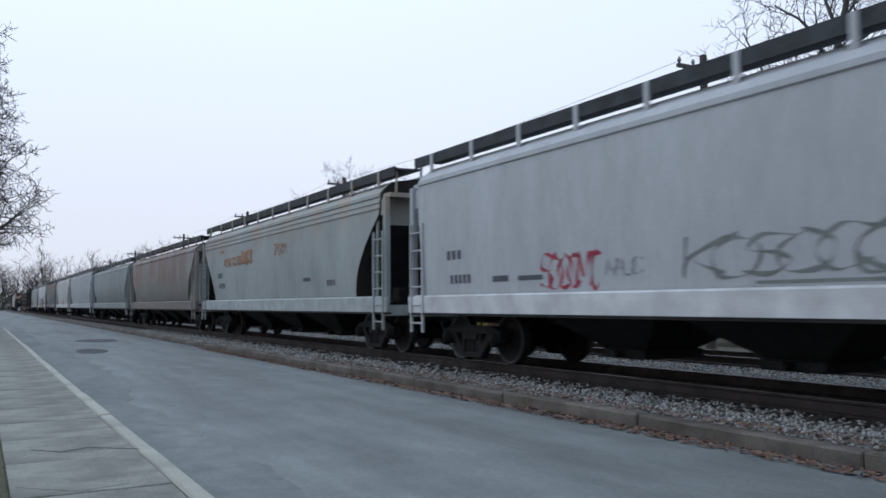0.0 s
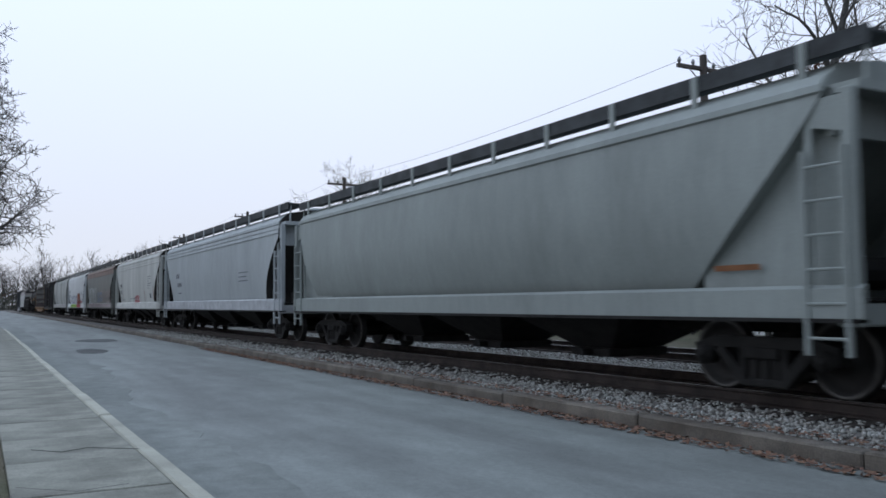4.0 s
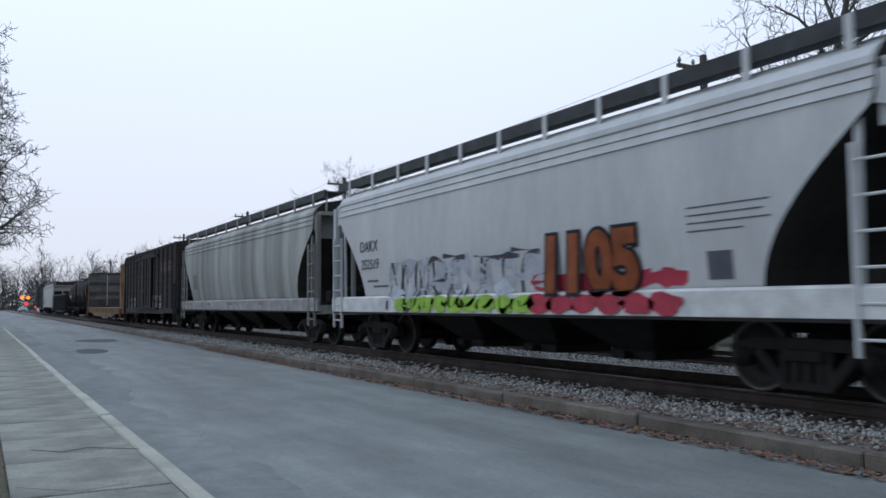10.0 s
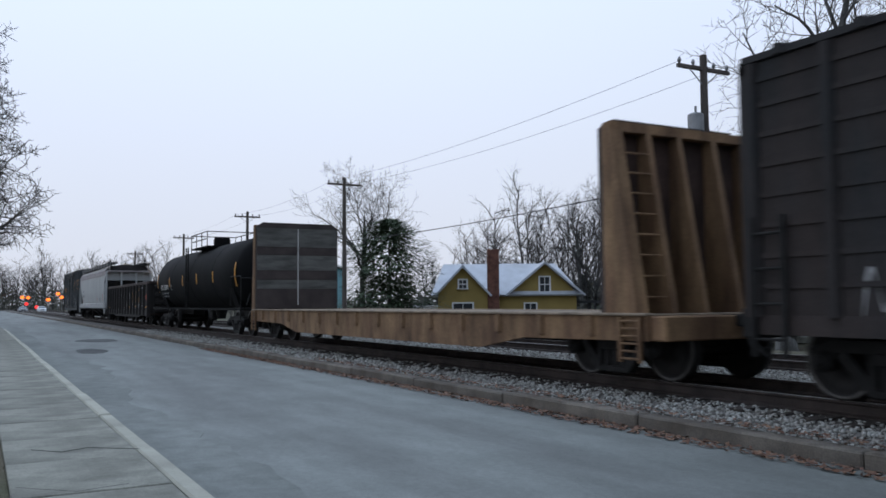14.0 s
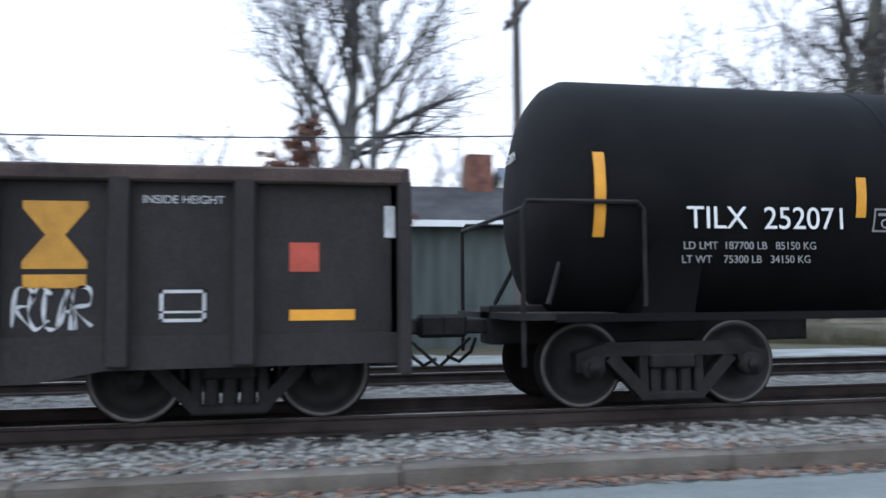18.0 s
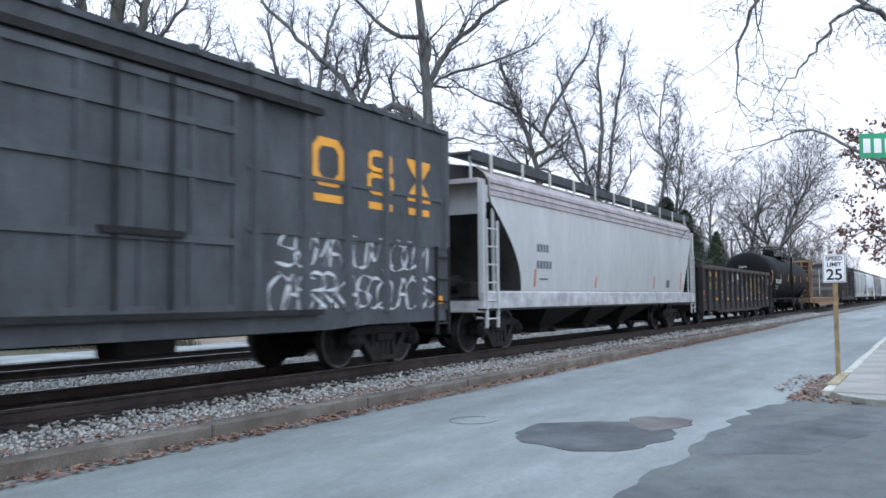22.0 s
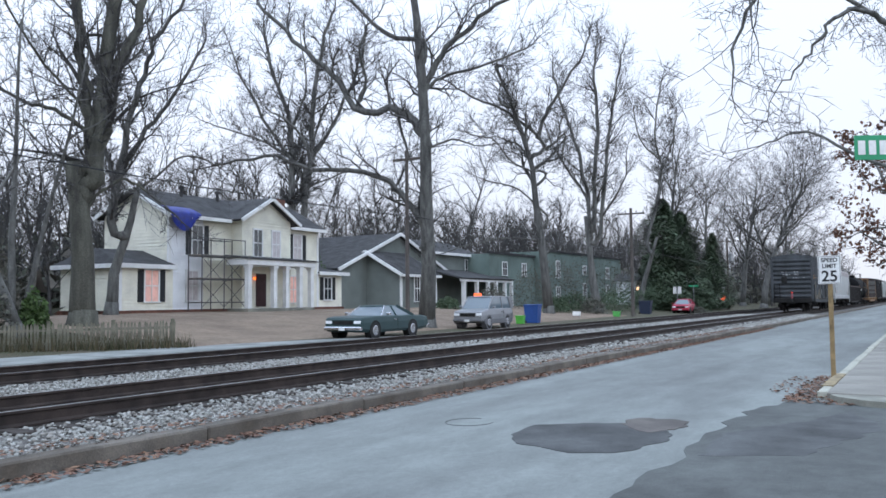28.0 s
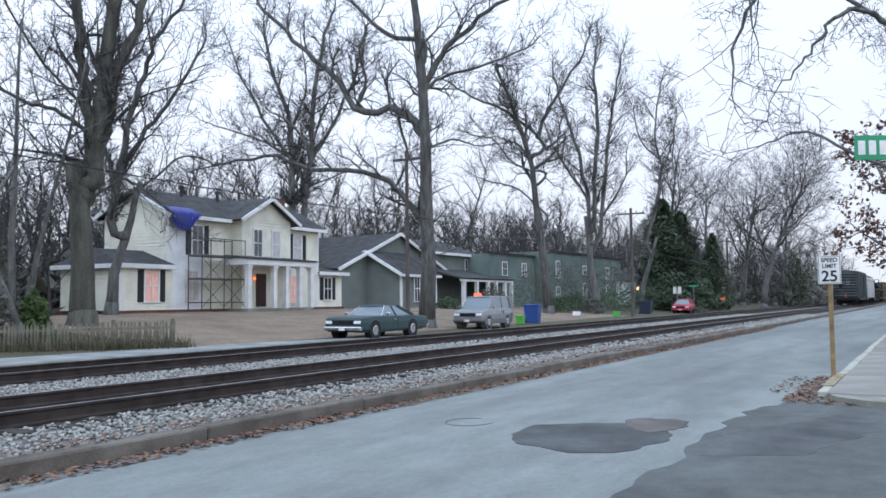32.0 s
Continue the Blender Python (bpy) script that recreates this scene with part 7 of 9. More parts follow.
M_BRICK = mat("old_brick", (0.2, 0.09, 0.065), 0.9, var=0.35, scale=3, fine=25, bump=0.4)
M_GSIDE = mat("grey_green_siding", (0.19, 0.215, 0.2), 0.85, var=0.12, scale=0.8, fine=18, bump=0.1)
M_GREENS = mat("sage_render", (0.15, 0.2, 0.18), 0.9, var=0.2, scale=0.5, fine=18, bump=0.15)
M_TARP = mat("blue_tarpaulin", (0.015, 0.035, 0.3), 0.45, var=0.3, scale=3, fine=8, bump=0.4, bdist=0.03)
M_DOOR = mat("dark_red_door", (0.05, 0.018, 0.02), 0.6, var=0.2, scale=3)
M_SCAF = mat("scaffold_steel", (0.12, 0.12, 0.13), 0.6, 0.5, var=0.3, scale=5)
M_WOODG = mat("weathered_board", (0.28, 0.25, 0.21), 0.9, var=0.3, scale=3, fine=25, bump=0.2)


def siding(x0, x1, y, z0, z1, facing, step=0.2, gable=None):
    """A clapboarded wall panel in the plane y (facing -y) or x (facing -x); thickness 0.2."""
    m = Mesh()
    n = max(1, int((z1 - z0) / step))
    for k in range(n):
        a, b = z0 + (z1 - z0) * k / n, z0 + (z1 - z0) * (k + 1) / n
        if facing == "front":
            m.add([(x0, y - 0.05, a), (x1, y - 0.05, a), (x1, y, b), (x0, y, b)], [(0, 1, 2, 3)])
            m.add([(x0, y - 0.05, a), (x1, y - 0.05, a), (x1, y, a), (x0, y, a)], [(3, 2, 1, 0)])
        else:
            m.add([(y - 0.05, x0, a), (y - 0.05, x1, a), (y, x1, b), (y, x0, b)], [(0, 1, 2, 3)])
            m.add([(y - 0.05, x0, a), (y - 0.05, x1, a), (y, x1, a), (y, x0, a)], [(3, 2, 1, 0)])
    if facing == "front":
        m.box(x0, x1, y + 0.001, y + 0.2, z0, z1)
    else:
        m.box(y + 0.001, y + 0.2, x0, x1, z0, z1)
    return m


def gable_wall(u0, u1, plane, z0, zp, facing, step=0.2):
    """The boarded triangle of a gable."""
    m = Mesh()
    n = max(2, int((zp - z0) / step))
    c = (u0 + u1) / 2
    for k in range(n):
        a, b = z0 + (zp - z0) * k / n, z0 + (zp - z0) * (k + 1) / n
        fa, fb = (zp - a) / (zp - z0), (zp - b) / (zp - z0)
        q = [(c + (u0 - c) * fa, -0.05, a), (c + (u1 - c) * fa, -0.05, a), (c + (u1 - c) * fb, 0, b), (c + (u0 - c) * fb, 0, b)]
        m.add([(u, plane + d, z) if facing == "front" else (plane + d, u, z) for u, d, z in q], [(0, 1, 2, 3)])
    tri = [(u0, z0), (u1, z0), (c, zp)]
    m.prism(tri, plane + 0.001, plane + 0.2, "y" if facing == "front" else "x")
    return m


def window(root, u, plane, z, w, h, facing="front", shutters=False, pane=None, sashes=2):
    """A sash window standing on a wall face: frame, panes, glazing bars, sill, shutters."""
    def put(a, b, d0, d1, z0, z1):
        m = Mesh()
        return m.box(a, b, plane - d1, plane - d0, z0, z1) if facing == "front" else m.box(plane - d1, plane - d0, a, b, z0, z1)
    fr = Mesh()
    for a, b, z0, z1 in ((u - w / 2 - 0.1, u - w / 2, z - 0.02, z + h + 0.1), (u + w / 2, u + w / 2 + 0.1, z - 0.02, z + h + 0.1), (u - w / 2, u + w / 2, z + h, z + h + 0.1), (u - w / 2, u + w / 2, z + h / 2 - 0.03, z + h / 2 + 0.03), (u - 0.018, u + 0.018, z, z + h)):
        s = put(a, b, 0.0, 0.09, z0, z1)
        fr.add(s.v, s.f)
    wd = part("window", fr, M_TRIM, root)
    part("pane", put(u - w / 2, u + w / 2, 0.028, 0.05, z, z + h), pane or M_GLASS, wd)
    part("sill", put(u - w / 2 - 0.14, u + w / 2 + 0.14, 0.0, 0.16, z - 0.09, z - 0.02), M_TRIM, wd)
    if shutters:
        for s in (-1, 1):
            a = u + s * (w / 2 + 0.1 + 0.21)
            part("shutter", put(a - 0.2, a + 0.2, 0.0, 0.08, z - 0.05, z + h + 0.06), M_SHUT, wd)
    return wd


def slab(p, th=0.14):
    """A roof plane through four corners, thickened downwards."""
    p = [Vector(q) for q in p]
    n = (p[1] - p[0]).cross(p[3] - p[0]).normalized()
    if n.z < 0:
        n = -n
    q = [v - n * th for v in p]
    return Mesh().add(p + q, [(0, 1, 2, 3), (7, 6, 5, 4), (0, 4, 5, 1), (1, 5, 6, 2), (2, 6, 7, 3), (3, 7, 4, 0)])


def white_house():
    YF, Z0 = 38.4, 1.15
    h = thing("white_house", "two-storey cream clapboard house with black shutters, under repair", "house", pose(0, 0, 0))
    ev, rd = 6.95, 8.35
    part("foundation", Mesh().box(32.1, 53.3, YF - 0.02, YF + 5.4, 0.0, Z0).box(41.05, 45.75, YF - 0.9, YF, 0.0, Z0 - 0.002).box(32.05, 35.8, YF - 0.31, YF, 0.0, Z0 - 0.004), M_BRICK, h)
    part("wall", siding(35.8, 38.5, YF, Z0, ev, "front"), M_CLAPW, h, "freshly painted white boards")
    part("wall", siding(38.5, 50.0, YF + 0.006, Z0, ev, "front"), M_CLAP, h)
    part("wall", siding(YF, YF + 5.6, 35.8, Z0, ev, "side"), M_CLAP, h)
    part("wall", gable_wall(YF - 0.0, YF + 5.6, 35.8, ev, rd + 0.15, "side"), M_CLAP, h)
    part("wall", Mesh().box(49.8, 50.0, YF + 0.2, YF + 5.6, Z0, ev).box(35.9, 50.0, YF + 5.4, YF + 5.6, Z0, ev), M_CLAP, h)
    # projecting front gable
    part("wall", siding(41.0, 45.8, YF - 0.9, Z0, ev, "front"), M_CLAP, h)
    part("wall", siding(YF - 0.9, YF, 41.0, Z0, ev, "side"), M_CLAP, h)
    part("wall", Mesh().box(45.6, 45.8, YF - 0.7, YF, Z0, ev), M_CLAP, h)
    part("wall", gable_wall(41.0, 45.8, YF - 0.9, ev, 8.25, "front"), M_CLAP, h)
    ym = YF + 2.8
    part("roof", slab([(35.3, YF - 0.45, ev - 0.1), (50.5, YF - 0.45, ev - 0.1), (50.5, ym, rd + 0.2), (35.3, ym, rd + 0.2)]), M_SHING, h)
    part("roof", slab([(35.3, YF + 6.05, ev - 0.1), (50.5, YF + 6.05, ev - 0.1), (50.5, ym, rd + 0.2), (35.3, ym, rd + 0.2)]), M_SHING, h)
    xm = 43.4
    part("roof", slab([(40.5, YF - 1.4, ev - 0.12), (40.5, ym, ev - 0.12), (xm, ym, 8.45), (xm, YF - 1.4, 8.45)]), M_SHING, h)
    part("roof", slab([(46.3, YF - 1.4, ev - 0.12), (46.3, ym, ev - 0.12), (xm, ym, 8.45), (xm, YF - 1.4, 8.45)]), M_SHING, h)
    for p, q in (((35.3, YF - 0.5, ev - 0.25), (40.5, YF - 0.5, ev - 0.25)), ((46.3, YF - 0.5, ev - 0.25), (50.5, YF - 0.5, ev - 0.25)), ((35.28, YF - 0.45, ev - 0.2), (35.28, ym, rd + 0.1)), ((35.28, YF + 6.05, ev - 0.2), (35.28, ym, rd + 0.1)),
                 ((40.45, YF - 1.42, ev - 0.2), (xm, YF - 1.42, 8.36)), ((46.35, YF - 1.42, ev - 0.2), (xm, YF - 1.42, 8.36))):
        part("eave_board", Mesh().bar(p, q, 0.1, 0.22), M_TRIM, h)
    for u, z in ((35.8, Z0), (50.0, Z0)):
        part("corner_board", Mesh().box(u - 0.1, u + 0.1, YF - 0.05, YF + 0.08, z, ev), M_TRIM, h)
    tp = Mesh()
    cols = 13
    for k in range(cols):
        u = k / (cols - 1)
        drop = 0.28 + 0.75 * math.sin(math.pi * min(1, u * 1.1)) ** 0.7
        fold = 0.05 * math.sin(k * 1.9)
        tp.v += [(35.4 + 2.35 * u, YF + 0.35, ev + 0.38), (35.4 + 2.35 * u, YF - 0.5, ev + 0.04), (35.4 + 2.35 * u, YF - 0.6 + fold, ev - 0.1), (35.4 + 2.35 * u, YF - 0.56 - fold, ev - 0.1 - drop * 0.6), (35.5 + 2.15 * u, YF - 0.5, ev - 0.1 - drop)]
    tp.f = [(5 * k + a, 5 * k + a + 1, 5 * k + a + 6, 5 * k + a + 5) for k in range(cols - 1) for a in range(4)]
    part("tarpaulin", tp, M_TARP, h, "blue tarpaulin hanging over the eave", smooth=True)
    part("chimney", Mesh().box(49.0, 50.2, ym + 0.4, ym + 1.3, 6.5, 9.3, 0.03), M_BRICK, h)
    for x in (39.0, 42.2):
        part("roof_vent", Mesh().tube([(x, ym - 0.4, 8.2), (x, ym - 0.4, 8.85)], 0.11, 8).tube([(x, ym - 0.4, 8.8), (x, ym - 0.4, 9.0)], 0.2, 8), M_SHING, h)
    # windows
    window(h, 38.0, YF, 4.5, 0.85, 1.75, "front", True)
    window(h, 37.6, YF, 1.7, 0.9, 1.75, "front", False, M_CURT)
    window(h, 42.45, YF - 0.9, 4.55, 0.75, 1.7)
    window(h, 44.25, YF - 0.9, 4.55, 0.75, 1.7, pane=M_CURT)
    window(h, 47.65, YF, 4.5, 0.85, 1.75, "front", True, M_CURT)
    window(h, 47.2, YF, 1.5, 0.95, 1.8, "front", True, M_GLOW)
    part("door", Mesh().box(42.3, 43.25, YF - 1.0, YF - 0.9, Z0 + 0.1, Z0 + 2.25, 0.02), M_DOOR, h, "dark red front door")
    # porch
    pz = 3.85
    part("porch_floor", Mesh().box(39.7, 46.3, YF - 2.6, YF - 0.9, 0.4, Z0), M_CONC, h)
    part("porch_roof", Mesh().box(39.6, 46.4, YF - 2.7, YF - 0.9, pz, pz + 0.42, 0.03), M_TRIM, h)
    part("porch_covering", slab([(39.5, YF - 2.8, pz + 0.43), (46.5, YF - 2.8, pz + 0.43), (46.5, YF - 0.9, pz + 0.66), (39.5, YF - 0.9, pz + 0.66)], 0.08), M_SHING, h)
    for x in (39.9, 42.3, 43.5, 44.9, 46.1):
        part("porch_post", Mesh().box(x - 0.16, x + 0.16, YF - 2.6, YF - 2.28, Z0, pz, 0.02).box(x - 0.21, x + 0.21, YF - 2.65, YF - 2.23, pz - 0.18, pz), M_TRIM, h)
    part("porch_lamp", Mesh().tube([(42.1, YF - 1.02, 3.0), (42.1, YF - 1.02, 3.16)], 0.06, 8), mat("amber_lamp", (1.0, 0.16, 0.02), 0.5, var=0, emit=1.6, bump=0), h, "glowing amber porch lamp")
    # one-storey wings
    part("wing_wall", siding(32.0, 35.8, YF - 0.3, Z0, 3.75, "front"), M_CLAP, h)
    part("wing_wall", siding(YF - 0.3, YF + 4.6, 32.0, Z0, 3.75, "side"), M_CLAP, h)
    part("wing_roof", slab([(31.6, YF - 0.7, 3.72), (35.8, YF - 0.7, 3.72), (35.8, YF + 2.2, 4.7), (32.6, YF + 2.2, 4.7)]), M_SHING, h)
    part("wing_roof", slab([(31.6, YF - 0.7, 3.72), (32.6, YF + 2.2, 4.7), (32.6, YF + 3.0, 4.7), (31.6, YF + 5.0, 3.72)]), M_SHING, h)
    part("wing_eave", Mesh().box(31.6, 35.8, YF - 0.72, YF - 0.62, 3.5, 3.75).box(31.56, 31.66, YF - 0.7, YF + 5.0, 3.5, 3.74), M_TRIM, h)
    part("corner_board", Mesh().box(31.95, 32.12, YF - 0.36, YF - 0.2, Z0, 3.6), M_TRIM, h)
    window(h, 34.2, YF - 0.3, 1.65, 0.95, 1.75, "front", True, M_GLOW)
    part("wing_wall", siding(50.0, 53.4, YF + 0.3, Z0, 3.75, "front"), M_CLAP, h)
    part("wing_roof", slab([(50.0, YF - 0.2, 3.72), (53.8, YF - 0.2, 3.72), (53.8, YF + 3.2, 4.3), (50.0, YF + 3.2, 4.3)]), M_SHING, h)
    part("wing_eave", Mesh().box(50.0, 53.8, YF - 0.24, YF - 0.14, 3.5, 3.75), M_TRIM, h)
    window(h, 51.6, YF + 0.3, 1.7, 0.85, 1.6, "front", True)
    # scaffold before the wall under repair
    sc = thing("scaffold", "steel scaffold with plank decks against the house wall", "scaffold", pose(36.95, YF - 1.5, Z0 - 0.1))
    for x in (0.0, 1.85, 3.7):
        for y in (0.0, 1.1):
            part("upright", Mesh().tube([(x, y, 0.0), (x, y, 4.4)], 0.035, 6), M_SCAF, sc)
    for z in (0.5, 1.9, 3.3, 4.35):
        for y in (0.0, 1.1):
            part("ledger", Mesh().tube([(0, y, z), (3.7, y, z)], 0.03, 6), M_SCAF, sc)
    for z0 in (0.2, 1.7):
        for x in (0.0, 1.85):
            part("brace", Mesh().tube([(x, 0, z0), (x + 1.85, 0, z0 + 1.5)], 0.02, 5), M_SCAF, sc)
            part("brace", Mesh().tube([(x + 1.85, 0, z0), (x, 0, z0 + 1.5)], 0.02, 5), M_SCAF, sc)
    for z in (1.92, 3.32):
        part("deck", Mesh().box(-0.1, 3.8, 0.15, 0.95, z, z + 0.06), M_WOODG, sc)
    ld = thing("step_ladder", "grey timber ladder leaning on the wall", "ladder", pose(30.4, YF + 0.3, 0.7))
    for s in (0.0, 0.45):
        part("rail", Mesh().bar((s, 0, 0), (s + 0.15, 0.9, 2.6), 0.06), M_WOODG, ld)
    for k in range(7):
        part("rung", Mesh().bar((0.02 + k * 0.02, 0.12 + k * 0.11, 0.3 + k * 0.32), (0.47 + k * 0.02, 0.12 + k * 0.11, 0.3 + k * 0.32), 0.04), M_WOODG, ld)


white_house()


def grey_house():
    YF, Z0 = 36.6, 0.75
    h = thing("grey_house", "grey-green clapboard house with white trim and a columned porch", "house", pose(2.4, 0, 0))
    part("wall", siding(56.4, 62.2, YF, Z0, 3.85, "front", 0.2), M_GSIDE, h)
    part("wall", siding(YF, YF + 6.4, 56.4, Z0, 3.85, "side", 0.2), M_GSIDE, h)
    part("wall", gable_wall(YF, YF + 6.4, 56.4, 3.85, 5.6, "side", 0.2), M_GSIDE, h)
    part("roof", slab([(55.9, YF - 0.4, 3.7), (62.4, YF - 0.4, 3.7), (62.4, YF + 3.2, 5.75), (55.9, YF + 3.2, 5.75)]), M_SHING, h)
    part("roof", slab([(55.9, YF + 6.8, 3.7), (62.4, YF + 6.8, 3.7), (62.4, YF + 3.2, 5.75), (55.9, YF + 3.2, 5.75)]), M_SHING, h)
    part("eave_board", Mesh().bar((55.85, YF - 0.4, 3.62), (55.85, YF + 3.2, 5.66), 0.1, 0.25), M_TRIM, h)
    part("eave_board", Mesh().bar((55.85, YF + 6.8, 3.62), (55.85, YF + 3.2, 5.66), 0.1, 0.25), M_TRIM, h)
    part("eave_board", Mesh().bar((55.9, YF - 0.42, 3.6), (62.4, YF - 0.42, 3.6), 0.1, 0.22), M_TRIM, h)
    part("corner_board", Mesh().box(56.3, 56.5, YF - 0.05, YF + 0.1, Z0, 3.8), M_TRIM, h)
    part("corner_board", Mesh().box(62.0, 62.2, YF - 0.05, YF + 0.1, Z0, 3.8), M_TRIM, h)
    window(h, 58.8, YF, 1.5, 0.75, 2.1)
    # broad gabled block behind, and the upper block beside it
    yb = YF + 3.4
    part("wall", siding(52.4, 69.8, yb, 0.7, 4.3, "front", 0.2), M_GSIDE, h)
    part("wall", gable_wall(52.4, 69.8, yb, 4.3, 7.4, "front", 0.2), M_GSIDE, h)
    part("wall", Mesh().box(52.4, 52.6, yb + 0.2, yb + 9, 0.7, 4.3), M_GSIDE, h)
    for s in (-1, 1):
        part("roof", slab([(61.1 + s * 9.3, yb - 0.45, 4.15), (61.1 + s * 9.3, yb + 9, 4.15), (61.1, yb + 9, 7.5), (61.1, yb - 0.45, 7.5)]), M_SHING, h)
        part("eave_board", Mesh().bar((61.1 + s * 9.3, yb - 0.48, 4.05), (61.1, yb - 0.48, 7.42), 0.1, 0.26), M_TRIM, h)
    part("wall", siding(66.0, 76.0, yb - 0.3, 0.7, 6.3, "front", 0.2), M_GSIDE, h)
    part("wall", siding(yb - 0.3, yb + 8, 66.0, 0.7, 6.3, "side", 0.2), M_GSIDE, h)
    part("roof", slab([(65.6, yb - 0.7, 6.15), (76.5, yb - 0.7, 6.15), (76.5, yb + 3.5, 7.6), (65.6, yb + 3.5, 7.6)]), M_SHING, h)
    part("roof", slab([(65.6, yb + 8.4, 6.15), (76.5, yb + 8.4, 6.15), (76.5, yb + 3.5, 7.6), (65.6, yb + 3.5, 7.6)]), M_SHING, h)
    part("eave_board", Mesh().bar((65.6, yb - 0.72, 6.02), (76.5, yb - 0.72, 6.02), 0.1, 0.25), M_TRIM, h)
    window(h, 74.0, yb - 0.3, 3.7, 0.9, 1.9)
    # porch with columns
    part("porch_roof", slab([(65.5, YF - 0.8, 3.6), (77.0, YF - 0.8, 3.6), (77.0, yb, 4.6), (65.5, yb, 4.6)]), M_SHING, h)
    part("porch_beam", Mesh().box(65.6, 76.9, YF - 0.7, YF - 0.5, 3.25, 3.6, 0.02), M_TRIM, h)
    for x in (66.2, 68.8, 71.2, 73.0, 75.0, 76.6):
        part("porch_column", Mesh().box(x - 0.17, x + 0.17, YF - 0.77, YF - 0.43, 0.9, 3.25, 0.02), M_TRIM, h)
    part("porch_floor", Mesh().box(65.4, 77.0, YF - 0.9, yb, 0.3, 0.9), M_CONC, h)


grey_house()


def green_house():
    h = thing("sage_apartment_house", "long sage-green two-storey building with a flat roof", "building", pose(4, 0, 0))
    part("wall", Mesh().box(72.5, 84.0, 37.2, 46, 0.3, 6.2, 0.02), M_GREENS, h)
    part("wall", Mesh().box(84.0, 112.0, 36.0, 46, 0.3, 6.9, 0.02), M_GREENS, h)
    part("parapet", Mesh().box(72.3, 84.0, 37.05, 37.35, 6.2, 6.45).box(83.8, 112.2, 35.85, 36.15, 6.9, 7.15), M_SHING, h)
    for x in (76.0, 81.0):
        window(h, x, 37.2, 4.1, 1.0, 1.3)
    for x, z, hh in ((88.0, 4.0, 1.9), (88.0, 1.3, 1.6), (97, 1.2, 2.2), (97, 4.6, 1.0), (106, 4.2, 1.4), (106, 1.2, 2.1)):
        window(h, x, 36.0, z, 1.1, hh)
    g = thing("white_outbuilding", "small white shed with a bright lamp", "shed", pose(104, 30, 0.3))
    part("wall", Mesh().box(-1.2, 1.2, 0, 2.5, 0, 3.4, 0.02), M_CLAPW, g)
    part("roof", Mesh().prism([(-1.5, 3.4), (0, 4.3), (1.5, 3.4)], -0.3, 2.8, "y"), M_SHING, g)
    part("lamp", Mesh().tube([(-0.9, -0.1, 2.3), (-0.9, -0.1, 2.62)], 0.16, 8), mat("white_lamp", (1.0, 0.55, 0.3), 0.5, var=0, emit=3, bump=0), g, "glowing white lamp")


green_house()


def yellow_house():
    yl = mat("yellow_clapboard", (0.33, 0.24, 0.075), 0.8, var=0.12, scale=0.8, fine=18)
    rf = mat("pale_metal_roof", (0.5, 0.53, 0.58), 0.5, 0.1, var=0.12, scale=1.2, fine=20, bump=0.1)
    h = thing("yellow_house", "yellow clapboard cottage with a pale metal roof and brick chimney", "house", pose(-61.1, 33.0, -1.1, 0, 0, 61.5) @ Matrix.Diagonal((1.18, 1.18, 1.08, 1)))
    part("wall", Mesh().box(0.0, 9.6, 0, 7, 0, 3.1, 0.02), yl, h)
    part("wall", Mesh().prism([(5.0, 3.1), (9.6, 3.1), (7.5, 5.4)], 0.0, 0.25, "y"), yl, h)
    part("wall", Mesh().prism([(0.0, 3.1), (3.4, 3.1), (1.7, 5.1)], -0.6, 0.2, "y").box(0.0, 3.4, -0.6, 0, 0, 3.1), yl, h)
    part("roof", slab([(-0.5, -0.4, 3.0), (10.0, -0.4, 3.0), (8.6, 3.5, 5.5), (0.4, 3.5, 5.5)]), rf, h)
    part("roof", slab([(-0.5, 7.4, 3.0), (10.0, 7.4, 3.0), (8.6, 3.5, 5.5), (0.4, 3.5, 5.5)]), rf, h)
    part("roof", slab([(-0.3, -1.0, 2.95), (1.7, -1.0, 5.25), (1.7, 3.5, 5.25), (-0.3, 3.5, 2.95)]), rf, h)
    part("roof", slab([(3.7, -1.0, 2.95), (1.7, -1.0, 5.25), (1.7, 3.5, 5.25), (3.7, 3.5, 2.95)]), rf, h)
    part("roof", slab([(4.6, -0.5, 2.95), (7.4, -0.5, 5.5), (7.4, 3.5, 5.5), (4.6, 3.5, 2.95)]), rf, h)
    part("roof", slab([(10.2, -0.5, 2.95), (7.4, -0.5, 5.5), (7.4, 3.5, 5.5), (10.2, 3.5, 2.95)]), rf, h)
    part("chimney", Mesh().box(3.4, 4.2, -0.75, -0.1, 0, 6.4, 0.03), M_BRICK, h)
    window(h, 1.7, -0.6, 1.4, 1.3, 0.95)
    window(h, 1.7, -0.6, 3.5, 0.5, 0.6)
    window(h, 7.4, 0.0, 3.2, 0.65, 1.1)
    window(h, 6.4, 0.0, 1.3, 0.75, 1.0)
    part("side_porch", Mesh().box(9.6, 12.2, 1.0, 5.0, 2.3, 2.5).box(11.9, 12.1, 1.1, 1.3, 0, 2.3).box(10.6, 10.8, 1.1, 1.3, 0, 2.3), M_SHING, h)
    part("outhouse", Mesh().box(-2.4, 0, 1.0, 5.0, 0, 2.2), M_CLAPW, h)


yellow_house()


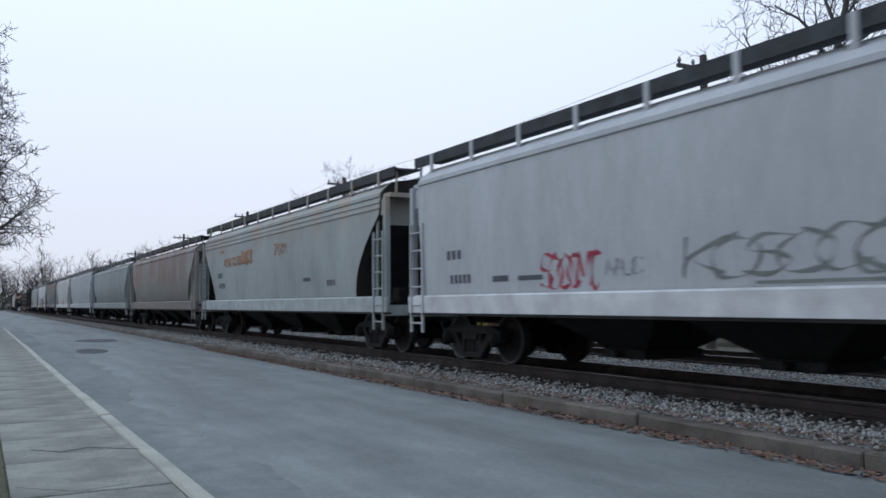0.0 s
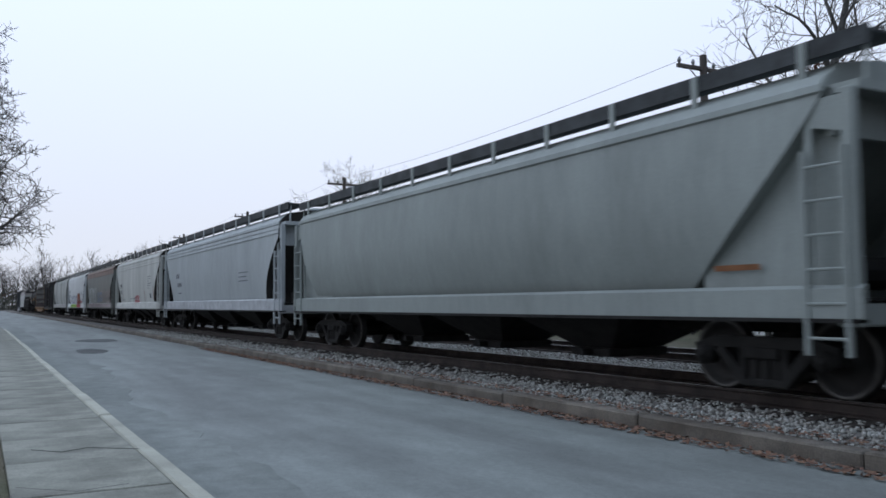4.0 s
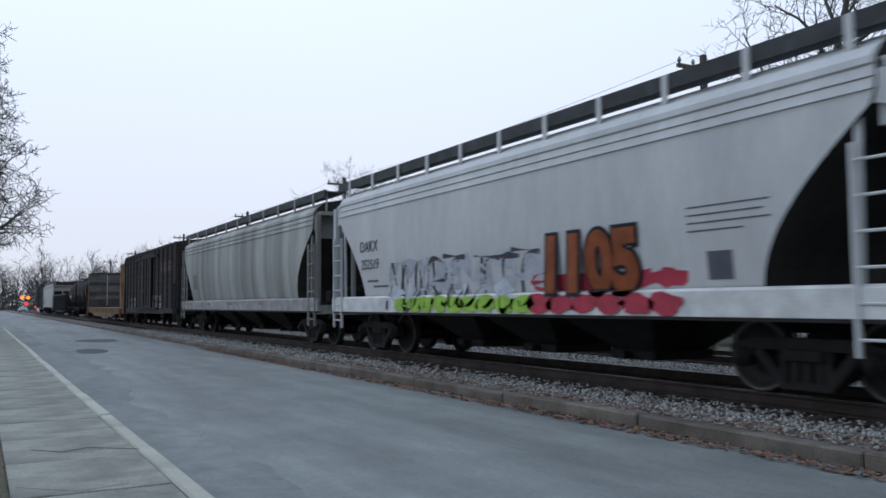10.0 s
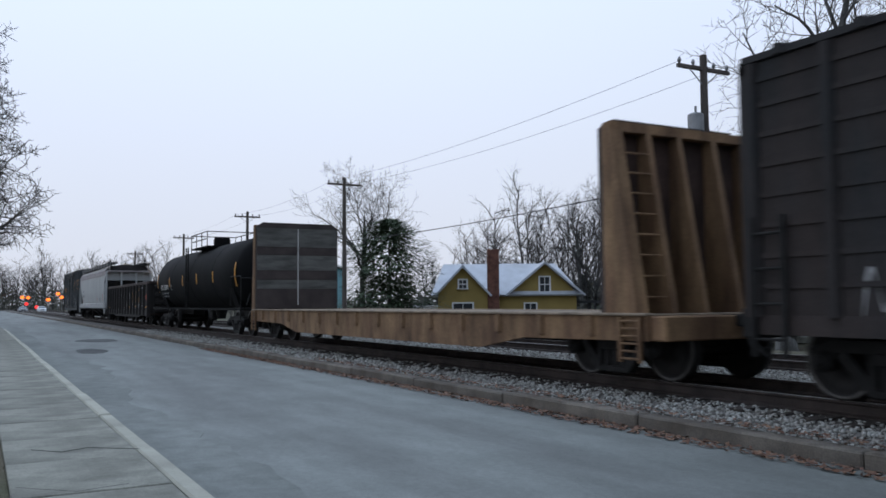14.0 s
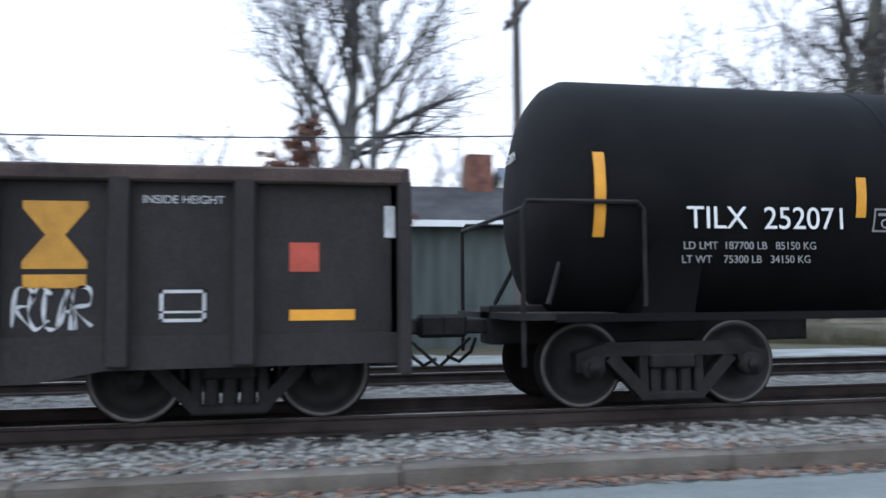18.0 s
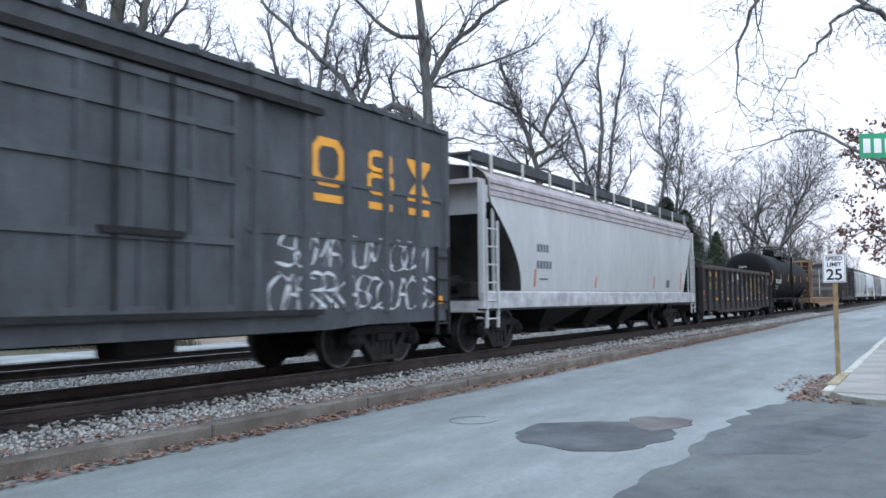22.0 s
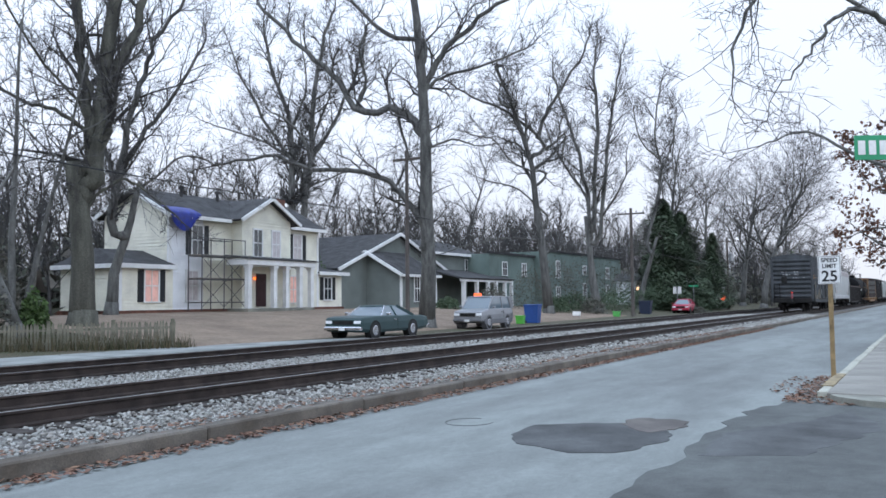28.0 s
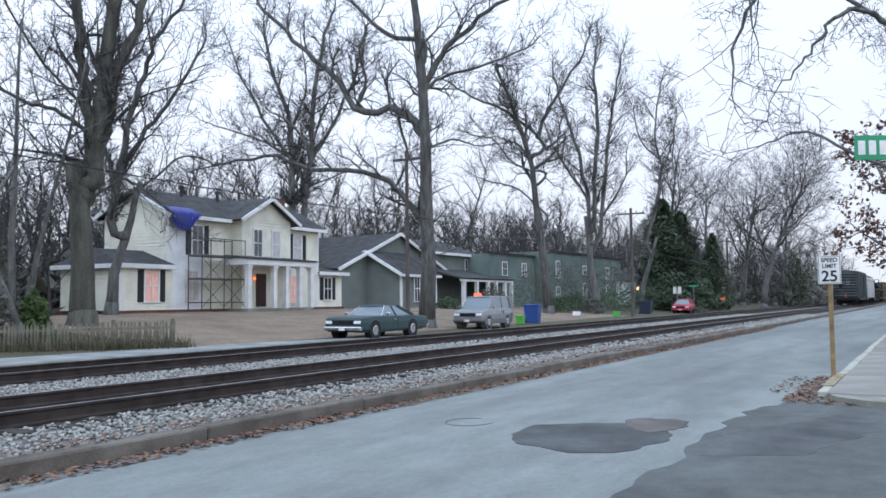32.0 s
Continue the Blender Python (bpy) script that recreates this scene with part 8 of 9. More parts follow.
def porch_house():
    h = thing("white_porch_house", "white house with a broad columned porch and lit window", "house", pose(-34.5, 41.0, -1.0, 0, 0, 61.5))
    rf = bpy.data.materials["pale_metal_roof"]
    part("wall", Mesh().box(1.5, 14.0, 3.0, 12, 0, 6.2, 0.02), M_CLAPW, h)
    part("roof", slab([(1.0, 2.6, 6.1), (14.4, 2.6, 6.1), (12.0, 7.5, 9.0), (3.5, 7.5, 9.0)]), rf, h)
    part("porch_roof", slab([(-0.3, -0.3, 3.1), (14.5, -0.3, 3.1), (14.0, 3.0, 3.9), (1.2, 3.0, 3.9)]), rf, h)
    part("porch_beam", Mesh().box(0.0, 14.2, 0.0, 0.2, 2.75, 3.05), M_TRIM, h)
    for x in (0.2, 1.8, 3.0, 5.0, 8.2, 11.2, 14.0):
        part("porch_column", Mesh().tube([(x, 0.1, 0.3), (x, 0.1, 2.8)], [0.17, 0.14], 12), M_TRIM, h)
    part("porch_floor", Mesh().box(-0.2, 14.4, -0.2, 3.0, 0, 0.35), M_CONC, h)
    window(h, 7.0, 3.0, 0.9, 1.0, 1.6, pane=mat("fire_glow", (1.0, 0.35, 0.12), 0.6, var=0.5, scale=6, emit=1.2, bump=0))
    window(h, 4.0, 3.0, 0.9, 0.8, 1.6)
    window(h, 10.5, 3.0, 0.9, 0.8, 1.6)


porch_house()


def teal_house():
    tl = mat("teal_clapboard", (0.14, 0.35, 0.4), 0.8, var=0.12, scale=0.8, fine=18)
    h = thing("teal_house", "pale teal two-storey house with white trim", "house", pose(-98.0, 29.5, -0.5, 0, 0, 61.5))
    part("wall", Mesh().box(2.2, 8.5, 0, 7, 0, 6.3, 0.02), tl, h)
    part("wall", Mesh().box(-2.0, 2.2, 1.5, 7, 0, 6.6, 0.02), M_CLAPW, h)
    part("roof_edge", Mesh().box(1.8, 8.9, -0.4, 7.4, 6.3, 6.6, 0.03).box(-2.3, 2.3, 1.2, 7.3, 6.6, 6.85), M_TRIM, h)
    part("bay", Mesh().box(4.2, 6.2, -0.5, 0, 3.2, 6.2, 0.02), M_TRIM, h)
    window(h, 4.7, -0.5, 3.9, 0.55, 1.7)
    window(h, 5.6, -0.5, 3.9, 0.55, 1.7)
    for x in (4.0, 7.2):
        window(h, x, 0.0, 1.0, 0.8, 1.4)


teal_house()


def plain_house(x, y, w, d, z, ev, rd, wall, roof, label, yaw=0, lights=3):
    h = thing("house", label, "house", pose(x, y, z, 0, 0, yaw))
    part("wall", Mesh().box(0, w, 0, d, 0, ev, 0.02).prism([(0, ev), (d, ev), (d / 2, rd)], 0.0, w, "x"), wall, h)
    part("roof", slab([(-0.4, -0.4, ev - 0.1), (w + 0.4, -0.4, ev - 0.1), (w + 0.4, d / 2, rd + 0.12), (-0.4, d / 2, rd + 0.12)]), roof, h)
    part("roof", slab([(-0.4, d + 0.4, ev - 0.1), (w + 0.4, d + 0.4, ev - 0.1), (w + 0.4, d / 2, rd + 0.12), (-0.4, d / 2, rd + 0.12)]), roof, h)
    part("eave_board", Mesh().bar((-0.4, -0.42, ev - 0.2), (w + 0.4, -0.42, ev - 0.2), 0.08, 0.2), M_TRIM, h)
    for k in range(lights):
        window(h, w * (0.2 + 0.3 * k), 0.0, 1.2, 0.9, 1.5)
    part("chimney", Mesh().box(w * 0.6, w * 0.6 + 0.9, d / 2 - 0.4, d / 2 + 0.4, ev, rd + 1.2, 0.02), M_BRICK, h)
    return h


plain_house(12.5, 40.0, 11, 8, 0.7, 5.4, 7.9, M_CLAP, mat("slate_blue_roof", (0.12, 0.13, 0.16), 0.9, var=0.2, scale=1.5), "low cream house with a slate-blue roof and brick chimney")
M_SHED = mat("shed_boards", (0.085, 0.105, 0.098), 0.9, var=0.3, scale=1.0, fine=18, bump=0.2, streak=(4, 4, 0.4))
plain_house(2.6, 25.6, 6, 5, -0.1, 4.2, 5.4, M_SHED, M_SHING, "dark grey-green shed close beside the railway", lights=0)
plain_house(-12.0, 44.0, 10, 8, -0.8, 3.2, 5.4, M_CLAPW, M_SHING, "white cottage among the trees")
plain_house(128, 26, 9, 7, 0, 3.2, 5.2, M_CLAPW, M_SHING, "distant white cottage behind the cedars")
plain_house(120, -16, 12, 8, 0, 3.0, 5.5, M_CLAP, mat("grey_roof", (0.16, 0.165, 0.18), 0.9, var=0.2, scale=1.5), "distant house behind the street trees")

# ---------------- vehicles ----------------
M_TYRE = mat("tyre_rubber", (0.018, 0.018, 0.018), 0.85, var=0.2, scale=5)
M_CHROME = mat("chrome", (0.6, 0.6, 0.62), 0.2, 0.95, var=0.1, scale=5, bump=0)
M_LAMP = mat("headlamp_glass", (0.75, 0.77, 0.78), 0.15, var=0.05, bump=0, spec=0.8)
M_TAIL = mat("tail_lamp", (0.3, 0.01, 0.01), 0.25, var=0.05, bump=0)
M_CARGL = mat("car_glass", (0.1, 0.13, 0.15), 0.06, var=0.05, bump=0, spec=0.9)


def car(x, y, yaw, name, label, body, length, width, low, belt, top, hood, cabin, wheel_r, wheelbase, front_over, tail_h, boxy=0.0, clad=None, trim=None):
    """A car facing +x in its own space. cabin: (base front, roof front, roof rear, base rear) along its length from the nose."""
    c = thing(name, label, "car", pose(x, y, -0.03, 0, 0, yaw))
    n, hw = length / 2, width / 2

    def ring(px, z0, z1, w, tuck):
        return [(px, -w * 0.9, z0), (px, -w, z0 + 0.12), (px, -w, z0 + (z1 - z0) * 0.62), (px, -w + tuck * 0.5, z1 - 0.05), (px, -w + tuck, z1), (px, w - tuck, z1), (px, w - tuck * 0.5, z1 - 0.05), (px, w, z0 + (z1 - z0) * 0.62), (px, w, z0 + 0.12), (px, w * 0.9, z0)]
    rings = [ring(n, low + 0.18, hood - 0.12, hw * 0.9, 0.06), ring(n - 0.12, low + 0.05, hood - 0.04, hw * 0.97, 0.08), ring(n - 0.6, low, hood, hw, 0.1), ring(n - cabin[0], low, belt, hw, 0.1), ring(0, low, belt, hw, 0.1),
             ring(n - cabin[3], low, belt, hw, 0.1), ring(-n + 0.5, low + 0.03, tail_h, hw, 0.12), ring(-n + 0.1, low + 0.1, tail_h - 0.06, hw * 0.97, 0.1), ring(-n, low + 0.2, tail_h - 0.12, hw * 0.92, 0.08)]
    b = part("body", Mesh().loft(rings), body, c)
    cw, rw = hw - 0.1, hw - 0.1 - (0.28 - 0.18 * boxy)
    q = [(n - cabin[0], cw, belt - 0.02), (n - cabin[1], rw, top - 0.05), (n - cabin[2], rw, top - 0.05), (n - cabin[3], cw, belt - 0.02)]
    part("glass", Mesh().add([(px, s * w, z) for s in (-1, 1) for px, w, z in q], [(0, 1, 2, 3), (7, 6, 5, 4), (0, 4, 5, 1), (1, 5, 6, 2), (2, 6, 7, 3)]), M_CARGL, c, "dark car windows")
    part("roof", Mesh().loft([[(n - cabin[1] + 0.06, -rw, top - 0.07), (n - cabin[1] + 0.02, -rw + 0.1, top - 0.02), (n - cabin[1] + 0.02, rw - 0.1, top - 0.02), (n - cabin[1] + 0.06, rw, top - 0.07)],
                              [(n - (cabin[1] + cabin[2]) / 2, -rw - 0.01, top - 0.06), (n - (cabin[1] + cabin[2]) / 2, -rw + 0.12, top), (n - (cabin[1] + cabin[2]) / 2, rw - 0.12, top), (n - (cabin[1] + cabin[2]) / 2, rw + 0.01, top - 0.06)],
                              [(n - cabin[2] - 0.06, -rw, top - 0.07), (n - cabin[2] - 0.02, -rw + 0.1, top - 0.02), (n - cabin[2] - 0.02, rw - 0.1, top - 0.02), (n - cabin[2] - 0.06, rw, top - 0.07)]]), body, c)
    for s in (-1, 1):
        part("pillar", Mesh().bar((n - cabin[0], s * cw, belt - 0.02), (n - cabin[1], s * rw, top - 0.05), 0.06), trim or body, c)
        part("pillar", Mesh().bar((n - cabin[3], s * cw, belt - 0.02), (n - cabin[2], s * rw, top - 0.05), 0.12 + 0.1 * boxy), body, c)
        mid = (cabin[1] + cabin[2]) / 2
        part("pillar", Mesh().bar((n - mid, s * (cw + 0.005), belt), (n - mid, s * (rw + 0.005), top - 0.05), 0.06), body, c)
        part("mirror", Mesh().box(n - cabin[0] - 0.35, n - cabin[0] - 0.2, s * hw - (0.0 if s > 0 else 0.18), s * hw + (0.18 if s > 0 else 0.0), belt + 0.02, belt + 0.14, 0.02), trim or body, c)
        part("headlight", Mesh().box(n - 0.06, n + 0.012, s * hw * 0.72 - 0.17, s * hw * 0.72 + 0.17, hood - 0.3, hood - 0.16, 0.02), M_LAMP, c)
        part("tail_light", Mesh().box(-n - 0.01, -n + 0.06, s * hw * 0.7 - 0.16, s * hw * 0.7 + 0.16, tail_h - 0.34, tail_h - 0.2, 0.02), M_TAIL, c)
        part("door_seam", Mesh().box(n - mid - 0.008, n - mid + 0.008, s * hw - 0.012, s * hw + 0.004, low + 0.1, belt - 0.12), M_UNDER, c)
        part("door_handle", Mesh().box(n - mid + 0.12, n - mid + 0.3, s * hw - 0.01, s * hw + 0.03, belt - 0.2, belt - 0.16, 0.01), trim or clad or M_UNDER, c)
        if clad:
            part("cladding", Mesh().box(-n + 0.2, n - 0.25, s * hw - 0.02, s * hw + 0.015, low - 0.02, low + 0.24, 0.01), clad, c)
    part("grille", Mesh().box(n - 0.05, n + 0.008, -hw * 0.5, hw * 0.5, hood - 0.34, hood - 0.16, 0.01), M_UNDER, c)
    part("bumper", Mesh().box(n - 0.1, n + 0.09, -hw * 0.95, hw * 0.95, low + 0.1, low + 0.26, 0.04), trim or clad or body, c)
    part("bumper", Mesh().box(-n - 0.08, -n + 0.1, -hw * 0.95, hw * 0.95, low + 0.12, low + 0.28, 0.04), trim or clad or body, c)
    part("plate", Mesh().box(n + 0.09, n + 0.1, -0.15, 0.15, low + 0.1, low + 0.22), M_WHITE, c)
    for px in (n - front_over, n - front_over - wheelbase):
        for s in (-1, 1):
            part("wheel_arch", Mesh().tube([(px, s * hw - s * 0.3, wheel_r), (px, s * hw + s * 0.004, wheel_r)], wheel_r + 0.07, 18), clad or M_UNDER, c)
            w = part("wheel", Mesh().tube([(px, s * (hw - 0.2), wheel_r), (px, s * (hw - 0.18), wheel_r), (px, s * (hw - 0.0), wheel_r), (px, s * (hw + 0.012), wheel_r)], [wheel_r - 0.03, wheel_r, wheel_r, wheel_r - 0.04], 20), M_TYRE, c)
            part("hubcap", Mesh().tube([(px, s * (hw + 0.01), wheel_r), (px, s * (hw + 0.026), wheel_r)], [wheel_r * 0.62, wheel_r * 0.5], 16), M_CHROME, w)
    return c


M_TEALCAR = mat("dark_teal_paint", (0.02, 0.045, 0.046), 0.5, 0.0, var=0.1, scale=2, bump=0, spec=0.35)
M_SILVER = mat("silver_paint", (0.24, 0.245, 0.255), 0.35, 0.4, var=0.1, scale=2, bump=0)
M_REDCAR = mat("crimson_paint", (0.36, 0.02, 0.05), 0.35, 0.1, var=0.1, scale=2, bump=0)
M_CLAD = mat("grey_cladding", (0.12, 0.12, 0.125), 0.7, var=0.1, scale=2, bump=0)
car(31.6, 20.85, 180, "saloon_car", "old dark teal four-door saloon with chrome bumpers", M_TEALCAR, 5.45, 2.0, 0.26, 0.95, 1.40, 0.93, (1.55, 2.2, 3.2, 4.1), 0.35, 3.02, 0.95, 0.92, trim=M_CHROME)
car(43.0, 21.3, 182, "boxy_car", "silver boxy car with dark grey cladding", M_SILVER, 4.3, 1.82, 0.3, 1.1, 1.80, 1.02, (1.0, 1.65, 4.05, 4.22), 0.35, 2.58, 0.85, 1.12, boxy=1.0, clad=M_CLAD)
car(88.5, 20.9, 184, "small_red_car", "small crimson hatchback parked by the lane", M_REDCAR, 4.0, 1.75, 0.25, 0.95, 1.48, 0.9, (0.95, 1.7, 3.2, 3.85), 0.32, 2.5, 0.8, 0.95)

# ---------------- street furniture ----------------
M_POLE = mat("pole_timber", (0.115, 0.1, 0.09), 0.95, var=0.35, scale=2, fine=20, bump=0.5, streak=(3, 3, 0.4))
M_GALV = mat("galvanised", (0.3, 0.31, 0.32), 0.5, 0.6, var=0.2, scale=3)


def utility_pole(x, y, h, label, transformer=False, arm=2.4, yaw=0, rad=0.17):
    p = thing("utility_pole", label, "utility pole", pose(x, y, height(x, y) - 0.1, 0, 0, yaw), group="utility poles")
    part("mast", Mesh().tube([(0, 0, 0), (0, 0, h)], [rad, rad * 0.7], 10), M_POLE, p)
    a = part("crossarm", Mesh().box(-0.06, 0.06, -arm / 2, arm / 2, h - 0.55, h - 0.42, 0.01), M_POLE, p)
    for k in (-0.46, -0.2, 0.2, 0.46):
        part("insulator", Mesh().tube([(0, k * arm, h - 0.42), (0, k * arm, h - 0.3), (0, k * arm, h - 0.2)], [0.03, 0.07, 0.03], 8), M_GALV, a)
    part("arm_brace", Mesh().bar((0.02, -arm * 0.3, h - 0.5), (0.02, 0, h - 1.1), 0.03).bar((0.02, arm * 0.3, h - 0.5), (0.02, 0, h - 1.1), 0.03), M_GALV, p)
    if transformer:
        t = part("transformer", Mesh().tube([(0, -0.42, h - 3.1), (0, -0.42, h - 3.05), (0, -0.42, h - 2.1), (0, -0.42, h - 2.05)], [0.2, 0.27, 0.27, 0.2], 16), M_GALV, p)
        part("bushing", Mesh().tube([(0, -0.42, h - 2.05), (0, -0.42, h - 1.8)], 0.04, 6), M_GALV, t)
    return p


YP = 21.5
utility_pole(-20.65, YP, 10.05, "timber utility pole with crossarm and grey transformer", True)
for px in (-53.0, -76.5, -104.0, -140.0, -168.0):
    utility_pole(px, YP, 10.2, "timber utility pole with a crossarm")
utility_pole(6.2, YP, 9.8, "timber utility pole beside the lane")
utility_pole(36.9, 22.6, 9.4, "slim timber utility pole behind a parked car", arm=1.6, rad=0.12)
utility_pole(72.6, YP, 9.6, "timber utility pole among the trees")
utility_pole(116.0, YP, 9.6, "timber utility pole with a grey transformer", True)


def cable(name, pts, r, label, sag=0.25):
    m = Mesh()
    for p, q in zip(pts, pts[1:]):
        p, q = Vector(p), Vector(q)
        m.tube([p.lerp(q, k / 8) - Vector((0, 0, sag * 4 * (k / 8) * (1 - k / 8))) for k in range(9)], r, 5)
    return tagged(part(name, m, M_BLACK, None, label), category="cable")


cable("telephone_cable", [(-53, YP, 5.7), (-20.65, YP, 5.75), (6.2, YP, 5.9), (36.9, 22.6, 5.8), (72.6, YP, 5.7), (116, YP, 5.6)], 0.022, "black telephone cable strung between the poles")
for s in (-1.0, 1.0):
    cable("power_line", [(-168, YP + s, 9.7), (-140, YP + s, 9.7), (-104, YP + s, 9.7), (-76.5, YP + s, 9.7), (-53, YP + s, 9.7), (-20.65, YP + s, 9.6)], 0.008, "thin overhead wire between the poles", 0.4)


def speed_sign():
    s = thing("speed_limit_sign", "white speed limit sign on a rusty yellow post beside the kerb", "road sign", pose(17.1, 1.33, 0.1))
    post = mat("ochre_post", (0.3, 0.21, 0.1), 0.75, var=0.35, scale=4, fine=30)
    part("post", Mesh().box(-0.03, 0.03, -0.04, 0.04, -0.1, 2.12, 0.01), post, s)
    yw = pose(-0.045, 0, 1.68, 0, 0, 0)
    pl = part("plate", Mesh().box(-0.004, 0.004, -0.195, 0.195, 0, 0.52, 0.002), M_WHITE, s, "white metal plate with a black border", at=yw)
    blk = mat("sign_black", (0.012, 0.012, 0.013), 0.6, var=0.1, bump=0)
    bd = Mesh()
    for a, b, c, d in ((-0.183, 0.183, 0.012, 0.02), (-0.183, 0.183, 0.5, 0.508), (-0.183, -0.175, 0.012, 0.508), (0.175, 0.183, 0.012, 0.508)):
        bd.box(-0.0075, -0.0045, a, b, c, d)
    part("border", bd, blk, pl)
    for txt, size, z in (("SPEED", 0.105, 0.405), ("LIMIT", 0.105, 0.295), ("25", 0.28, 0.05)):
        cu = bpy.data.curves.new("sign_text", "FONT")
        cu.body, cu.size, cu.extrude, cu.align_x, cu.offset = txt, size, 0.001, "CENTER", 0.006 if size > 0.2 else 0.003
        ob = new("tmp_text", cu)
        me = bpy.data.meshes.new_from_object(ob.evaluated_get(bpy.context.evaluated_depsgraph_get()))
        bpy.data.objects.remove(ob)
        me.materials.clear()
        me.materials.append(blk)
        part("lettering", me, blk, pl, "black sign lettering", at=pose(-0.006, 0, z, 90, 0, -90))
    s.matrix_basis = pose(17.1, 1.36, 0.1, 0, 0, -3)


speed_sign()


def street_sign():
    s = thing("street_name_sign", "green street name sign with white lettering bars on a post", "road sign", pose(10.9, -0.15, 0.0))
    grn = mat("sign_green", (0.02, 0.26, 0.12), 0.5, var=0.1, scale=3, bump=0)
    part("post", Mesh().tube([(0, 0, 0), (0, 0, 3.05)], 0.03, 8), M_GALV, s)
    pl = part("blade", Mesh().box(-0.006, 0.006, -0.42, 0.42, 3.08, 3.36, 0.004), grn, s, at=pose(0, 0, 0, 0, 0, 28) @ pose(0, 0.36, 0))
    for k in range(6):
        part("letter_bar", Mesh().box(-0.009, -0.006, 0.30 - k * 0.12, 0.38 - k * 0.12, 3.14, 3.3), M_WHITE, pl)


street_sign()


def picket_fence():
    f = thing("picket_fence", "weathered grey picket fence overgrown with weeds", "fence", pose(0, 0, 0))
    M_WOODG = mat("mossy_picket", (0.19, 0.175, 0.135), 0.95, var=0.4, scale=2, fine=25, bump=0.3, col2=(0.075, 0.08, 0.05))
    m = Mesh().prism([(-0.035, 0), (0.035, 0), (0.035, 0.86), (0.0, 0.94), (-0.035, 0.86)], -0.01, 0.01, "y").data("picket", M_WOODG)
    r = random.Random(8)
    f.matrix_basis = pose(21.2, 22.5, height(20, 22.5), 0, 0, -24)
    for k in range(110):
        part("picket", m, M_WOODG, f, at=pose(-k * 0.11, 0, 0.02 + r.uniform(-0.03, 0.03), 0, r.uniform(-3, 3), 0))
    for z in (0.3, 0.72):
        part("rail", Mesh().box(-12.0, 0.0, 0.015, 0.06, z - 0.04, z + 0.04), M_WOODG, f)
    for k in range(7):
        part("post", Mesh().box(-2 * k - 0.05, -2 * k + 0.05, 0.02, 0.12, -0.1, 1.02), M_WOODG, f)


picket_fence()


def grass_tufts():
    r = random.Random(31)
    m = Mesh()
    for k in range(5200):
        x, y = (r.uniform(9, 21.3), r.uniform(-0.5, 1.2)) if k < 3200 else (r.uniform(-14, -2.5), r.uniform(-0.6, 0.23))
        y += 22.5 + (21.2 - x) * 0.445 if k < 3200 else 0
        z = height(x, y) if y > 2 else 0.06
        hgt = r.uniform(0.15, 0.6) if y > 2 else r.uniform(0.02, 0.07)
        a = r.uniform(0, 6.28)
        w = 0.02 if y > 2 else 0.006
        m.add([(x - w * math.cos(a), y - w * math.sin(a), z), (x + w * math.cos(a), y + w * math.sin(a), z), (x + r.gauss(0, 0.1) * hgt * 2, y + r.gauss(0, 0.1) * hgt * 2, z + hgt)], [(0, 1, 2)])
    tagged(part("grass_tufts", m, island_mat("weeds", [(0.1, 0.085, 0.045), (0.06, 0.065, 0.03), (0.13, 0.1, 0.055), (0.045, 0.05, 0.025)]), None, "dry weeds and grass tufts"), category="grass", kind="stuff")


grass_tufts()


def bin_box(name, label, x, y, w, d, h, col, lid=True):
    b = thing(name, label, "bin", pose(x, y, height(x, y), 0, 0, 8))
    mt = mat(name + "_plastic", col, 0.5, var=0.12, scale=3, bump=0.05)
    part("body", Mesh().loft([[(-w * 0.42, -d * 0.42, 0.05), (w * 0.42, -d * 0.42, 0.05), (w * 0.42, d * 0.42, 0.05), (-w * 0.42, d * 0.42, 0.05)], [(-w / 2, -d / 2, h * 0.93), (w / 2, -d / 2, h * 0.93), (w / 2, d / 2, h * 0.93), (-w / 2, d / 2, h * 0.93)]]), mt, b)
    if lid:
        part("lid", Mesh().box(-w * 0.54, w * 0.54, -d * 0.54, d * 0.54, h * 0.93, h, 0.03), mt, b)
        for s in (-1, 1):
            part("wheel", Mesh().tube([(s * w * 0.4, d * 0.45, 0.12), (s * w * 0.48, d * 0.45, 0.12)], 0.12, 12), M_TYRE, b)
    else:
        part("rim", Mesh().box(-w * 0.53, w * 0.53, -d * 0.53, -d * 0.46, h * 0.88, h * 0.95).box(-w * 0.53, w * 0.53, d * 0.46, d * 0.53, h * 0.88, h * 0.95), mt, b)
    return b


bin_box("wheeled_bin", "large blue wheeled bin at the lane edge", 51.4, 21.9, 0.95, 0.95, 1.25, (0.02, 0.07, 0.26))
bin_box("recycling_tub", "bright green recycling tub", 49.4, 21.9, 0.62, 0.5, 0.6, (0.1, 0.42, 0.06), False)
bin_box("recycling_tub", "bright green recycling tub", 70.5, 22.3, 0.7, 0.6, 0.55, (0.1, 0.42, 0.1), False)
bin_box("dark_skip", "dark blue refuse skip by the hedge", 80.5, 22.6, 1.5, 1.1, 1.3, (0.02, 0.03, 0.06))
bin_box("wheeled_bin", "blue wheeled bin seen beyond the train", -9.3, 21.6, 0.7, 0.7, 1.1, (0.02, 0.08, 0.3))


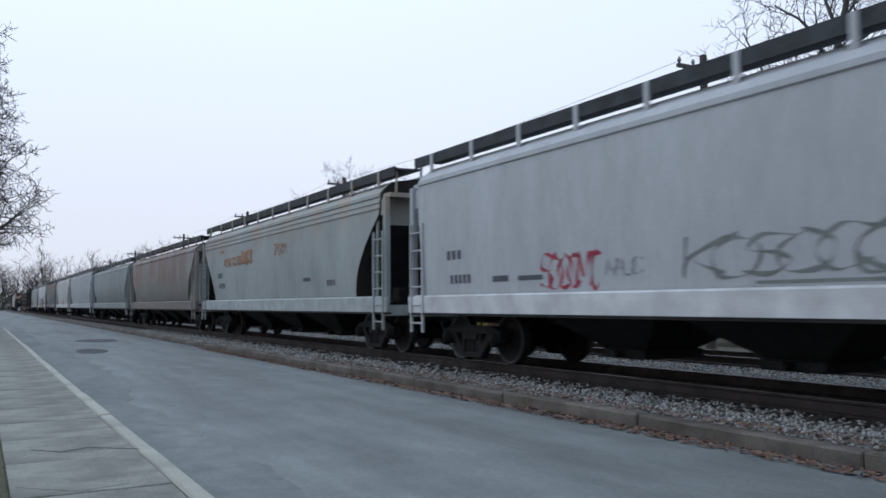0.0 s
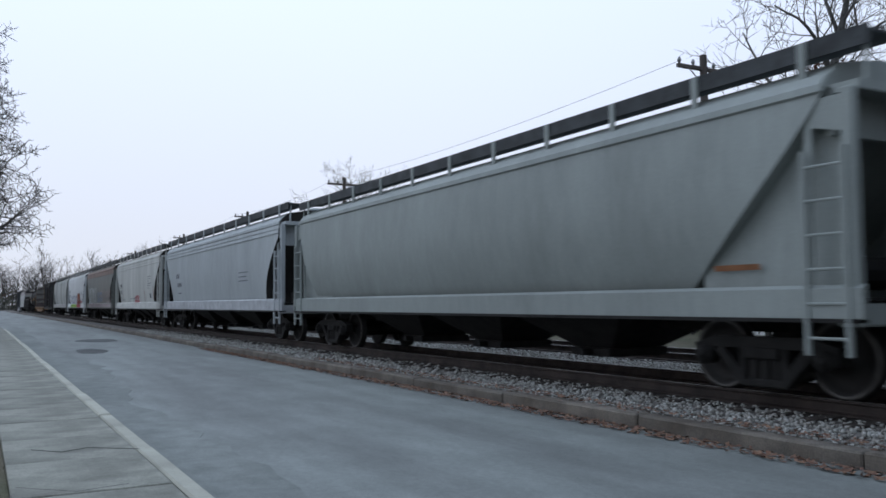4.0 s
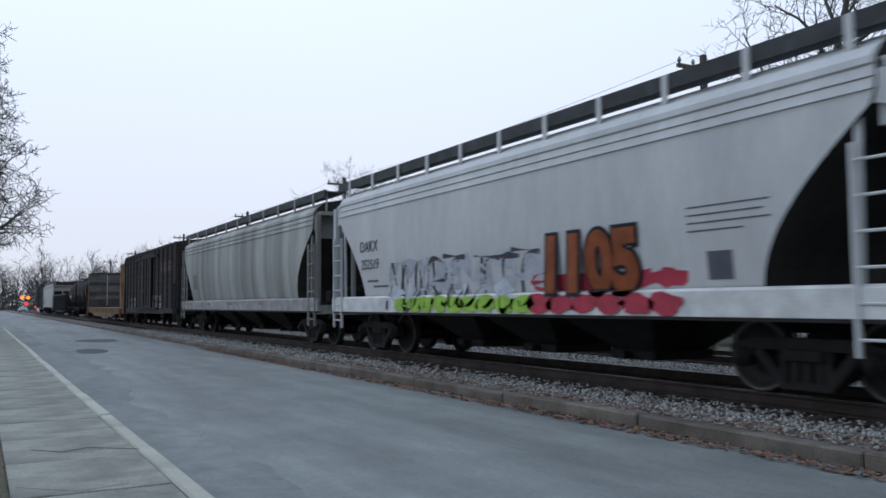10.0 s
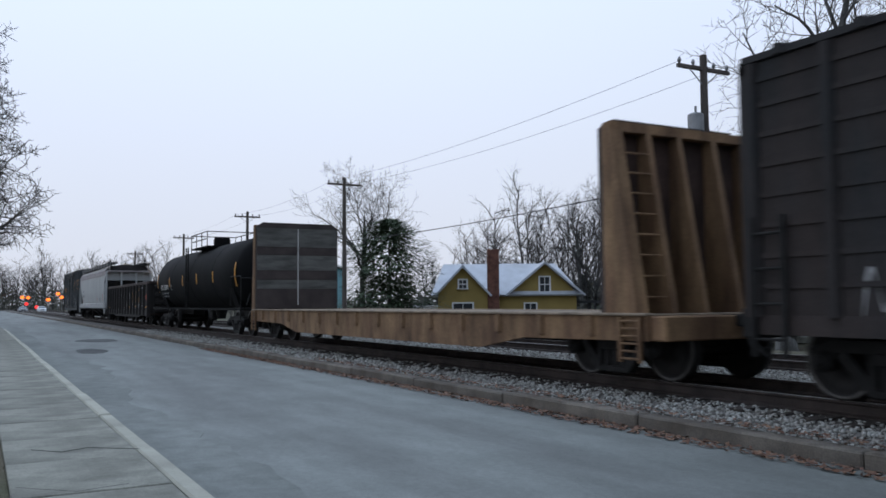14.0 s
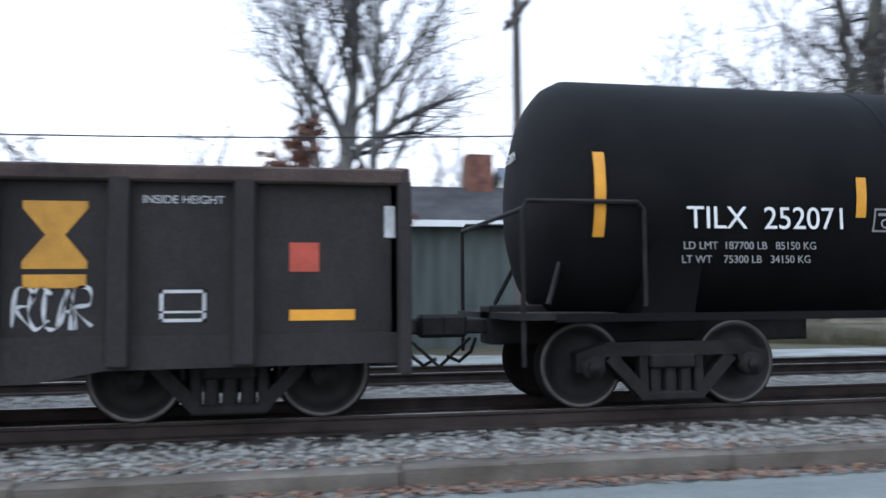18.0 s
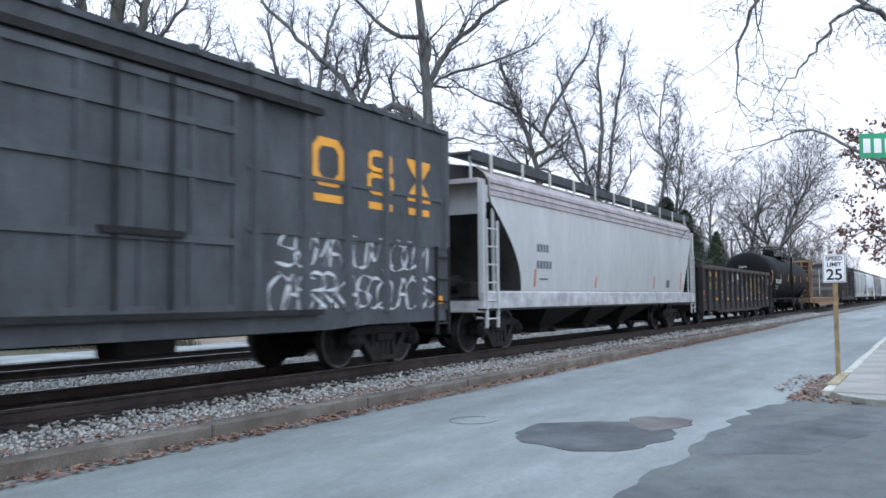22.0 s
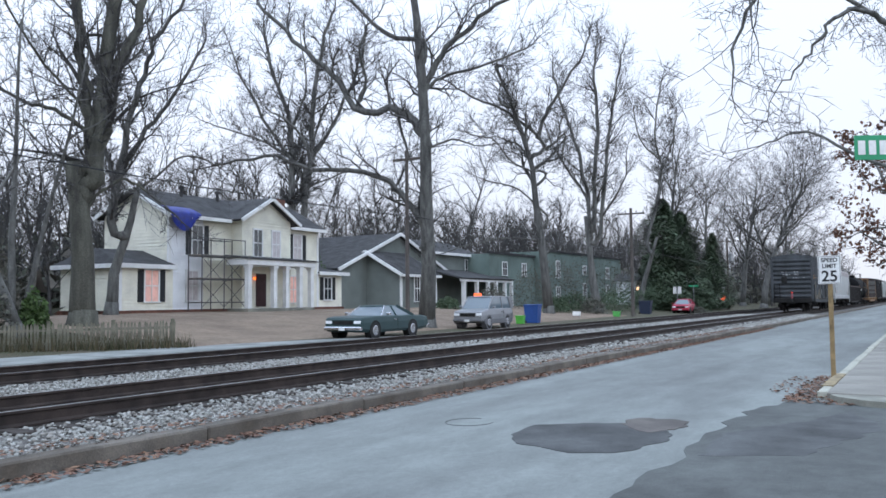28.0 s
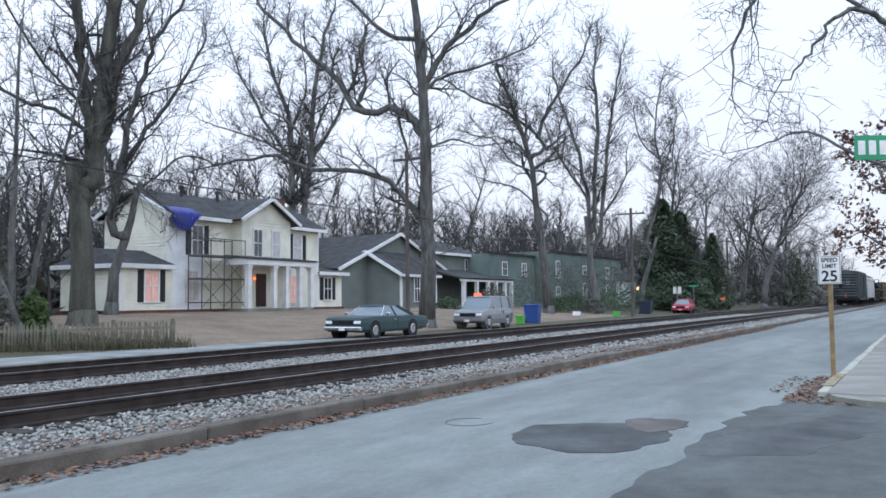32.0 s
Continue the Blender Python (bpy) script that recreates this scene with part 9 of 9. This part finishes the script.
def small_signs():
    s = thing("lit_sign", "small glowing orange sign by the green house", "sign", pose(47.2, 23.8, height(47.2, 23.8)))
    part("post", Mesh().tube([(0, 0, 0), (0, 0, 1.7)], 0.04, 6), M_GALV, s)
    part("panel", Mesh().box(-0.05, 0.05, -0.24, 0.24, 1.62, 1.9, 0.02), mat("orange_glow", (1.0, 0.13, 0.04), 0.5, var=0.2, scale=8, emit=0.9, bump=0), s, "glowing orange panel", at=pose(0, 0, 0, 0, 0, 25))
    y = thing("yard_sign", "small white yard sign", "sign", pose(61.5, 22.6, height(61.5, 22.6)))
    part("panel", Mesh().box(-0.02, 0.02, -0.3, 0.3, 0.3, 0.62, 0.005), M_WHITE, y, at=pose(0, 0, 0, 0, 0, 20))
    part("leg", Mesh().bar((0, -0.2, 0), (0, -0.2, 0.35), 0.03).bar((0, 0.2, 0), (0, 0.2, 0.35), 0.03), M_GALV, y)
    t = thing("street_name_sign", "green street name sign on a thin post", "road sign", pose(95.0, 21.3, 0))
    part("post", Mesh().tube([(0, 0, 0), (0, 0, 2.9)], 0.04, 6), M_GALV, t)
    part("blade", Mesh().box(-0.02, 0.02, -0.5, 0.5, 2.75, 2.95), bpy.data.materials["sign_green"], t, at=pose(0, 0, 0, 0, 0, 20))
    w = thing("notice_boards", "pair of small white notice boards on a post", "sign", pose(90.5, 22.0, 0))
    part("post", Mesh().tube([(0, 0, 0), (0, 0, 2.6)], 0.03, 6), M_GALV, w)
    part("board", Mesh().box(-0.02, 0.02, -0.42, -0.08, 2.0, 2.75), M_WHITE, w)
    part("board", Mesh().box(-0.02, 0.02, 0.08, 0.42, 2.0, 2.75), M_WHITE, w)


small_signs()


def far_lights():
    """The lit crossing at the end of the street."""
    amber, red = mat("amber_glow", (1.0, 0.2, 0.02), 0.5, var=0, emit=2.0, bump=0), mat("red_glow", (1.0, 0.03, 0.025), 0.5, var=0, emit=1.6, bump=0)
    for x, y, z, m, lb in ((-230, 19.4, 5.1, amber, "amber"), (-229, 20.3, 5.2, amber, "amber"), (-231, 10.7, 3.5, amber, "amber"), (-230, 9.4, 3.6, amber, "amber"), (-228, 15.0, 3.0, amber, "amber"), (-232, 18.3, 3.6, amber, "amber"), (-226, 17.0, 4.4, amber, "amber"),
                           (-230, 12.6, 1.2, red, "red"), (-233, 10.5, 2.0, red, "red"), (-238, 4.0, 2.2, red, "red")):
        p = thing("street_light", "far %s light glowing at the end of the street" % lb, "street lamp", pose(x, y, 0), group="far lights")
        part("mast", Mesh().tube([(0, 0, 0), (0, 0, z)], 0.06, 6), M_GALV, p)
        # lamp body far larger than life: its glare is modelled as shape
        part("lamp", Mesh().tube([(0, 0, z - 0.35), (0, 0, z), (0, 0, z + 0.35)], [0.25, 0.5, 0.25], 10), m, p, "glowing lamp, oversized for its glare")
    for k, (x, y, yaw, mt) in enumerate(((-205, 8.5, 0, M_SILVER), (-210, 12.5, 0, M_CLAPW), (-196, 21.5, 20, M_SILVER), (-214, 3.0, 0, M_SILVER))):
        car(x, y, yaw, "distant_car", "pale car waiting at the far crossing", mt, 4.4, 1.8, 0.25, 0.95, 1.45, 0.92, (1.1, 1.8, 3.4, 4.1), 0.32, 2.6, 0.85, 0.95)
    f = thing("porch_fire_lamp", "flickering orange lamp beside a far pole", "lamp", pose(117.5, 22.5, 0))
    part("bracket", Mesh().tube([(0, 0, 0), (0, 0, 1.3)], 0.05, 6), M_GALV, f)
    part("lamp", Mesh().tube([(0, 0, 1.2), (0, 0, 1.5), (0, 0, 1.9)], [0.2, 0.4, 0.15], 10), bpy.data.materials["orange_glow"], f, "glowing orange lamp")


far_lights()


def settle_gardens():
    """The gardens and the far corner lie a little askew to the track."""
    bpy.context.view_layer.update()
    turn = pose(0, 0, 0, 0, 0, 0.8)
    fixed = ("road", "kerb", "pavement", "ground", "ballast", "railway", "track", "far_", "camera", "overcast", "telephone")
    cars_only = {c for c, _ in CARS}
    for ob in [o for o in scene.collection.objects if o.parent is None and o not in cars_only and not o.name.startswith(fixed)]:
        pts = [o.matrix_world @ Vector(c) for o in (ob, *ob.children_recursive) if o.type == "MESH" for c in o.bound_box]
        if not pts:
            continue
        xs, ys = [p.x for p in pts], [p.y for p in pts]
        if (min(xs) + max(xs)) / 2 > 8 and max(xs) - min(xs) < 120 and ((min(ys) + max(ys)) / 2 > 19 or min(xs) > 9):
            ob.matrix_basis = turn @ ob.matrix_basis


settle_gardens()


def motions():
    """The train rolls by at a steady pace; its wheels turn with it."""
    n = 961
    for car, mid in CARS:
        walk(car, [(t, pose(X_REF + SPEED * (t - mid), Y1, ZR)) for t in (0.0, 1 / 30, 8.0, 16.0, 24.0, 32.0 - 1 / 30, 32.0)])
    step = math.degrees(SPEED / FPS / 0.457)
    turns = [pose(0, 0, 0, 0, step * k, 0).to_quaternion() for k in range(n)]
    mids = {car.name: mid for car, mid in CARS}
    for ax, x in WHEELSETS:
        # each wheelset turns while it rolls past near enough to be told apart
        at_zero = mids[ax.parent.name] - (X_REF + x) / SPEED
        k0, k1 = [int(min(n - 2, max(1, (at_zero + d / SPEED) * FPS))) for d in (-48.0, 62.0)]
        rows = [(k / FPS, Matrix.LocRotScale((x, 0, 0.457), turns[k], None)) for k in range(k0, k1 + 1)]
        walk(ax, [(0.0, rows[0][1])] + rows + [(32.0, rows[-1][1])])


motions()
